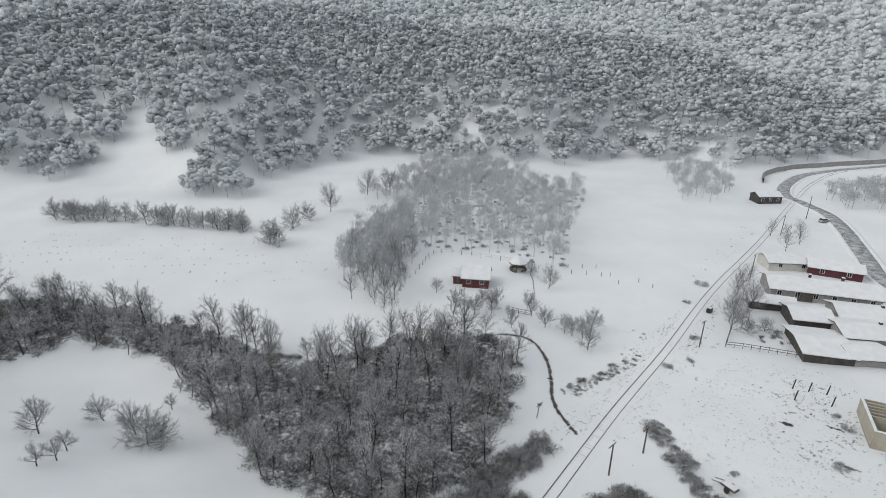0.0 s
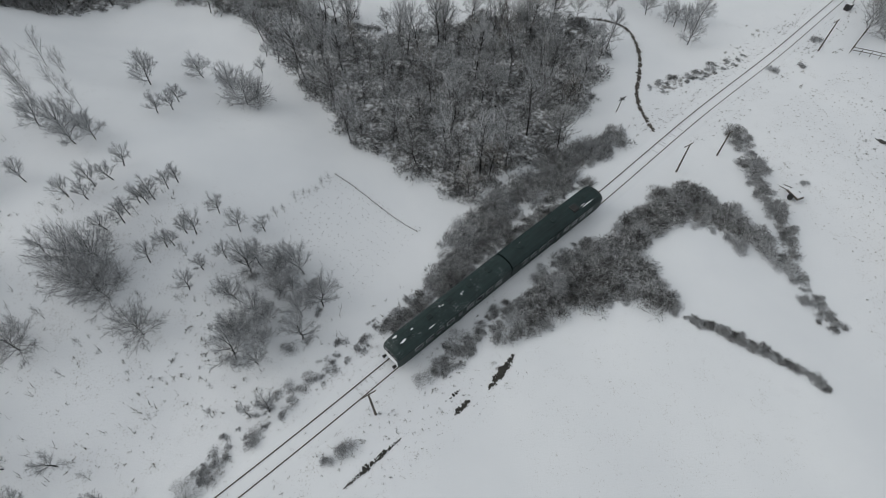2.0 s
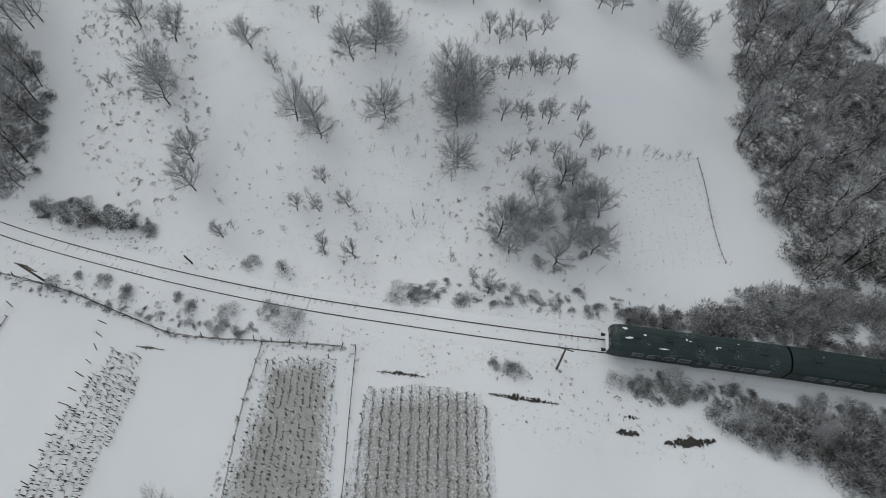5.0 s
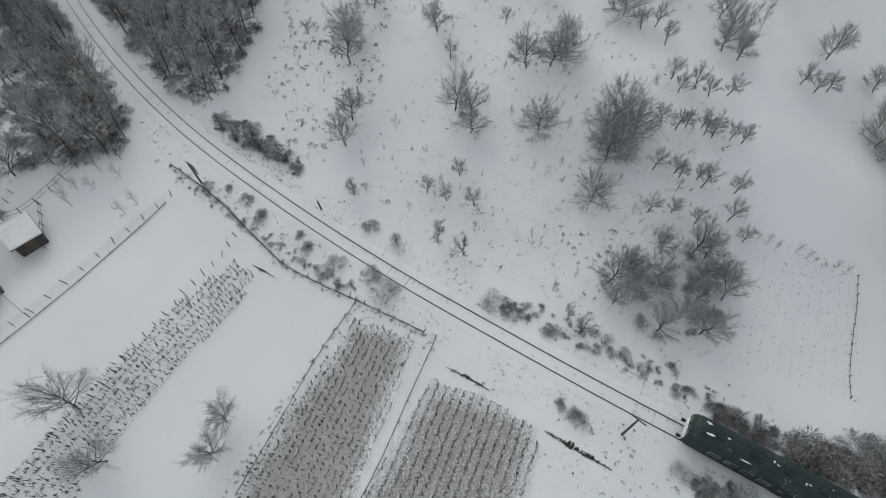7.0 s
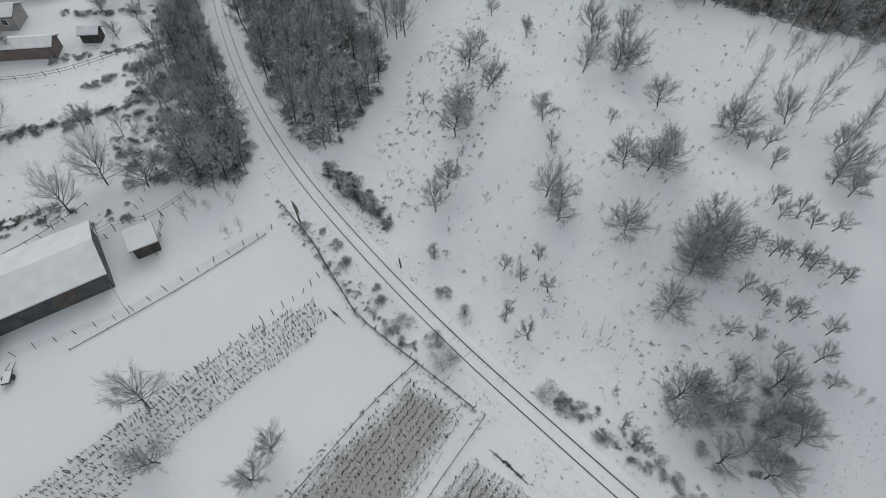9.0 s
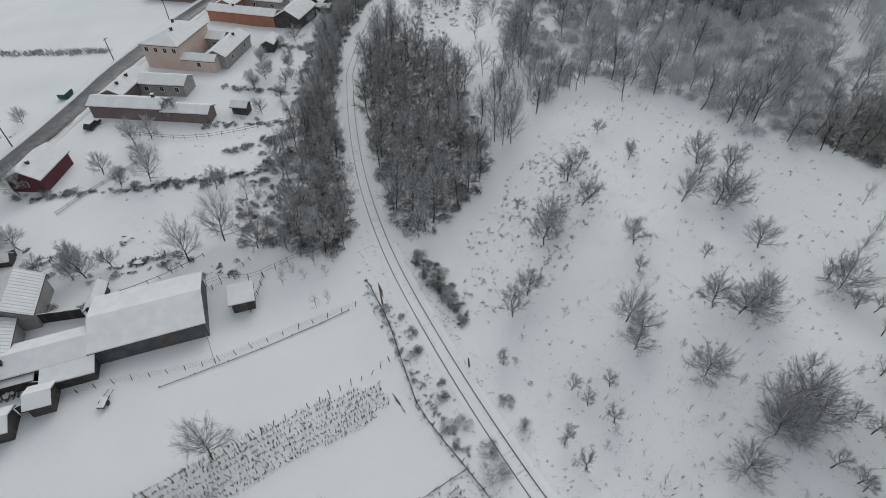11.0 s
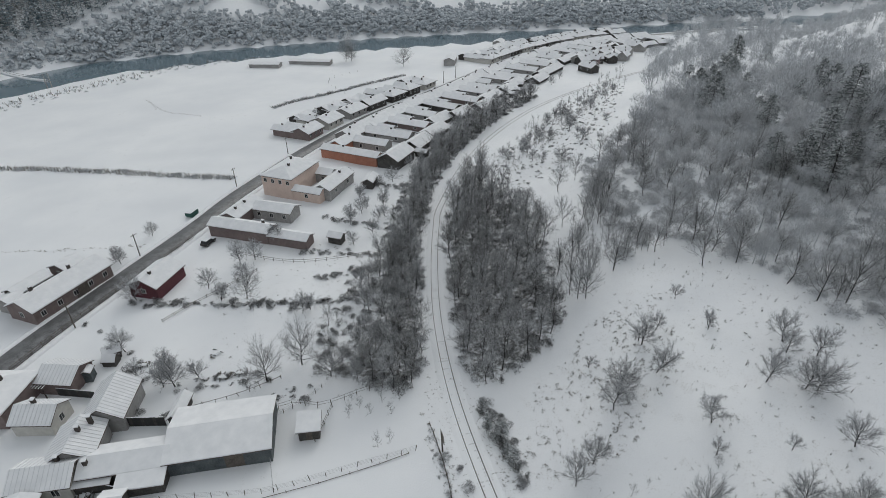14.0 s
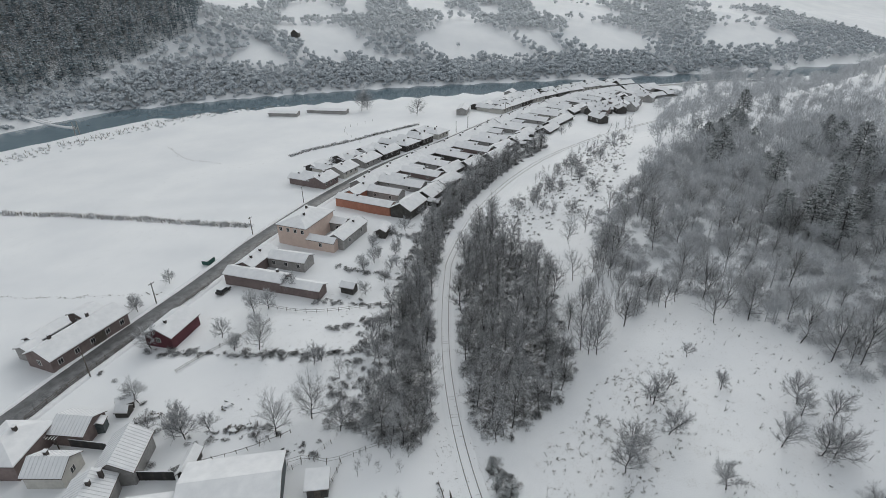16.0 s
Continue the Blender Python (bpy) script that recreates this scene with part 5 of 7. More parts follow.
forest("cabin_scrub", scatter(g, WOOD2, 4.5), BUSHES_FAR, MAT_BUSH, "snowy scrub under the open wood", g, 0.4, 0.9, "undergrowth")
plant(BARE, [(-135.7, 178.5), (-128.4, 177.9), (-124.3, 179.2), (-117.3, 177.6), (-111.5, 178.4), (-102.2, 175.0), (-97.1, 174.6), (-91.8, 173.7), (-86.1, 171.9), (-80.2, 169.4), (-75.2, 168.7), (-71.6, 168.8), (-66.6, 168.1), (-132, 180.5), (-120.5, 180.5)], g, 1.2, 1.6, group="row of field trees")
plant(DENSE, [(-137, 181), (-131, 179.5), (-126, 178.4), (-121, 178.6), (-114.5, 177.6), (-108, 177), (-98, 174), (-94, 173.6), (-88.5, 172.4), (-83, 171), (-77.5, 170.2), (-73, 169.6), (-69, 170)], g, 0.9, 1.4)
plant(BROAD, [(-42.1, 191.3), (-32.1, 218.4), (-22.6, 218.8)], g, 1.2, 1.5)
plant(DENSE, [(-47.5, 180.9), (-51.9, 153.7), (-53.5, 155.5), (-50.6, 171.4), (-66.0, 167.0)], g, 1.0, 1.6)
plant(BARE, [(-1.6, 120.6), (2.5, 108.9), (7.0, 107.9), (9.5, 113.3), (11.2, 109.2), (12.7, 112.1), (14.9, 102.5), (20.1, 108.2), (22.2, 102.4), (25.8, 100.1), (27.2, 99.0), (29.1, 93.4), (29.1, 97.9), (31.4, 100.1), (26.8, 123)], g, 0.75, 1.1, group="trees by the cabin")
plant(ASH, scatter(g, [(-28, 150), (-24, 124), (-20, 106), (-11.4, 106), (-9, 129), (-8, 150)], 4.3, 0.8), g, 0.5, 0.9, group="trees by the cabin")
plant(DENSE, [(65, 100.4), (66.3, 111.1), (65, 105.5), (68.7, 101)], g, 0.6, 1.0)
forest("yard_scrub", np.array([(68.9, 98.7), (72.5, 97.9), (70.7, 98.6), (67, 99), (69.5, 96.5), (72, 96), (66.5, 97.5), (73.2, 117.2), (71, 100)]), BUSHES, MAT_BUSH, "snowy brambles in the fenced farm garden", g, 0.4, 0.8, "scrub")
plant(CONIFER[2:3], [(23.5, 131.5)], g, 0.75, 0.8)
plant(ASH, [(72.6, 120.8), (69.9, 113.0), (63.6, 105.8), (79.3, 128.0), (61.1, 100.6), (66.5, 109.5), (71, 117), (109.0, 160.1), (107.5, 166), (68, 106), (64, 102), (70, 110), (74, 122), (112, 158), (115, 163), (104, 152)], g, 0.5, 0.8, group="garden trees by the line")
forest("bend_wood", scatter(g, [(162, 222), (152, 200), (168, 194), (215, 205), (260, 240), (210, 246)], 4.6, 0.7), MID_TREES, MAT_HAZE, "bare rimed wood inside the railway bend", g, 0.6, 0.9)
forest("station_trees", scatter(g, [(95, 205), (110, 262), (124, 285), (140, 262), (128, 225), (118, 222), (112, 210)], 5.0, 0.8), MID_TREES, MAT_HAZE, "rimed trees at the hill foot by the station", g, 0.6, 0.95)

# across the river
g = np.random.default_rng(44)
PLANTATION = [(-40, -385), (-155, -369), (-213, -373), (-255, -375), (-293, -378), (-330, -420), (-385, -520), (-390, -640), (-100, -640), (60, -560)]
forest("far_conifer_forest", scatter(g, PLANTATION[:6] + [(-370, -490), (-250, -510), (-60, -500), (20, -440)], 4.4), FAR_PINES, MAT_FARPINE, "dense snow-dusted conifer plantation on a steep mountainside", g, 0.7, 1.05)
BANKWOOD = [(-20, -385), (-100, -362), (-146, -357), (-185, -355), (-242, -327), (-264, -316), (-305, -286), (-348, -251), (-409, -187), (-452, -140), (-516, -67), (-608, 24), (-776, 135), (-900, -40), (-800, -160), (-740, -240), (-700, -320), (-640, -420), (-560, -500), (-400, -440), (-340, -440), (-300, -378), (-255, -372), (-213, -370), (-155, -366)]
s = scatter(g, BANKWOOD, 4.9, 0.7)
strips = [[(-282, -341), (-319, -349), (-323, -335), (-323, -310), (-326, -292), (-283, -319)], [(-339, -327), (-356, -316), (-353, -281), (-343, -294)], [(-374, -330), (-389, -323), (-385, -272), (-397, -237), (-387, -238), (-370, -279)],
          [(-429, -274), (-445, -258), (-428, -209), (-419, -184), (-416, -206), (-411, -231)], [(-458, -235), (-484, -214), (-469, -156), (-437, -179)], [(-500, -225), (-530, -190), (-500, -161), (-487, -145), (-484, -171)], [(-560, -160), (-590, -120), (-540, -90), (-525, -110)]]
for k in range(8):
    a = np.array([-345 - 52 * k, -345 + 42 * k], float)
    d = np.array([-0.68, -0.5]) + g.normal(0, 0.06, 2)
    n = np.array([-d[1], d[0]])
    w, l, s0 = g.uniform(8, 20), g.uniform(90, 200), g.uniform(45, 110)
    strips.append([a + d * s0 - n * w, a + d * (s0 + l) - n * w * 1.8, a + d * (s0 + l) + n * w * 1.2, a + d * s0 + n * w])
def r_of(q):
    """How far points lie beyond the river's middle line."""
    return -line_distance(q[:, 0], q[:, 1], RIVER_C)


band = np.sin(s[:, 0] * 0.021 - s[:, 1] * 0.034 + 1.2 * np.sin(s[:, 0] * 0.013)) + 0.6 * np.sin(s[:, 0] * 0.05 + s[:, 1] * 0.043)
r = -line_distance(s[:, 0], s[:, 1], RIVER_C)
s = s[(s[:, 0] > -350) | (r < 60) | (band + g.normal(0, 0.35, len(s)) > -0.45 + 0.45 * step01(-s[:, 0], 380, 560))]
for field in strips:
    s = s[~inside(field, s[:, 0], s[:, 1])]
# Darkens the ground colour so that no white shows between the far trees.
strew(PLANTATION, share=0.85, soft=1)
strew(BANKWOOD[:13] + [(-620, -20), (-530, -110), (-470, -170), (-420, -230), (-360, -290), (-330, -330), (-300, -378), (-255, -372), (-213, -370), (-155, -366)], share=0.4, soft=1)
s2 = scatter(g, BANKWOOD[:11] + [(-540, -90), (-475, -165), (-430, -212), (-368, -274), (-325, -308), (-285, -338), (-260, -356), (-200, -366), (-150, -365)], 3.7, 0.7)
s3 = scatter(g, [(-20, -420), (-320, -440), (-640, -60), (-560, 60), (-300, -200), (-100, -310), (-20, -330)], 3.6, 0.8)
r = -line_distance(s3[:, 0], s3[:, 1], RIVER_C)
s2 = np.vstack([s2, s3[(r > 21.5) & (r < 42)]])
# Haze is painted into these woods: pale grey-blue tones with little contrast.
forest("bank_thicket", s2, SMALL_TREES, MAT_BANK_HAZE, "dense alder thicket along the far river bank, with haze painted into its colour", g, 0.28, 0.5, "thicket")
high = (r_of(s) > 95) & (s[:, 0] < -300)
forest("riverbank_woods", s[high], SMALL_TREES, MAT_HIGH, "woods on the slope above the far bank, coloured pale for haze", g, 0.4, 0.75)
forest("riverbank_woods", s[~high], SMALL_TREES, MAT_BANK_HAZE, "bare grey woods along the far river bank and up between the fields", g, 0.4, 0.7)

forest("meadow_hedge", scatter(g, [(-74, -216), (-106, -130), (-109, -131), (-77.5, -216)], 1.6, 0.8), BUSHES_FAR, MAT_HAZE, "grey rimed bramble hedge along a field edge", g, 0.4, 0.75, "hedge")
forest("meadow_hedge", scatter(g, [(-171, -177.6), (-251, -159), (-251, -156), (-171, -174)], 1.7, 0.8), BUSHES_FAR, MAT_HAZE, "grey rimed bramble hedge across the river meadow", g, 0.45, 0.8, "hedge")
forest("bank_scrub", scatter(g, [(-80, -292), (-150, -294), (-205, -292), (-262, -270), (-330, -215), (-330, -206), (-262, -258), (-205, -276), (-150, -278), (-80, -276)], 4.2, 0.9), BUSHES_FAR, MAT_HAZE, "pale scrub and reeds along the near river bank", g, 0.3, 0.8, "scrub")

# thin weedy baulks between the meadow strips
for pts in ([(-48.1, -151.8), (-57.0, -134.5), (-68.0, -118.7)], [(-149.0, -193.9), (-147.1, -213.7), (-155.8, -237.6)]):
    hedgerow(pts, 0.9, 0.35, 0.5, 1.3, "thin line of dead weeds along a meadow baulk", TUFTS, MAT_GRASS)

# dead weeds that show above the snow
g = np.random.default_rng(55)
def weeds(nm, poly, gap, lo, hi, mat, lab):
    strew(poly, "weeds", min(1.0, 1.6 / gap), 3)
    s = scatter(g, poly, gap * 0.85, 0.9)
    s = s[np.sin(s[:, 0] * 0.41 + 1.7 * np.sin(s[:, 1] * 0.23)) * np.sin(s[:, 1] * 0.47 + 0.5) + 0.35 > g.uniform(-0.6, 0.9, len(s))]
    forest(nm, s, TUFTS, mat, lab, g, lo, hi, "weeds")


weeds("slope_tufts", [(-84, -14), (-60, -20), (-50, -12), (-60, -2), (-80, 2), (-92, -4)], 1.2, 0.5, 1.6, MAT_STALK, "dark weed tufts through the snow on the slope")
weeds("orchard_tufts", [(-50, -10), (-34, 4), (-24, 18), (-20, 30), (-34, 42), (-52, 36), (-66, 24), (-62, 4)], 1.9, 0.3, 1.0, MAT_STALK, "thin dead weeds between orchard trees")
weeds("thicket_tufts", [(-36, 8), (-28, 14), (-20, 24), (-24, 34), (-32, 30), (-36, 18)], 1.3, 0.5, 1.4, MAT_STALK, "dead weeds round the thicket")
weeds("upper_tufts", [(-104, -10), (-84, -14), (-66, 4), (-56, 28), (-62, 44), (-96, 32), (-108, 8)], 2.2, 0.4, 1.2, MAT_STALK, "scattered weeds high on the slope")
weeds("rail_tufts", [(-66, -40), (-48, -27), (-30, -9), (-16, 8), (-4, 22), (0, 30), (8, 44), (4, 46), (-14, 26), (-26, 12), (-42, -6), (-62, -24)], 0.7, 0.25, 0.95, MAT_STALK, "dead grass tips along the railway")
weeds("verge_tufts", [(-44, -22), (-32, -10), (-22, 2), (-10, 14), (0, 27), (4, 25), (-6, 13), (-14, 6), (-22, -3), (-30, -11), (-38, -19)], 0.6, 0.2, 0.75, MAT_STALK, "dead weeds and clods on the snowy strip beside the railway")
weeds("waste_tufts", [(34, 60), (40, 76), (58, 92), (76, 84), (70, 74), (60, 56), (50, 30), (42, 30), (44, 48)], 0.8, 0.2, 0.8, MAT_GRASS, "dead weeds on snowy waste ground")
weeds("rubble_tufts", [(50, 66), (54, 82), (66, 84), (72, 76), (66, 62), (58, 58)], 0.9, 0.3, 1.1, MAT_STALK, "dark weeds and rubble on snowy waste ground")
weeds("crossing_tufts", [(16, 68), (24, 78), (42, 98), (62, 118), (70, 122), (60, 104), (44, 84), (36, 74), (28, 66)], 0.7, 0.25, 0.9, MAT_STALK, "dead weeds round the crossing")
def whip_pattern(seed):
    """A few thin upright shoots from one root."""
    q = np.random.default_rng(seed)
    at = np.column_stack([q.normal(0, 0.1, (5, 2)), np.zeros(5)])
    way = unit(np.column_stack([q.normal(0, 0.22, (5, 2)), np.ones(5)]))
    return slivers(q, at, way, q.uniform(0.5, 1.3, 5), q.uniform(0.03, 0.06, 5))


WHIPS = [whip_pattern(560 + i) for i in range(5)]
for poly, gap in (([(-50, -10), (-34, 4), (-26, 16), (-31, 24), (-34, 42), (-52, 36), (-66, 24), (-62, 4)], 2.0), ([(-37, 10), (-29, 15), (-30, 30), (-37, 26)], 1.1), ([(-28, 12), (-18, 22), (-10, 33), (-13, 35), (-21, 27), (-31, 14)], 1.1), ([(-84, -14), (-60, -20), (-50, -12), (-60, -2), (-80, 2), (-92, -4)], 1.7), ([(-104, -10), (-66, 4), (-56, 28), (-62, 44), (-96, 32), (-108, 8)], 2.6)):
    c = scatter(g, poly, gap, 0.9)
    forest("slope_shoots", c[np.sin(c[:, 0] * 0.5) * np.sin(c[:, 1] * 0.45 + 1) + 0.5 > g.random(len(c)) * 0.9], WHIPS, MAT_STALK, "thin dark shoots standing in the snow on the slope", g, 0.5, 1.2, "weeds")
weeds("village_tufts", [(-52, -44), (-60, -56), (-76, -66), (-98, -66), (-96, -84), (-60, -84), (-44, -72)], 3.0, 0.4, 1.3, MAT_STALK, "dead weeds in the snowy gardens")
weeds("west_tufts", [(-108, -38), (-126, -50), (-142, -41), (-190, -36), (-250, -46), (-250, -60), (-196, -66), (-150, -64), (-124, -58)], 2.2, 0.5, 1.8, MAT_GRASS, "tall dead grass on the open slope")
weeds("field_tufts", [(2, 26), (10, 31), (22, 33), (34, 28), (30, 4), (6, 8)], 2.6, 0.15, 0.45, MAT_STALK, "few grass tips in a white field")
# ---- houses ----
def side_box(root, name, side, along, w2, l2, a, b, z0, z1, mat, out, label="", deep=0.06):
    """A slab on a wall: side 0 right (+x), 1 left (-x), 2 far end (+y), 3 near end (-y); from a to b along the wall."""
    if side < 2:
        s = 1 if side == 0 else -1
        x = sorted((s * (w2 - deep), s * (w2 + out)))
        bm = boxed(x[0], x[1], along + a, along + b, z0, z1)
    else:
        s = 1 if side == 2 else -1
        y = sorted((s * (l2 - deep), s * (l2 + out)))
        bm = boxed(along + a, along + b, y[0], y[1], z0, z1)
    return part(name, bm, mat, root, label)


def wing(root, cx, cy, turn, L, W, h, wall, rise, roof="gable", windows=((0, 3),), doors=(), chimneys=(), over=0.35, snow=0.22, base=0.0, ribs=False, boards=False):
    """One wing of a building: walls, roof, snow, windows, doors and chimneys, in the building's own frame; L runs along its y."""
    m = pose(cx, cy, base, 0, 0, turn)
    w2, l2 = W / 2, L / 2
    made = []
    if roof == "mono":
        out = [(-w2, -0.6), (w2, -0.6), (w2, h), (-w2, h + rise)]
    elif roof == "gable":
        out = [(-w2, -0.6), (w2, -0.6), (w2, h), (0, h + rise), (-w2, h)]
    else:
        out = [(-w2, -0.6), (w2, -0.6), (w2, h), (-w2, h)]
    made.append(part("wall", prism(bmesh.new(), out, -l2, l2), WALL[wall], root))

    def shell(t0, t1, o):
        k = rise / w2
        if roof == "gable":
            ring = [(-w2 - o, h - k * o + t0), (0, h + rise + t0), (w2 + o, h - k * o + t0), (w2 + o, h - k * o + t1), (0, h + rise + t1), (-w2 - o, h - k * o + t1)]
            bm = bmesh.new()
            for a, b in ((ring[:2], ring[4:]), (ring[1:3], ring[3:5])):
                prism(bm, [a[0], a[1], b[0], b[1]], -l2 - o, l2 + o)
            return bm
        if roof == "mono":
            k = rise / W
            return prism(bmesh.new(), [(-w2 - o, h + rise + k * o + t0), (w2 + o, h - k * o + t0), (w2 + o, h - k * o + t1), (-w2 - o, h + rise + k * o + t1)], -l2 - o, l2 + o)
        bm = bmesh.new()
        e, r = min(w2, l2) * 0.9, 0.0
        low = [bm.verts.new((x, y, h + t0)) for x, y in ((-w2 - o, -l2 - o), (w2 + o, -l2 - o), (w2 + o, l2 + o), (-w2 - o, l2 + o))]
        edge = [bm.verts.new((v.co.x, v.co.y, h + t1)) for v in low]
        if l2 >= w2:
            top = [bm.verts.new((0, -l2 + e, h + rise + t1)), bm.verts.new((0, l2 - e, h + rise + t1))]
            quads = [(edge[1], edge[2], top[1], top[0]), (edge[3], edge[0], top[0], top[1])]
            tris = [(edge[0], edge[1], top[0]), (edge[2], edge[3], top[1])]
        else:
            top = [bm.verts.new((-w2 + e, 0, h + rise + t1)), bm.verts.new((w2 - e, 0, h + rise + t1))]
            quads = [(edge[0], edge[1], top[1], top[0]), (edge[2], edge[3], top[0], top[1])]
            tris = [(edge[1], edge[2], top[1]), (edge[3], edge[0], top[0])]
        for q in quads + tris:
            bm.faces.new(q)
        bm.faces.new(low[::-1])
        for i in range(4):
            j = (i + 1) % 4
            bm.faces.new((low[i], low[j], edge[j], edge[i]))
        return bm

    made.append(part("roof", shell(0.003, 0.09, over), MAT_TILE, root))
    sb = shell(0.092, 0.092 + snow, over - 0.04)
    made.append(part("roof_snow", sb, MAT_ROOFSNOW, root, "smooth blanket of snow on the roof"))
    if ribs and roof == "gable":
        k = rise / w2
        for y in np.arange(-l2 - 0.1, l2 + 0.2, 0.62):
            bm = bmesh.new()
            for q in (-1, 1):
                prism(bm, [(q * (w2 + over - 0.1), h - k * (over - 0.1) + 0.1 + snow), (0, h + rise + 0.1 + snow), (0, h + rise + 0.15 + snow), (q * (w2 + over - 0.1), h - k * (over - 0.1) + 0.15 + snow)], y - 0.045, y + 0.045)
            made.append(part("rib", bm, MAT_RIBS, root))
    if boards:
        for q in (-1, 1):
            for y in np.arange(-l2 + 0.2, l2, 0.42):
                made.append(part("board", boxed(min(q * w2, q * (w2 + 0.035)), max(q * w2, q * (w2 + 0.035)), y - 0.03, y + 0.03, -0.2, h - 0.02), WALL[wall], root))
    for side, count in windows:
        span = L if side < 2 else W
        for k in range(count):
            a = -span / 2 + span * (k + 0.5) / count
            frame_ob = side_box(root, "window", side, a, w2, l2, -0.55, 0.55, h * 0.38 if h < 4 else h - 1.75, h * 0.38 + 1.25 if h < 4 else h - 0.5, MAT_WHITE, 0.05)
            pane = side_box(frame_ob, "pane", side, a, w2, l2, -0.44, 0.44, h * 0.38 + 0.1 if h < 4 else h - 1.65, h * 0.38 + 1.15 if h < 4 else h - 0.6, MAT_GLASS, 0.065)
            bar = side_box(frame_ob, "glazing_bar", side, a, w2, l2, -0.03, 0.03, h * 0.38 + 0.1 if h < 4 else h - 1.65, h * 0.38 + 1.15 if h < 4 else h - 0.6, MAT_WHITE, 0.08)
            made.append(frame_ob)
    for side, a, wd, hd in doors:
        made.append(side_box(root, "door", side, a, w2, l2, -wd / 2, wd / 2, 0.05, hd, MAT_WOOD, 0.05))
    for x, y in chimneys:
        top = h + rise + 0.75
        c = part("chimney", boxed(x - 0.26, x + 0.26, y - 0.26, y + 0.26, h - 0.2, top), MAT_BRICK, root)
        part("cap", boxed(x - 0.34, x + 0.34, y - 0.34, y + 0.34, top + 0.002, top + 0.12), MAT_ROOFSNOW, c)
        made.append(c)
    for ob in made:
        ob.matrix_basis = m @ ob.matrix_basis


MAT_TILE = plain("old_roof_tiles", (0.05, 0.035, 0.03), (0.11, 0.075, 0.062), 4, 0.85, 0.3)


def building(name, label, x, y, yaw, wings, category="house", group=""):
    """A building whose y axis runs along yaw (degrees from east)."""
    root = tagged(new(name), label, category, group)
    for w in wings:
        wing(root, **w)
    root.matrix_basis = pose(x, y, height(x, y), 0, 0, yaw - 90)
    return root


def simple(label, x, y, yaw, L, W, h, wall, rise, name="house", category="house", **k):
    return building(name, label, x, y, yaw, [dict(cx=0, cy=0, turn=0, L=L, W=W, h=h, wall=wall, rise=rise, **k)], category)


# by the western road
building("courtyard_house", "long grey-brown street house with white windows and a courtyard", -46.9, -114.9, -170.3, [
    dict(cx=0, cy=0, turn=0, L=18, W=7, h=3.1, wall="brown", rise=1.7, windows=((0, 5), (3, 1)), doors=((0, 1.5, 3.0, 2.6),), chimneys=((-1.2, 3.5), (-1.2, -5))),
    dict(cx=-6.2, cy=6.6, turn=0, L=4.6, W=5.4, h=2.8, wall="brown", rise=1.0, windows=((3, 1),)),
    dict(cx=-7.6, cy=-1.5, turn=0, L=7.5, W=3.8, h=2.6, wall="wood", rise=0.9, windows=()),
    dict(cx=-5.8, cy=-6.5, turn=0, L=3.0, W=4.6, h=2.5, wall="grey", rise=0.8, windows=())])
simple("small oxblood-red house with a white window and snowy roof", -58.7, -100.8, -164, 9.0, 6.6, 2.9, "darkred", 1.6, windows=((1, 1), (3, 1)), chimneys=((0.4, -2),))
simple("big blue-grey wooden barn with a smooth snowy roof", -36.4, -56.4, 129, 14.2, 9.8, 2.9, "barn", 1.3, name="barn", category="barn", windows=(), doors=((0, 2.0, 2.6, 2.6),), boards=True)
simple("grey farmhouse with a snow-covered gable roof", -31.9, -75.7, -144, 7.8, 5.8, 3.2, "grey", 2.0, ribs=True, snow=0.1, windows=((1, 2),), name="farmhouse")
simple("brown outhouse with a ribbed snowy roof", -32.4, -89.7, -66, 6.0, 5.5, 2.5, "brown", 1.4, ribs=True, snow=0.1, windows=(), name="outhouse", doors=((2, 0, 1.4, 2.0),))
simple("large farmhouse with a hipped snowy roof and chimney", -24.2, -93.5, -151, 9.0, 7.6, 3.3, "brown", 2.0, roof="hip", windows=((1, 2),), chimneys=((0.8, 1.0),), name="farmhouse")
simple("little whitewashed house with a chimney and one gable window", -25.4, -84.0, -61, 6.0, 4.8, 2.7, "white", 1.5, ribs=True, snow=0.1, windows=((3, 1),), chimneys=((0.5, 0.6),), name="cottage")
simple("cottage with ribbed snowy roof and two chimneys", -24.5, -72.7, -140, 6.4, 6.0, 3.2, "grey", 1.8, ribs=True, snow=0.1, windows=((1, 1),), chimneys=((0.6, 0.5), (1.6, 2.2)), name="cottage")
simple("long low byre roofed with unbroken snow", -26.6, -64.6, 129, 11.2, 5.0, 2.6, "wood", 1.0, windows=(), name="byre", category="byre", chimneys=((1.0, -4.8),))
simple("lean-to store with dark boards under snow", -25.4, -60.2, 128, 5.8, 2.4, 1.9, "wood", 0.5, roof="mono", windows=(), name="lean_to", category="shed")
simple("white cottage with a small window and snowy roof", -19.6, -71.8, 127, 7.6, 5.2, 2.8, "white", 1.4, ribs=True, snow=0.1, windows=((0, 2),), chimneys=((-0.8, 1.5),), name="cottage")
simple("small board shed in a fenced yard", -43.7, -46.4, 126, 3.1, 2.9, 2.0, "wood", 0.5, roof="mono", windows=(), name="shed", category="shed", doors=((0, 0, 0.9, 1.7),))
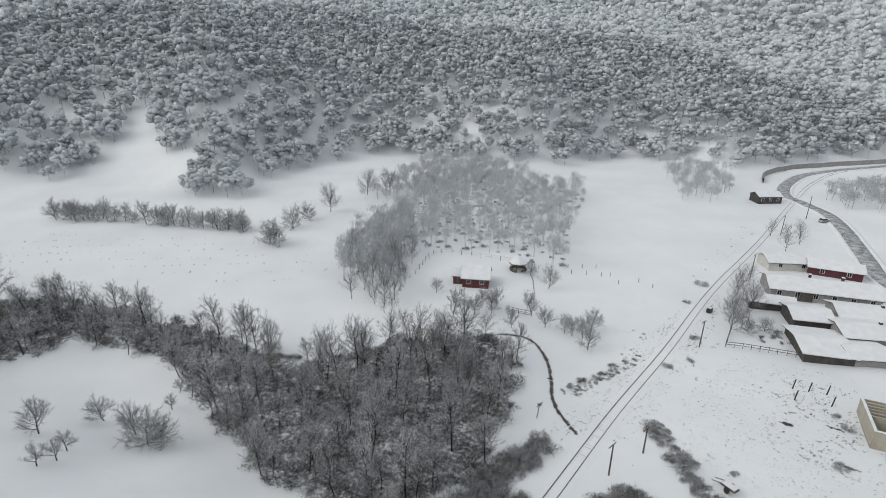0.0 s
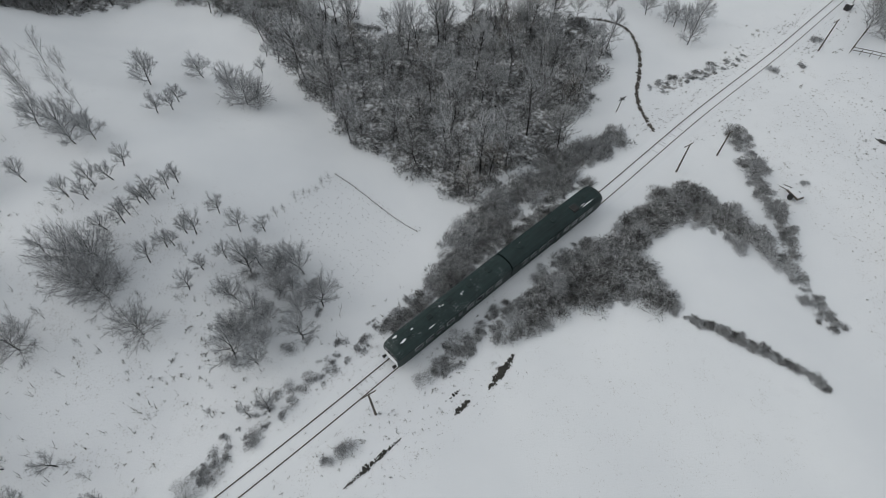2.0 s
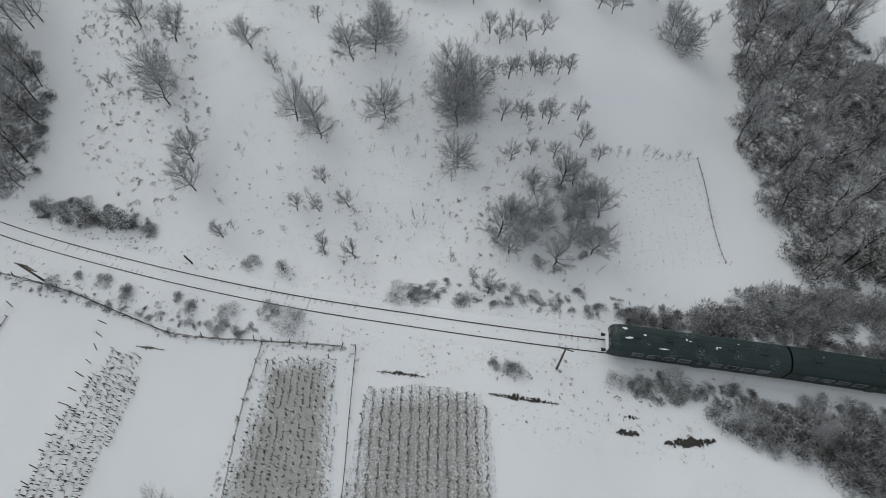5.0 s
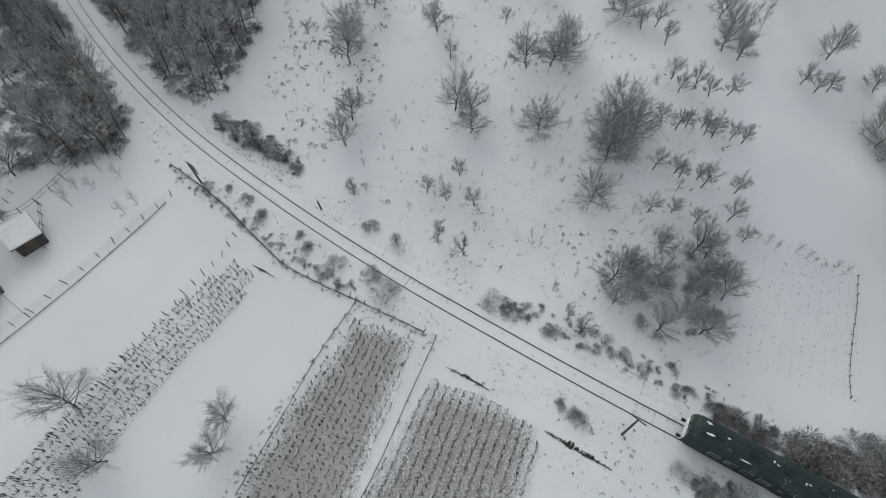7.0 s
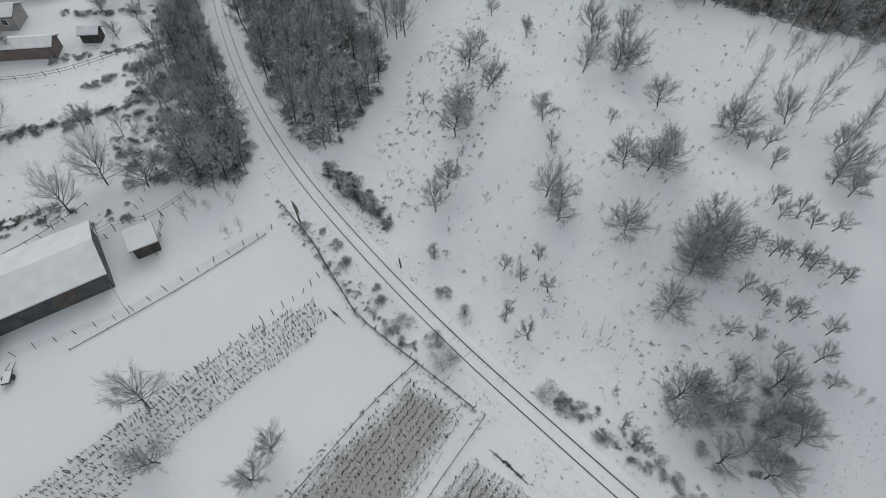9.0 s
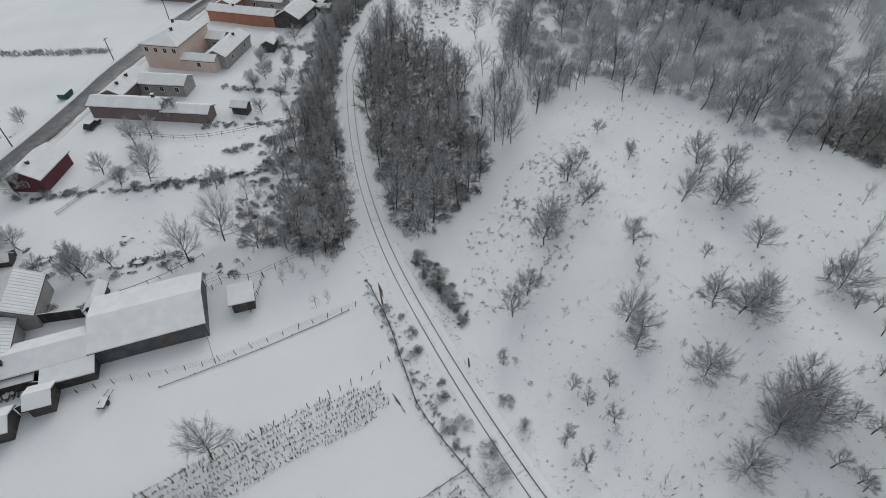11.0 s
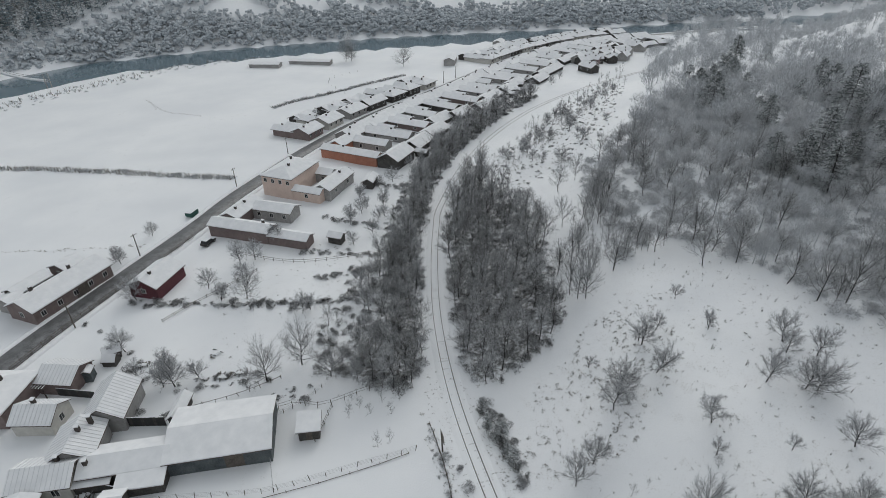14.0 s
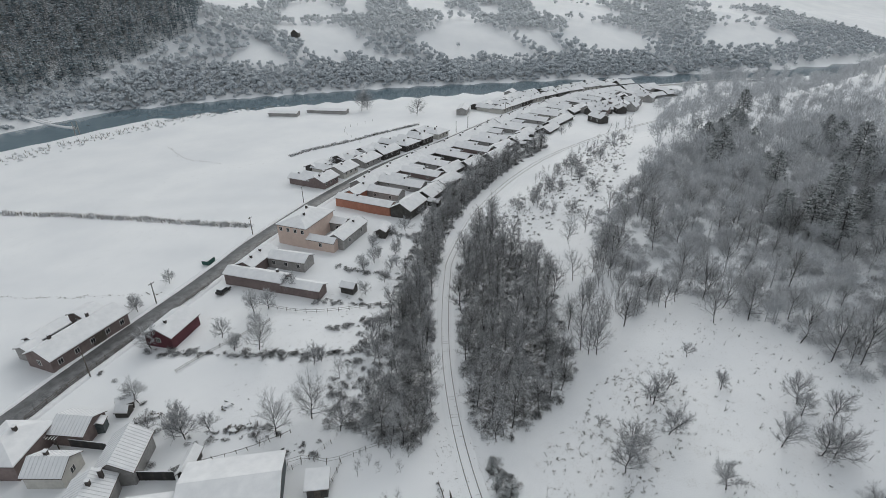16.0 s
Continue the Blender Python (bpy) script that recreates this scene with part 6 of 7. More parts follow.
for x, y, yw, L, W, h in ((-16.4, -63.2, 127, 4.2, 3.2, 2.2), (-21.3, -60.6, 127, 2.6, 3.0, 2.0), (-11.8, -66.6, 127, 4.0, 3.2, 2.1), (-14.0, -69.5, 37, 5.0, 4.0, 2.6), (-40.0, -88.6, 150, 2.4, 2.0, 1.7), (-91.8, -78.6, 100, 3.4, 2.4, 1.9), (-36.6, -66.5, 30, 5.0, 1.6, 1.7)):
    simple("small weathered board shed under snow", x, y, yw, L, W, h, "wood", 0.7, windows=(), name="shed", category="shed", snow=0.18)
building("courtyard_house", "low brown-plastered farmhouse round a small courtyard", -79.2, -108.4, 102.6, [
    dict(cx=-2.3, cy=8.2, turn=0, L=16.4, W=4.6, h=3.1, wall="brown", rise=1.0, windows=(), chimneys=((-0.8, 5.5),)),
    dict(cx=-10.4, cy=2.6, turn=90, L=11.4, W=5.2, h=3.2, wall="brown", rise=1.2, windows=((1, 3),), chimneys=((0.5, 1), (0.5, -3))),
    dict(cx=-13.6, cy=10.8, turn=0, L=11.0, W=5.0, h=2.9, wall="grey", rise=1.1, windows=((0, 3),)),
    dict(cx=-1.9, cy=21.6, turn=0, L=10.2, W=3.7, h=2.5, wall="brown", rise=0.8, windows=())])
building("two_storey_house", "two-storey pink-plastered house with dark windows and wings", -103.7, -114.1, 98.6, [
    dict(cx=-7.4, cy=4.9, turn=0, L=9.8, W=14.8, h=5.9, wall="pink", rise=1.8, roof="hip", windows=((0, 4), (3, 3)), chimneys=((2.0, 1.0), (-3.0, -1.5))),
    dict(cx=-1.6, cy=14.2, turn=0, L=8.6, W=3.2, h=2.9, wall="pink", rise=0.9, windows=((0, 1),)),
    dict(cx=-9.5, cy=17.6, turn=90, L=14, W=5.4, h=3.1, wall="grey", rise=1.3, windows=((0, 2),), chimneys=((0.5, 3),)),
    dict(cx=-14.6, cy=12.2, turn=0, L=5.0, W=4.4, h=3.0, wall="grey", rise=1.0, windows=((0, 1),))])
building("courtyard_house", "long orange-plastered farmhouse with snowy roofs round a courtyard", -134.2, -117.9, 94.3, [
    dict(cx=-2.4, cy=10.6, turn=0, L=21.2, W=4.8, h=3.1, wall="orange", rise=1.0, windows=(), chimneys=((0.2, -3),)),
    dict(cx=-10.4, cy=2.8, turn=90, L=11.4, W=5.6, h=3.2, wall="orange", rise=1.3, windows=((1, 3),), chimneys=((0.6, 2),)),
    dict(cx=-13.4, cy=12.0, turn=0, L=12.6, W=5.0, h=3.0, wall="grey", rise=1.2, windows=((0, 2),)),
    dict(cx=-5.6, cy=25.4, turn=90, L=11.5, W=7.4, h=3.2, wall="wood", rise=2.0, windows=())])
simple("little wooden store with a snowy roof behind the houses", -123.4, -90.5, -162, 5.6, 3.0, 2.3, "wood", 0.8, windows=(), name="shed", category="shed")

# the rest of the village along the road: farm after farm, each round its yard
hg = np.random.default_rng(77)
ROADLINE = smooth_line(ROAD_WEST, 1.0)
cum = np.r_[0, np.cumsum(np.linalg.norm(np.diff(ROADLINE, axis=0), axis=1))]


def along_road(x_at, side, off):
    k = int(np.argmin(np.abs(ROADLINE[:, 0] - x_at) + (ROADLINE[:, 1] > -60) * 999))
    d = ROADLINE[min(k + 3, len(ROADLINE) - 1)] - ROADLINE[k - 3]
    d /= np.linalg.norm(d)
    n = np.array([d[1], -d[0]]) * side
    return ROADLINE[k] + n * off, math.degrees(math.atan2(n[1], n[0]))


COLOURS = ["grey", "white", "grey", "wood", "brown", "grey", "wood", "white"]
NAMES = {"grey": "grey", "white": "whitewashed", "brown": "brown", "orange": "orange", "wood": "dark wooden"}


def farm(x_at, side, front, depth, back=True):
    """A farm with its front to the road: a front wing, a long side wing and a barn across the yard."""
    p, yaw = along_road(x_at, side, 4.6)
    c = COLOURS[int(hg.integers(len(COLOURS)))]
    w = front * hg.uniform(0.40, 0.48)
    d0 = hg.uniform(6.5, 8.5)
    h = hg.uniform(2.5, 3.0)
    flip = -1 if hg.random() < 0.3 else 1
    parts = [
        dict(cx=0, cy=d0 / 2, turn=90, L=front - 0.1, W=d0, h=h, wall=c, rise=hg.uniform(1.2, 1.9), roof="hip" if side < 0 and hg.random() < 0.5 else "gable", windows=((1, 3),), chimneys=((0.5, hg.uniform(-3.5, -1)), (-0.6, hg.uniform(1, 3.5)))),
        dict(cx=flip * (-front / 2 + w / 2 + 0.3), cy=d0 + (depth - d0) * 0.36, turn=0, L=(depth - d0) * 0.7, W=w, h=h - 0.3, wall=c, rise=hg.uniform(0.9, 1.4), windows=((0, 2),), chimneys=((0.3, hg.uniform(-2, 2)),))]
    if back:
        parts.append(dict(cx=hg.uniform(-1, 1), cy=depth - 2.6, turn=90, L=front * hg.uniform(0.75, 0.97), W=6.4, h=hg.uniform(2.0, 2.5), wall="wood", rise=hg.uniform(1.1, 1.7), windows=()))
    if hg.random() < 0.75:
        parts.append(dict(cx=flip * (front / 2 - 1.8), cy=d0 + 4.0, turn=0, L=6.0, W=3.0, h=2.4, wall="grey", rise=0.7, windows=()))
    for w in parts:
        w["over"] = 0.65
    building("farmstead", NAMES[c] + " village farmstead under snow with wings round a yard", p[0], p[1], yaw, parts, group="village farms")


for x_at in np.arange(-156, -300, -14.2):
    farm(x_at, 1, 14.0, hg.uniform(26, 34))
for x_at in np.arange(-150, -232, -13.6):
    farm(x_at + hg.uniform(-1, 1), -1, hg.uniform(8.6, 12.0), hg.uniform(14, 21), hg.random() < 0.5)
for x_at in np.arange(-308, -430, -13.2):
    farm(x_at, 1, 12.9, hg.uniform(24, 34))
    if x_at < -296:
        farm(x_at + 5, -1, 12.6, hg.uniform(16, 24))
for k in range(60):
    x, y = hg.uniform(-450, -300), hg.uniform(-95, -58)
    if y < -60 - 0.18 * (x + 450) + 20 and abs(line_distance(np.array([x]), np.array([y]), ROAD_W)[0]) > 30 and abs(line_distance(np.array([x]), np.array([y]), TRACK_C)[0]) > 14:
        c = COLOURS[int(hg.integers(len(COLOURS)))]
        simple(NAMES[c] + " village house far off under snow", x, y, hg.uniform(0, 180), hg.uniform(7, 11), hg.uniform(5, 7), 2.9, c, hg.uniform(1.3, 2.2), windows=((0, 2),), chimneys=((0.4, 1),))
for k in range(14):
    x = -152 - 11.5 * k + hg.uniform(-3, 3)
    simple("weathered garden shed under snow behind the farms", x, hg.uniform(-93, -86), hg.uniform(80, 110), hg.uniform(2.6, 4.5), hg.uniform(2.2, 3.2), hg.uniform(1.6, 2.1), "wood", 0.6, windows=(), name="shed", category="shed", snow=0.16)
for x, y, yw, L in ((-290, -150, 20, 14), (-309, -143, 20, 12), (-330, -139, 15, 15), (-352, -146, 10, 10)):
    simple("long grey shed by the river meadow", x, y, yw, L, 6, 3, "grey", 1.2, windows=((0, 3),), name="farm_shed", category="shed")
for x, y, yw, L in ((-234, -240, 115, 17), (-252, -222, 112, 24)):
    simple("low stable out on the white river meadow", x, y, yw, L, 6.0, 1.7, "grey", 0.7, windows=(), name="stable", category="stable")
simple("lone mountain hut with a steep snowy roof", -358.9, -344.1, 30, 8, 6, 3, "wood", 2.6, windows=((0, 2),), name="mountain_hut", category="hut")

# by the eastern road
simple("farmhouse with a broad snowy roof beside a fenced garden", 75.6, 94.2, -14.7, 8.6, 11.2, 1.7, "wood", 0.9, over=0.6, windows=((1, 2),), name="farmhouse")
simple("outbuilding with grey walls joined to a farmhouse", 81.8, 90.8, -8, 7.0, 7.0, 1.8, "grey", 0.7, over=0.6, windows=(), name="outbuilding")
simple("farm roof deep in snow behind the garden", 88.0, 98.0, -10, 12.0, 8.6, 2.4, "grey", 1.1, over=0.6, windows=(), name="outbuilding", chimneys=((0, 2),))
simple("small byre open to a farm yard", 80.2, 105.3, -14, 7.4, 8.0, 2.4, "wood", 1.0, over=0.6, windows=(), name="byre", category="byre")
simple("farmhouse with chimney across the yard", 93.5, 106.2, -16, 12.0, 8.6, 2.5, "grey", 1.3, over=0.6, windows=(), chimneys=((0, 3),), name="farmhouse")
simple("long grey farmhouse with a row of windows and porch", 92.4, 119.8, -18, 23.0, 10.0, 2.6, "grey", 1.5, over=0.6, windows=((0, 6),), doors=((0, -4, 3.2, 2.6),), name="farmhouse", chimneys=((-1.5, -2), (-1.5, 5)))
simple("low garden shed under thick snow", 76.9, 113.5, -20, 9.0, 4.6, 1.9, "wood", 0.8, over=0.6, windows=(), name="shed", category="shed")
simple("whitewashed outhouse with a snowy roof", 96.1, 139.2, -6, 12.0, 7.0, 2.5, "white", 1.2, over=0.6, windows=((0, 2),), name="outhouse")
simple("red-brown roadside house under snow", 105.8, 133.8, -26, 12.0, 6.4, 2.4, "darkred", 1.2, over=0.6, windows=((0, 2),))
building("cabin", "dark red wooden cabin with a thick snowy roof", 8.6, 126.0, -8, [
    dict(cx=0, cy=0, turn=0, L=6.6, W=5.8, h=2.8, wall="red", rise=2.1, windows=((0, 2), (2, 1)), over=0.5),
    dict(cx=-1.0, cy=-4.6, turn=0, L=2.6, W=3.8, h=2.3, wall="red", rise=1.2, windows=(), doors=((0, 0, 0.9, 1.9),))], "cabin")
simple("small railway halt building with a dark porch", 131.5, 211.5, 2, 9.4, 6.4, 2.8, "wood", 1.3, name="station_building", category="station", windows=((0, 3),))

# garden pavilion
pav = tagged(new("gazebo"), "dark open gazebo with a pointed snowy roof", "gazebo")
bm = bmesh.new()
bmesh.ops.create_cone(bm, cap_ends=True, segments=8, radius1=2.7, radius2=0.1, depth=1.5, matrix=Matrix.Translation((0, 0, 3.05)))
part("roof", bm, MAT_TILE, pav)
bm = bmesh.new()
bmesh.ops.create_cone(bm, cap_ends=True, segments=8, radius1=2.66, radius2=0.12, depth=1.5, matrix=Matrix.Translation((0, 0, 3.27)))
part("roof_snow", bm, MAT_ROOFSNOW, pav, "cap of snow on the roof")
for k in range(8):
    a = k * math.pi / 4 + math.pi / 8
    part("post", rod(bmesh.new(), (2.1 * math.cos(a), 2.1 * math.sin(a), -0.3), (2.1 * math.cos(a), 2.1 * math.sin(a), 2.4), 0.08, 0.08), MAT_WOOD, pav)
    b = a + math.pi / 4
    if k != 5:
        part("panel", rod(bmesh.new(), (2.1 * math.cos(a), 2.1 * math.sin(a), 0.5), (2.1 * math.cos(b), 2.1 * math.sin(b), 0.5), 0.45, 0.45, 4), MAT_WOOD, pav)
pav.matrix_basis = pose(20.6, 135.2, height(20.6, 135.2))

# roofless ruin
ruin = tagged(new("ruin"), "roofless beige concrete shell with bare roof beams", "ruin")
for nm, b in (("wall", (-4, -3.7, -4.75, 4.75)), ("wall", (3.7, 4, -4.75, 4.75)), ("wall", (-3.7, 3.7, -4.75, -4.45)), ("wall", (-3.7, 3.7, 4.45, 4.75)), ("wall", (-3.7, 3.7, -0.4, -0.15))):
    part(nm, boxed(*b, -0.5, 2.9, bevel=0.03), MAT_CREAM, ruin)
for k in range(4):
    part("beam", boxed(-3.7, 3.7, 0.7 + 0.95 * k, 0.9 + 0.95 * k, 2.62, 2.86), MAT_CREAM, ruin)
for b in ((-4.05, -3.62, -4.8, 4.8), (3.65, 4.05, -4.8, 4.8), (-3.6, 3.6, -4.8, -4.4), (-3.6, 3.6, 4.4, 4.8)):
    part("wall_cap", boxed(*b, 2.905, 3.02, bevel=0.03), MAT_ROOFSNOW, ruin, "ridge of snow on the wall")
part("rubbish", boxed(-3.6, 3.6, -4.3, -0.5, -0.1, 0.35), MAT_DIRT, ruin, "rusty rubble on the floor")
ruin.matrix_basis = pose(70.2, 67.9, height(70.2, 67.9), 0, 0, 64 - 90)

# round cream-coloured basin
tank = tagged(new("tank"), "round cream-coloured concrete tank with a snowy lid", "tank")
bm = bmesh.new()
bmesh.ops.create_cone(bm, cap_ends=True, segments=28, radius1=5.6, radius2=5.2, depth=3.4, matrix=Matrix.Translation((0, 0, 1.4)))
part("wall", bm, MAT_CREAM, tank)
bm = bmesh.new()
bmesh.ops.create_cone(bm, cap_ends=True, segments=28, radius1=5.1, radius2=0.4, depth=0.7, matrix=Matrix.Translation((0, 0, 3.46)))
part("lid_snow", bm, MAT_ROOFSNOW, tank, "snow on the lid")
for k in range(7):
    a = k * 2 * math.pi / 7
    part("rib", rod(bmesh.new(), (5.62 * math.cos(a), 5.62 * math.sin(a), -0.2), (5.24 * math.cos(a), 5.24 * math.sin(a), 3.1), 0.09, 0.09, 5), MAT_CONC, tank)
tank.matrix_basis = pose(56.8, 46.6, height(56.8, 46.6))
# ---- plots, fences, poles and small things ----
def rows_of(name, poly, yaw, gap, step, tall, mat, label, seed, lean=0.35, each=3, width=0.05):
    """Stalks standing in rows across a plot."""
    g = np.random.default_rng(seed)
    p = np.array(poly, float)
    c, u = p.mean(0), np.array([math.cos(radians(yaw)), math.sin(radians(yaw))])
    v = np.array([-u[1], u[0]])
    r = np.abs(p - c).sum(1).max() + 2
    a, b = np.meshgrid(np.arange(-r, r, step), np.arange(-r, r, gap))
    a, b = a.ravel() + g.normal(0, step * 0.35, a.size), b.ravel() + g.normal(0, gap * 0.07, a.size)
    q = c + a[:, None] * u + b[:, None] * v
    q = q[inside(poly, q[:, 0], q[:, 1])]
    q = q[g.random(len(q)) < 0.8]
    q = np.repeat(q, each, 0)
    q = q + g.normal(0, 0.06, q.shape)
    at = np.column_stack([q, ground(q[:, 0], q[:, 1]) - 0.03])
    way = unit(np.column_stack([g.normal(0, lean, (len(q), 2)), np.ones(len(q))]))
    sv, sf = slivers(g, at, way, tall * g.uniform(0.5, 1.3, len(q)), np.full(len(q), width))
    return tagged(new(name, mesh_of(name, sv, sf, mat)), label, "crop rows", kind="stuff")


PLOT1 = [(-19.7, -0.5), (-17.3, 5.0), (-13.4, 9.6), (-9.9, 8.7), (-4.0, 5.3), (3.5, 0.8), (-4.5, -11.5), (-11.7, -6.6), (-16.8, -2.9)]
PLOT2 = [(-28.2, -7.9), (-24.6, -1.6), (-20, -3.6), (-12, -7.9), (-5.0, -12.2), (-10.2, -20.6), (-14, -19), (-20.2, -14.2)]
PLOT3 = [(-37.6, -21.6), (-35.2, -19.2), (-31.2, -20.9), (-24.8, -26.8), (-18.6, -31.6), (-8, -39), (-10, -46), (-13.6, -43.6), (-18.3, -39.8), (-26.6, -33.2), (-32.4, -28.1)]
strew(PLOT1, "soil", 0.9, 1)
strew(PLOT2, "soil", 1.0, 1)
strew(PLOT3, "soil", 0.5, 1)
for what, amount in STREWN.items():
    GROUND.data.attributes.new(what, "FLOAT", "POINT").data.foreach_set("value", amount.ravel().astype(np.float32))
rows_of("maize_stubble", PLOT1, -31, 0.95, 0.16, 0.5, MAT_STALK, "rows of brown maize stubble in snow", 1, 0.16, 4, 0.085)
rows_of("stubble_grass", PLOT1, -31, 0.3, 0.16, 0.2, MAT_GRASS, "pale dead grass between the stubble rows", 2, 0.9, 3, 0.06)
rows_of("corn_stalks", PLOT2, -31, 0.72, 0.27, 0.75, MAT_STALK, "ragged brown stalks in a fenced plot", 3, 0.14, 2, 0.13)
rows_of("stalk_litter", PLOT2, -31, 0.4, 0.3, 0.22, MAT_GRASS, "broken stalks lying on pale soil", 31, 0.9, 2, 0.06)
rows_of("vine_row_stalks", PLOT3, -38, 0.8, 0.28, 0.85, MAT_STALK, "vine stalks in snowy rows", 4, 0.14, 2, 0.12)
rows_of("vine_row_weeds", PLOT3, -38, 0.85, 0.3, 0.3, MAT_GRASS, "dead weeds at the foot of the vines", 41, 0.8, 2, 0.07)
rows_of("dug_field_tufts", [(-29.7, 39.3), (-24.2, 50.4), (-11.0, 43.2), (-17.3, 30.1)], -28, 1.1, 0.6, 0.16, MAT_STALK, "clods and stubble showing in a snowy field", 5, 0.8, 2, 0.12)
rows_of("dug_field_clods", [(-29.7, 39.3), (-24.2, 50.4), (-11.0, 43.2), (-17.3, 30.1)], 21, 0.83, 0.9, 0.13, MAT_STALK, "small dark clods strewn over a snowy field", 51, 0.9, 2, 0.12)
rows_of("far_field_specks", [(-130, 165), (-60, 160), (-30, 140), (-36, 118), (-90, 135), (-140, 140)], 5, 6.0, 3.0, 0.4, MAT_GRASS, "clods along the furrows of a white field", 13, 0.7, 5, 0.12)
rows_of("field_hedge", [(-74, -216), (-106, -130), (-109, -131), (-77.5, -216)], 69, 0.8, 0.6, 1.1, MAT_GRASS, "dry reed hedge along a field edge", 14, 0.4, 4, 0.12)
rows_of("field_hedge", [(-171, -176.6), (-251, -158), (-251, -156), (-171, -174)], 166, 0.7, 0.6, 1.2, MAT_STALK, "brown bramble hedge across the river meadow", 15, 0.5, 4, 0.14)
rows_of("bank_reeds", [(-80, -290), (-150, -292), (-205, -290), (-262, -268), (-262, -262), (-205, -282), (-150, -282), (-80, -280)], 175, 3, 2.5, 1.6, MAT_GRASS, "pale reeds along the near river bank", 16, 0.4, 6, 0.16)

POST = boxed(-0.06, 0.06, -0.06, 0.06, -0.3, 1.2, bevel=0.015)
POST_ME = bpy.data.meshes.new("post")
POST.to_mesh(POST_ME)
POST.free()
POST_ME.materials.append(MAT_WOOD)


def cable(run, r):
    """One bent rod through points."""
    way = unit(np.gradient(run, axis=0))
    x = unit(np.cross(way, (0, 0, 1.0)))
    y = np.cross(x, way)
    v = np.stack([run + x * r, run + y * r, run - x * r, run - y * r], 1).reshape(-1, 3)
    i = (np.arange(len(run) - 1)[:, None] * 4 + np.arange(4)[None]).ravel()
    j = (np.arange(len(run) - 1)[:, None] * 4 + (np.arange(4)[None] + 1) % 4).ravel()
    return mesh_of("rail", v, np.stack([i, j, j + 4, i + 4], 1))


def fence(points, gap, tall, label, rails=(0.9,), sag=0.06, seed=0, thick=0.03, lean=4, mat=None):
    """A fence along points: each post a part, and a rail or wire for each height."""
    g = np.random.default_rng(seed)
    line = smooth_line(points, gap) if len(points) > 2 else np.linspace(points[0], points[1], max(2, int(np.hypot(*np.subtract(points[1], points[0])) / gap)))
    z = ground(line[:, 0], line[:, 1])
    root = tagged(new("fence"), label, "fence")
    o = Vector((line[0][0], line[0][1], z[0]))
    root.matrix_basis = Matrix.Translation(o)
    for (x, y), h in zip(line, z):
        m = pose(x - o.x, y - o.y, h - o.z, g.normal(0, lean), g.normal(0, lean), g.uniform(0, 90))
        part("post", POST_ME, None, root, m=m @ Matrix.Diagonal((0.7, 0.7, tall * g.uniform(0.75, 1.15) / 1.2, 1)))
    for r in rails:
        at = np.column_stack([line, z + r * tall])
        mid = (at[:-1] + at[1:]) / 2 - np.column_stack([np.zeros((len(at) - 1, 2)), sag * g.uniform(0.5, 1.5, len(at) - 1)])
        run = np.vstack([np.stack([at[:-1], mid], 1).reshape(-1, 3), at[-1:]]) - np.array(o)
        part("rail", cable(run, thick), mat or MAT_WOOD, root)
    return root


fence([(57.3, 94.7), (65.1, 92.9), (73.5, 90.2), (84.3, 87.6)], 1.6, 1.3, "weathered board fence round a snowy garden", (0.9, 0.5), 0.02, 1, 0.06)
fence([(57.3, 94.7), (60.5, 99.5), (62.9, 103)], 1.6, 1.3, "weathered board fence round a snowy garden", (0.9, 0.5), 0.02, 2, 0.06)
fence([(-12.0, -68.1), (-16.5, -64.7), (-23.5, -58.4), (-29.5, -49.5), (-33.3, -44.2), (-41.2, -36.8), (-49.6, -29.2)], 2.2, 1.2, "thin rimed wire fence on leaning posts between snowy plots", (0.95, 0.72, 0.5, 0.28), 0.04, 3, 0.014, 5, MAT_WIRE)
fence([(-27.7, -48.6), (-32.9, -43.6), (-38.2, -38.4), (-44.6, -33.0), (-50.8, -28.6)], 4.4, 0.45, "low dark kick board along the foot of a garden fence", (0.3,), 0.0, 23, 0.05, 3)
fence([(-37.0, -48.2), (-33.2, -44.0)], 2.0, 1.1, "short rimed wire fence beside a barn", (0.9, 0.6, 0.3), 0.04, 4, 0.014, 4, MAT_WIRE)
fence([(-44.7, -53.8), (-47.1, -51.7), (-48.1, -48.0), (-54.4, -43.4), (-57.3, -40.7)], 2.2, 1.4, "garden fence behind the barn", (0.9, 0.5), 0.03, 5, 0.03)
fence([(-53.5, -30.9), (-50.7, -28.0), (-46.5, -24.1), (-42.1, -20.7), (-38.5, -17.9), (-36.2, -16.1), (-33.4, -12.6), (-30.1, -7.7), (-27.5, -3.9), (-24.3, 0.7)], 1.9, 0.9, "rough brushwood fence beside the railway", (0.75, 0.5, 0.3), 0.2, 6, 0.024, 16)
fence([(-29.8, -7.8), (-24.6, -11.9), (-17.4, -16.3), (-10, -21)], 2.0, 0.8, "brushwood fence between stubble plots", (0.7, 0.4), 0.16, 7, 0.024, 12)
fence([(-24.2, 0.6), (-18.1, -3.1), (-11.8, -6.8), (-4.7, -11.8)], 2.4, 0.7, "low brushwood fence between stubble plots", (0.6, 0.3), 0.12, 8, 0.022, 12)
fence([(-42.2, -21.0), (-38.2, -23.4), (-34.4, -26.4), (-30.0, -29.9), (-22.0, -36.0), (-13.5, -42.5)], 1.5, 1.3, "row of vineyard posts along a snowy field", (), 0, 9, 0.02, 7)
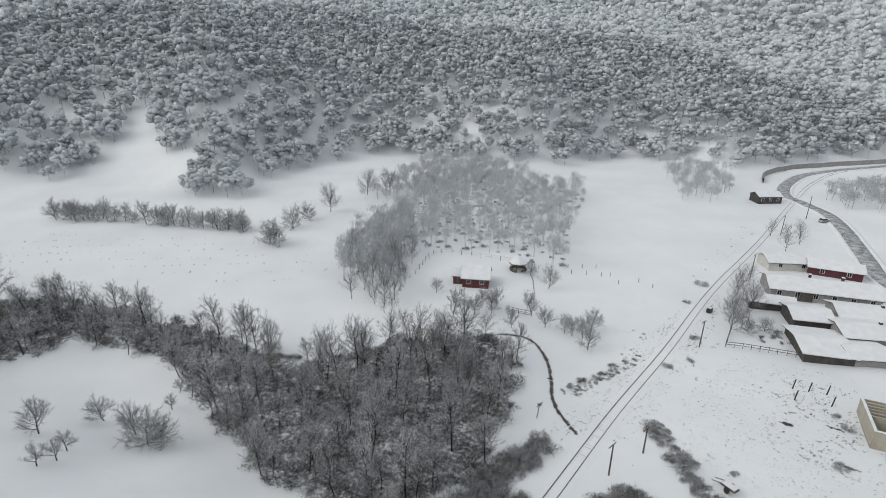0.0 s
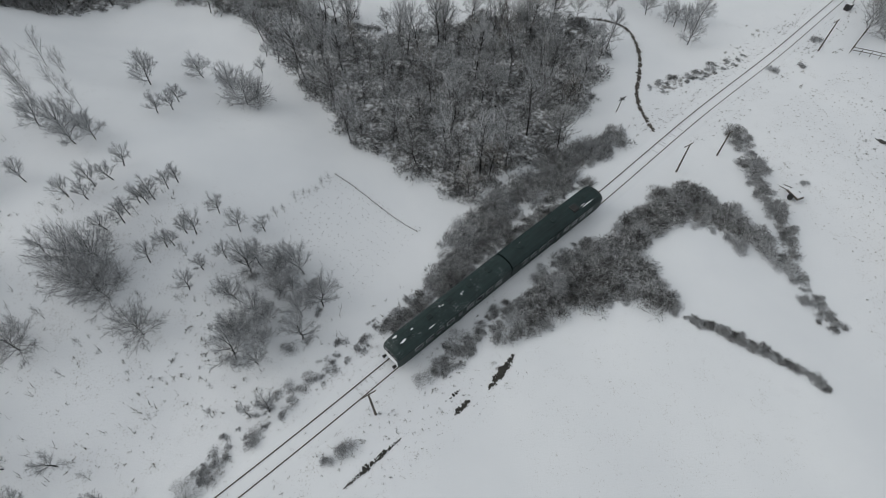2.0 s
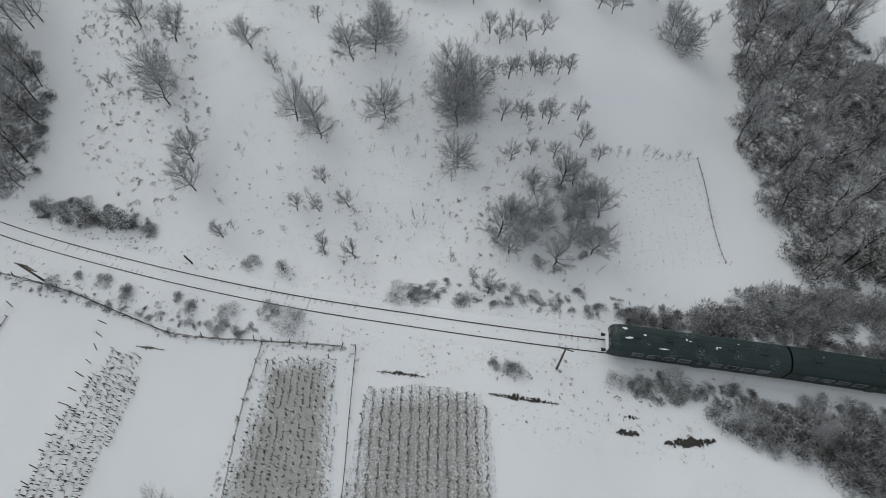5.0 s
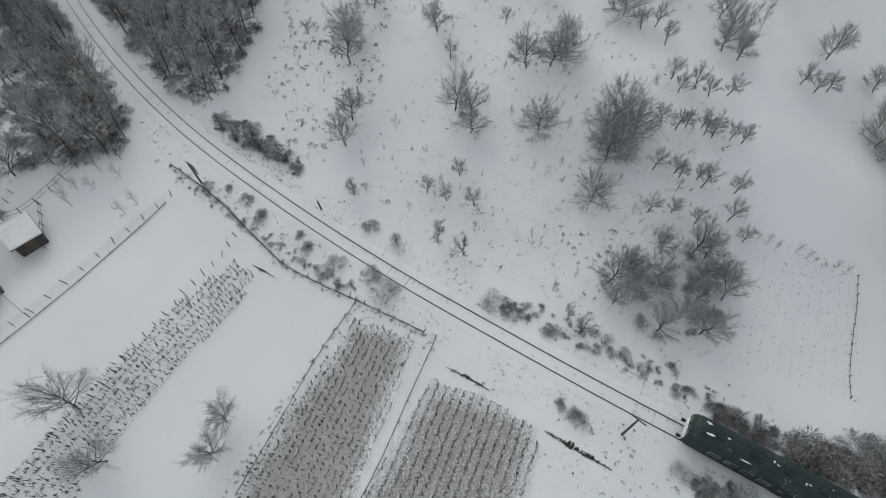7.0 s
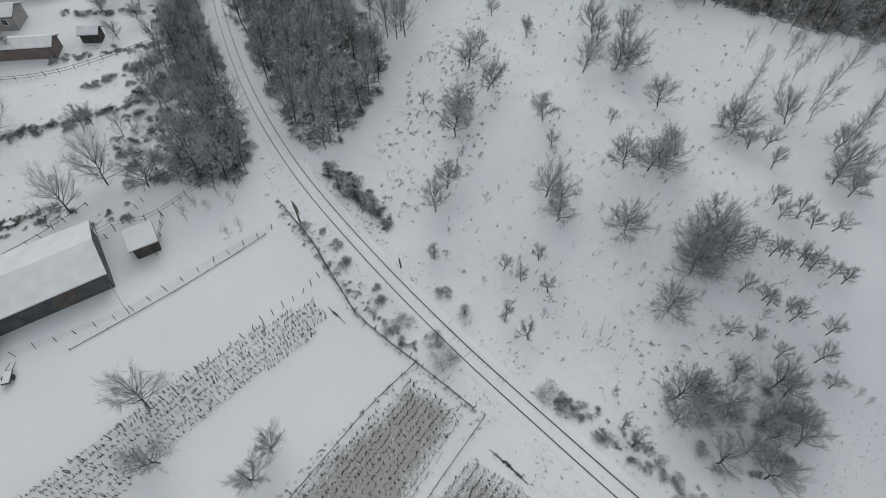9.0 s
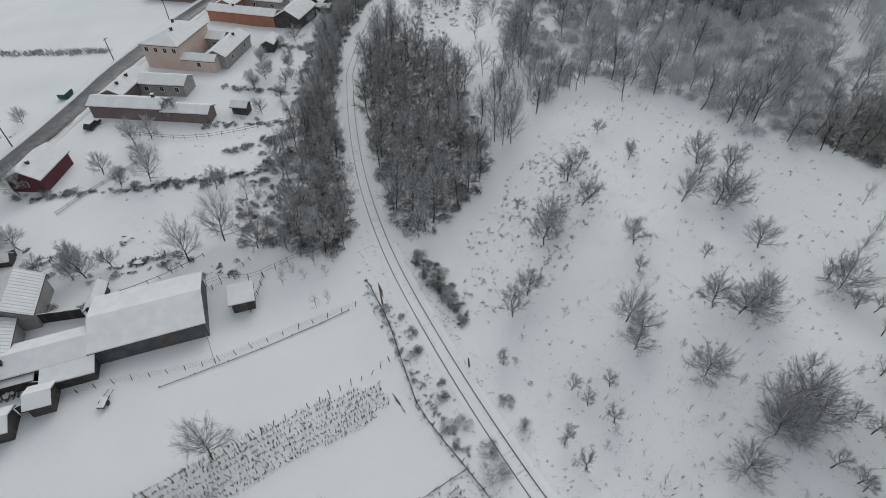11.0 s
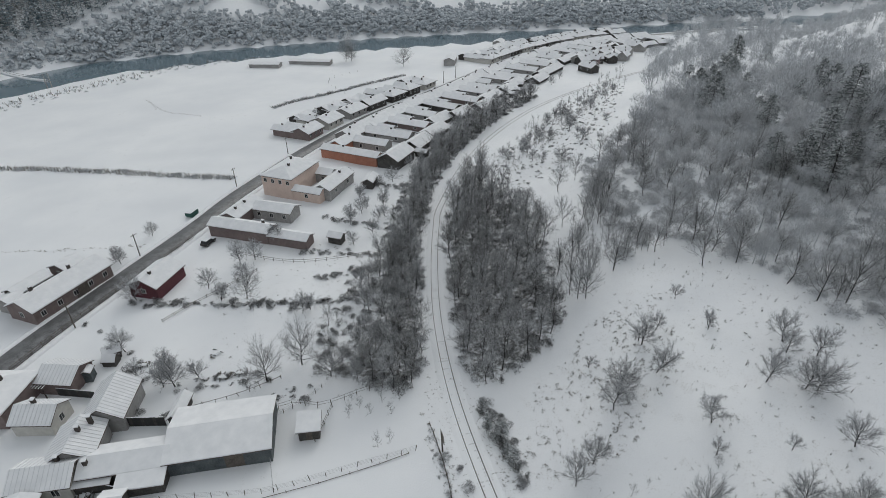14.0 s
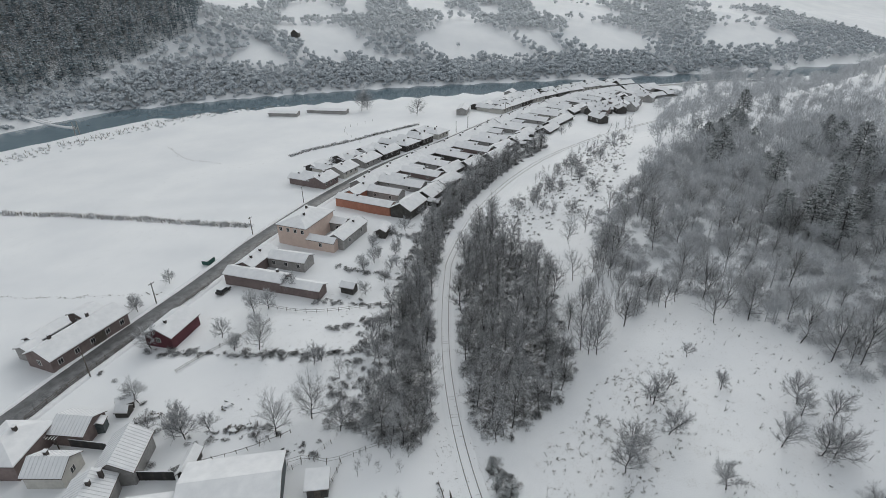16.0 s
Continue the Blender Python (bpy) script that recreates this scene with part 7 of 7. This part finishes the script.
fence([(-7.4, 132.6), (-1.5, 148.0), (10.8, 145.0), (18.7, 141.5), (30.5, 132.5)], 3.0, 1.5, "wire fence behind the cabin", (0.9, 0.5), 0.03, 10, 0.016)
fence([(14.6, 110.8), (20.1, 108.2)], 1.2, 1.3, "plank gate and fence by the cabin", (0.9, 0.5, 0.2), 0, 11, 0.05)
fence([(23.5, 130), (22.5, 120), (20.8, 110)], 2.6, 1.4, "fence of thin posts beside the cabin", (0.9,), 0.03, 12, 0.03)
fence([(-50.5, -89.0), (-60, -88.5), (-75, -86.0)], 2.5, 1.0, "low dark fence along a white field", (0.7, 0.3), 0.03, 13, 0.05)
fence([(-76.0, -96.0), (-80, -80.0), (-92.0, -66.5), (-97.0, -60.0)], 2.5, 1.2, "field fence behind the farmhouse", (0.8, 0.4), 0.03, 14, 0.04)
fence([(-38, -66.0), (-44, -61.5), (-51.5, -57.5)], 1.8, 1.0, "broken garden fence in snow", (0.7,), 0.05, 15, 0.05, 10)
fence([(-29, -100.7), (-38, -103.2), (-50, -105.9), (-57, -107.4)], 2.2, 1.3, "roadside board fence with snow on its rail", (0.95, 0.6, 0.25), 0.01, 16, 0.06)
fence([(-66.5, -109.0), (-73, -110.4), (-77.4, -111.4)], 2.0, 1.3, "roadside board fence with snow on its rail", (0.95, 0.6, 0.25), 0.01, 17, 0.06)
fence([(-24.4, 49.3), (-21.3, 47.8), (-17.6, 45.6), (-14.0, 43.5), (-11.0, 42.2)], 1.2, 0.4, "low brushwood windbreak along a dug field", (0.6,), 0.1, 20, 0.03, 14)
plant(SAPLING, [(-29.6, 38.5), (-28.9, 39.4), (-28.3, 40.3), (-27.6, 42.5), (-26.8, 43.4), (-26.3, 44.1), (-25.6, 44.9), (-25.3, 46.3), (-24.6, 47.5)], np.random.default_rng(61), 0.25, 0.42)
for k in range(10):
    x = -156 - 14.2 * k
    fence([(x, -94 + 0.25 * k), (x + 0.6, -89), (x + 1.5, -83.5)], 1.8, 1.1, "thin garden fence between snowy plots behind the farms", (0.85, 0.4), 0.04, 30 + k, 0.03)
fence([(-80, -292), (-150, -290), (-205, -284), (-262, -262)], 7.0, 1.6, "line of posts along the river meadow", (), 0, 18, 0.03)
fence([(-205, -162), (-222, -185), (-250, -185)], 6.0, 1.4, "posts of a paddock on the meadow", (), 0, 19, 0.03)

# posts standing alone in the snow
stake = tagged(new("stake"), "dark wooden stake standing alone in the snow", "post")
part("post", rod(bmesh.new(), (0, 0, -0.3), (0, 0, 2.0), 0.11, 0.1, 7), MAT_BLACK, stake)
spots = [(62.2, 80.5), (60.6, 77.3), (64.4, 79.5), (66.9, 78.5), (65.6, 75.3)]
stake.matrix_basis = pose(*spots[0], height(*spots[0]), 3, 4, 0)
for x, y in spots[1:] + [(-43.5, -11.3)]:
    copy_thing(stake, pose(x, y, height(x, y), 4, 3, 0))
for x, y in ((34.8, 137.3), (34.9, 133.5), (38.7, 137.3), (38.8, 133.0), (42.5, 137.1), (42.5, 131.8), (44.8, 131.5), (45.6, 126.8), (51.0, 127.4), (53.3, 123.8)):
    copy_thing(stake, pose(x, y, height(x, y) - 0.4, 3, -3, 0) @ Matrix.Diagonal((0.7, 0.7, 0.8, 1)))


def pole(x, y, tall, arms, yaw, label, tilt=2.0):
    root = tagged(new("utility_pole"), label, "pole")
    part("pole", rod(bmesh.new(), (0, 0, -0.4), (0, 0, tall), 0.14, 0.09, 8), MAT_WOOD, root)
    for k in range(arms):
        z = tall - 0.25 - 0.45 * k
        arm = part("crossarm", boxed(-0.85, 0.85, 0.07, 0.17, z - 0.05, z + 0.05), MAT_WOOD, root)
        for s in (-0.75, -0.35, 0.35, 0.75):
            part("insulator", rod(bmesh.new(), (s, 0.12, z + 0.05), (s, 0.12, z + 0.2), 0.045, 0.03, 6), MAT_CONC, arm)
    root.matrix_basis = pose(x, y, height(x, y), tilt, -tilt, yaw)
    return root


for x, y, tall, arms, yaw in ((-11.6, 17.8, 6.0, 1, 40), (-50.0, -26.7, 3.9, 4, 45), (23.4, 59.3, 5.5, 1, 40), (29.8, 63.8, 4.6, 1, 40), (52.0, 94.6, 6.0, 1, 40), (81.5, 130.3, 7.0, 1, 40), (111.6, 167.3, 7.0, 1, 40), (132.5, 186.8, 8.5, 1, 40),
                              (-95.5, -62.8, 5.5, 3, 60)):
    pole(x, y, tall, arms, yaw, "weathered wooden telegraph pole beside the railway")
for x, y, tall in ((-41.5, -102.8, 5.8), (-64.5, -115.3, 6.0), (-103.5, -125.0, 6.0), (-131.0, -129.8, 6.0), (-243, -129.5, 6.0), (-256, -129.5, 6.0), (-300, -127, 6), (-330, -122.5, 6)):
    pole(x, y, tall, 1, 10, "dark wooden electricity pole by the road", 1.0)
sign = tagged(new("crossing_sign"), "railway crossing marker on a leaning post", "sign")
part("post", rod(bmesh.new(), (0, 0, -0.3), (0, 0, 3.0), 0.07, 0.06, 6), MAT_WOOD, sign)
for s in (-1, 1):
    part("blade", rod(bmesh.new(), (-0.55, 0, 2.7 - s * 0.35), (0.55, 0, 2.7 + s * 0.35), 0.09, 0.09, 4), MAT_BLACK, sign)
sign.matrix_basis = pose(15.4, 71.9, height(15.4, 71.9), 5, 4, 30)

# trackside cabinet
cab = tagged(new("relay_cabinet"), "low black relay cabinet with snow beside the rails", "cabinet")
part("body", boxed(-0.7, 0.7, -0.45, 0.45, -0.2, 1.1, bevel=0.04), MAT_BLACK, cab)
part("lid_snow", boxed(-0.5, 0.5, -0.4, 0.4, 1.102, 1.16, bevel=0.03), MAT_SNOW, cab, "thin snow on the lid")
part("arm", rod(bmesh.new(), (0.6, 0, 0.8), (1.5, 0.2, 1.4), 0.09, 0.06, 6), MAT_BLACK, cab)
cab.matrix_basis = pose(61.3, 110.2, height(61.3, 110.2), 0, 0, 40)


def car(x, y, yaw, label, paint, name="car", category="car"):
    root = tagged(new(name), label, category)
    body = [(-1.9, 0.35), (1.95, 0.35), (2.0, 0.7), (1.1, 0.9), (-1.8, 0.92), (-1.95, 0.7)]
    cabin = [(0.95, 0.9), (0.45, 1.4), (-1.35, 1.42), (-1.7, 0.9)]
    part("body", prism(bmesh.new(), body, -0.8, 0.8), paint, root)
    cb = part("cabin", prism(bmesh.new(), cabin, -0.7, 0.7), MAT_GLASS, root, "dark side windows")
    part("roof_snow", boxed(-1.35, 0.5, -0.72, 0.72, 1.42, 1.56, bevel=0.05), MAT_SNOW, root, "snow on the roof")
    part("bonnet_snow", boxed(1.1, 1.85, -0.7, 0.7, 0.86, 0.95, bevel=0.03), MAT_SNOW, root, "snow on the bonnet")
    for wx in (-1.2, 1.25):
        for wy in (-0.74, 0.74):
            wheel = part("wheel", rod(bmesh.new(), (wx, wy - 0.1, 0.32), (wx, wy + 0.1, 0.32), 0.32, 0.32, 14), MAT_BLACK, root)
            part("rim", rod(bmesh.new(), (wx, wy - 0.11, 0.32), (wx, wy + 0.11, 0.32), 0.18, 0.18, 10), MAT_CONC, wheel)
    for wy in (-0.55, 0.55):
        part("headlight", boxed(1.93, 2.01, wy - 0.15, wy + 0.15, 0.55, 0.68), MAT_WHITE, root)
    root.matrix_basis = pose(x, y, height(x, y) + 0.05, 0, 0, yaw)


car(136.5, 183.0, 20, "dark car parked in the snow by the road", WALL["grey"])
car(-76.0, -105.5, 190, "snowed-in dark car beside a farmhouse", MAT_BLACK)

# a handcart left in the yard
cart = tagged(new("handcart"), "small wooden handcart standing in the snow", "cart")
part("tray", boxed(-0.9, 0.9, -0.45, 0.45, 0.45, 0.62, bevel=0.02), MAT_WOOD, cart)
part("snow", boxed(-0.8, 0.8, -0.4, 0.4, 0.622, 0.72, bevel=0.03), MAT_SNOW, cart, "snow lying in the tray")
for y in (-0.52, 0.52):
    part("wheel", rod(bmesh.new(), (0, y - 0.04, 0.34), (0, y + 0.04, 0.34), 0.34, 0.34, 14), MAT_BLACK, cart)
    part("shaft", rod(bmesh.new(), (0.9, y * 0.7, 0.55), (2.0, y * 0.6, 0.25), 0.04, 0.035, 6), MAT_WOOD, cart)
cart.matrix_basis = pose(-23.5, -53.5, height(-23.5, -53.5), 0, 0, 200)

other = copy_thing(cart, pose(38.9, 56.6, height(38.9, 56.6), 0, 0, 120) @ Matrix.Diagonal((1.15, 1.25, 1.6, 1)))
other["label"] = "dark farm cart under snow beside a lane"

# green skip by the road
skip = tagged(new("skip"), "dark green rubbish skip with snow at the roadside", "skip")
bm = prism(bmesh.new(), [(-1.6, 0.5), (-1.2, 0.0), (1.2, 0.0), (1.6, 0.5), (1.6, 1.3), (-1.6, 1.3)], -0.9, 0.9)
part("body", bm, MAT_GREEN, skip)
part("snow", boxed(-1.5, 1.5, -0.8, 0.8, 1.302, 1.42, bevel=0.04), MAT_SNOW, skip, "snow heaped on top")
skip.matrix_basis = pose(-84.8, -121.8, height(-84.8, -121.8), 0, 0, 15)

# things in the farm yards
def woodpile(x, y, yaw, n, label, lean=20):
    """Logs and branches thrown on a heap, with snow on top."""
    g = np.random.default_rng(int(abs(x * 10)))
    root = tagged(new("woodpile"), label, "woodpile")
    for k in range(n):
        a, l = radians(g.normal(0, lean)), g.uniform(0.7, 1.4)
        c = Vector((g.normal(0, 0.35), g.uniform(-1.3, 1.3), 0.08 + 0.5 * g.random() * (1 - k / n)))
        d = Vector((math.cos(a), math.sin(a), g.normal(0, 0.12))) * l / 2
        part("log", rod(bmesh.new(), c - d, c + d, 0.1, 0.075, 7), MAT_BARK if k % 3 else MAT_WOOD, root)
    part("snow", snow_patch(n, 0.1, 0.1, 0.45, 0.8, lambda u, w: 0.42, 0.09), MAT_SNOW, root, "snow lying on the logs")
    root.matrix_basis = pose(x, y, height(x, y), 0, 0, yaw)


for x, y, yaw, n in ((-38.7, -83.2, 30, 14), (-40.6, -82.0, 45, 16), (-45.5, -67.3, 20, 12), (-47.5, -65.4, 35, 10), (-20.6, -66.4, 37, 14), (-49.0, -73.0, 80, 5)):
    woodpile(x, y, yaw, n, "heap of dark firewood and branches half under snow")


def board_wall(p, q, tall, label):
    """A plain wall of dark upright boards with a ridge of snow."""
    p, q = Vector((*p, 0)), Vector((*q, 0))
    l = (q - p).length
    root = tagged(new("board_wall"), label, "wall")
    n = max(3, int(l / 0.45))
    g = np.random.default_rng(n)
    for k in range(n):
        part("board", boxed(-0.03, 0.03, l * k / n + 0.006, l * (k + 1) / n - 0.006, -0.3, tall * g.uniform(0.96, 1.03)), MAT_BLACK if k % 4 else WALL["wood"], root)
    part("snow_cap", boxed(-0.07, 0.07, 0, l, tall * 1.03 + 0.002, tall * 1.03 + 0.08, bevel=0.03), MAT_SNOW, root, "ridge of snow")
    root.matrix_basis = pose(p.x, p.y, height(p.x, p.y), 0, 0, math.degrees(math.atan2(q.y - p.y, q.x - p.x)) - 90)


for p, q, tall in (((-29.4, -74.5), (-33.9, -66.6), 1.9), ((-29.9, -88.4), (-32.4, -82.1), 1.6), ((-21.2, -67.9), (-23.4, -61.6), 1.6), ((-19.2, -62.9), (-21.8, -60.8), 1.3), ((-13.5, -66.8), (-18.2, -62.9), 1.2)):
    board_wall(p, q, tall, "black tarred board wall round a farm yard")

pergola = tagged(new("pergola"), "bare wooden pergola with snow on its slats", "pergola")
for x in (-1.6, 1.6):
    for y in (-1.6, 1.6):
        part("post", boxed(x - 0.07, x + 0.07, y - 0.07, y + 0.07, -0.3, 2.2), MAT_WOOD, pergola)
    part("beam", boxed(x - 0.06, x + 0.06, -2.0, 2.0, 2.202, 2.32), MAT_WOOD, pergola)
for k in range(8):
    y = -1.8 + 0.51 * k
    slat = part("slat", boxed(-2.0, 2.0, y - 0.05, y + 0.05, 2.322, 2.4), MAT_WOOD, pergola)
    part("snow", boxed(-1.95, 1.95, y - 0.05, y + 0.05, 2.402, 2.47, bevel=0.02), MAT_SNOW, slat, "strip of snow on the slat")
pergola.matrix_basis = pose(-29.4, -91.6, height(-29.4, -91.6), 0, 0, 24)

simple("small teal-painted privy with a snowy roof", -34.6, -87.2, 40, 1.8, 1.6, 1.9, "barn", 0.4, windows=(), name="privy", category="shed", over=0.15, snow=0.12, doors=((0, 0, 0.7, 1.6),))
simple("tiny gabled dog hut with a dark opening", -38.7, -87.2, 120, 2.2, 1.9, 1.1, "wood", 0.9, windows=(), name="hut", category="hut", over=0.15, snow=0.12, doors=((3, 0, 0.9, 0.95),))
simple("mono-pitch store roofed with snow between farm buildings", -22.4, -66.4, 128, 4.6, 2.2, 1.8, "wood", 0.4, roof="mono", windows=(), name="lean_to", category="shed", snow=0.12)

blue = tagged(new("courtyard_roof"), "blue sheet-metal roof over a courtyard", "roof")
part("sheet", prism(bmesh.new(), [(-2.2, 2.5), (2.2, 2.2), (2.2, 2.26), (-2.2, 2.56)], -4.0, 4.0), MAT_BLUEROOF, blue)
for x in (-2.0, 2.0):
    for y in (-3.8, 0, 3.8):
        part("post", boxed(x - 0.06, x + 0.06, y - 0.06, y + 0.06, -0.3, 2.24), MAT_WOOD, blue)
part("snow", snow_patch(3, -0.6, 1.6, 1.1, 1.6, lambda u, w: 2.41 - 0.068 * u, 0.05), MAT_SNOW, blue, "snow left on the sheet")
blue.matrix_basis = pose(-44.5, -120.6, height(-44.5, -120.6), 0, 0, -170.3 - 90)

tractor = tagged(new("tractor"), "old dark tractor snowed in beside a shed", "tractor")
part("bonnet", boxed(0.2, 1.7, -0.32, 0.32, 0.7, 1.25, bevel=0.08), MAT_BLACK, tractor)
part("cabin", boxed(-0.95, 0.2, -0.6, 0.6, 0.8, 2.1, bevel=0.06), MAT_GLASS, tractor, "dark glazed cabin")
part("roof_snow", boxed(-1.0, 0.25, -0.65, 0.65, 2.102, 2.22, bevel=0.05), MAT_SNOW, tractor, "snow on the cabin roof")
for x, r in ((-0.7, 0.65), (1.3, 0.4)):
    for y in (-0.75, 0.75):
        tyre = part("wheel", rod(bmesh.new(), (x, y - 0.15, r), (x, y + 0.15, r), r, r, 16), MAT_BLACK, tractor)
        part("rim", rod(bmesh.new(), (x, y - 0.16, r), (x, y + 0.16, r), r * 0.5, r * 0.5, 10), MAT_CONC, tyre)
tractor.matrix_basis = pose(-15.9, -73.9, height(-15.9, -73.9), 0, 0, 60)

plant(SAPLING, [(-50.9, -42.3), (-50.8, -40.1), (-53.6, -39.8), (-55.5, -37.6), (-52.4, -37.2), (-48.4, -42.6), (-46.2, -35.6), (-47.6, -34.4), (-51.6, -44.4)], np.random.default_rng(63), 0.4, 0.75, group="young garden trees")
fence([(-43.1, -53.1), (-47.0, -51.6), (-50.0, -50.8), (-52.8, -50.6)], 1.5, 1.2, "garden fence with snow-hung wire behind the barn", (0.9, 0.6, 0.3), 0.03, 24, 0.02, 5, MAT_WIRE)
fence([(-42.6, -44.6), (-46.5, -45.6), (-50.0, -46.7)], 1.7, 1.1, "dark post fence beside a small shed", (0.85, 0.4), 0.03, 25, 0.025, 6)

# hanging footbridge
foot = tagged(new("footbridge"), "slender snowy suspension footbridge over the river", "bridge")
u = np.linspace(0, 1, 17)
part("deck", cable(np.column_stack([0 * u, -52 * u, 3.2 - 5.0 * u * (1 - u)]), 0.75), MAT_SNOW, foot, "snow-covered deck")
for x in (-1.1, 1.1):
    part("tower", rod(bmesh.new(), (x, 0, -2.5), (x, 0, 6.5), 0.25, 0.2, 6), MAT_CONC, foot)
    part("cable", cable(np.column_stack([x + 0 * u, -52 * u, 6.4 - 12.0 * u * (1 - u)]), 0.06), MAT_BLACK, foot)
foot.matrix_basis = pose(-150, -304.5, height(-150, -304.5))


# ---- mud, puddles and the worn path ----
def mud(points, width, seed, name="puddle", label="dark wet mud where the snow has melted", category="puddle", mat=None, up=0.035):
    """Ragged dark fragments that run together along a line on the ground."""
    g = np.random.default_rng(seed)
    line = smooth_line(points, 0.16) if len(points) > 2 else np.linspace(points[0], points[1], max(8, int(np.hypot(*np.subtract(points[1], points[0])) / 0.16)))
    k = len(line)
    e = np.sin(np.linspace(0.08, np.pi - 0.08, k)) ** 0.6 if category == "puddle" else np.ones(k)
    swell = 0.55 + 0.5 * np.abs(np.sin(np.arange(k) * 0.23 + seed)) + g.normal(0, 0.15, k)
    v, f, n = [], [], 0
    for i in range(k):
        for q in range(3):
            r = max(0.06, width * e[i] * swell[i] * g.uniform(0.25, 0.75))
            c = line[i] + g.normal(0, width * 0.32 * e[i], 2)
            a = np.sort(g.random(7)) * 2 * np.pi
            rr = r * g.uniform(0.55, 1.3, 7)
            xy = np.vstack([c, np.stack([c[0] + np.cos(a) * rr, c[1] + np.sin(a) * rr], 1)])
            v.append(xy)
            f += [(n, n + 1 + b, n + 1 + (b + 1) % 7) for b in range(7)]
            n += 8
    v = np.vstack(v)
    v = np.column_stack([v, ground(v[:, 0], v[:, 1]) + up + 0.0004 * (np.arange(n) // 8) % 0.02])
    return tagged(new(name, mesh_of(name, v, np.array(f), mat or MAT_MUD)), label, category, kind="structure" if name == "footpath" else "")


mud([(-0.2, 22.4), (1.2, 24.9), (2.2, 26.8)], 0.55, 1)
mud([(-3.4, 19.0), (-2.1, 20.8)], 0.5, 2)
mud([(-4.2, 20.7), (-3.3, 21.8)], 0.25, 3)
mud([(-13.0, 10.3), (-10.6, 13.2), (-8.5, 15.8)], 0.32, 4)
mud([(-20.9, 1.5), (-19.4, 3.6), (-17.8, 5.5)], 0.25, 5)
mud([(-36.5, -19.5), (-34.5, -17.0)], 0.2, 6)
for k, (x, y) in enumerate(((58.0, 61.5), (61.5, 70.5), (48.8, 33.4), (49.8, 31.0), (44.5, 34.5), (54.5, 71.5))):
    mud([(x, y), (x + 1.6, y - 1.2)], 0.45, 20 + k, label="bare dark earth and branches showing through snow")
mud([(11.6, 99.5), (13.9, 99.3), (16.8, 98.2), (18.8, 96.1), (19.7, 92.8), (20.3, 88.3), (19.6, 81.4), (18.9, 75.9), (19.8, 71.1), (21.0, 67.6)], 0.42, 9, "footpath", "muddy worn footpath through the snow to the railway", "path", MAT_DIRT)

# dark wall above the eastern road
v, f = ribbon(smooth_line([(150, 246), (160, 262), (181, 277.5), (209, 288), (247, 298), (300, 312)], 2.0), [(-0.3, -0.5), (-0.3, 2.4), (0.3, 2.4), (0.3, -0.5)])
tagged(new("retaining_wall", mesh_of("retaining_wall", v, f, MAT_CONC)), "long dark retaining wall above the road bend", "wall", kind="structure")
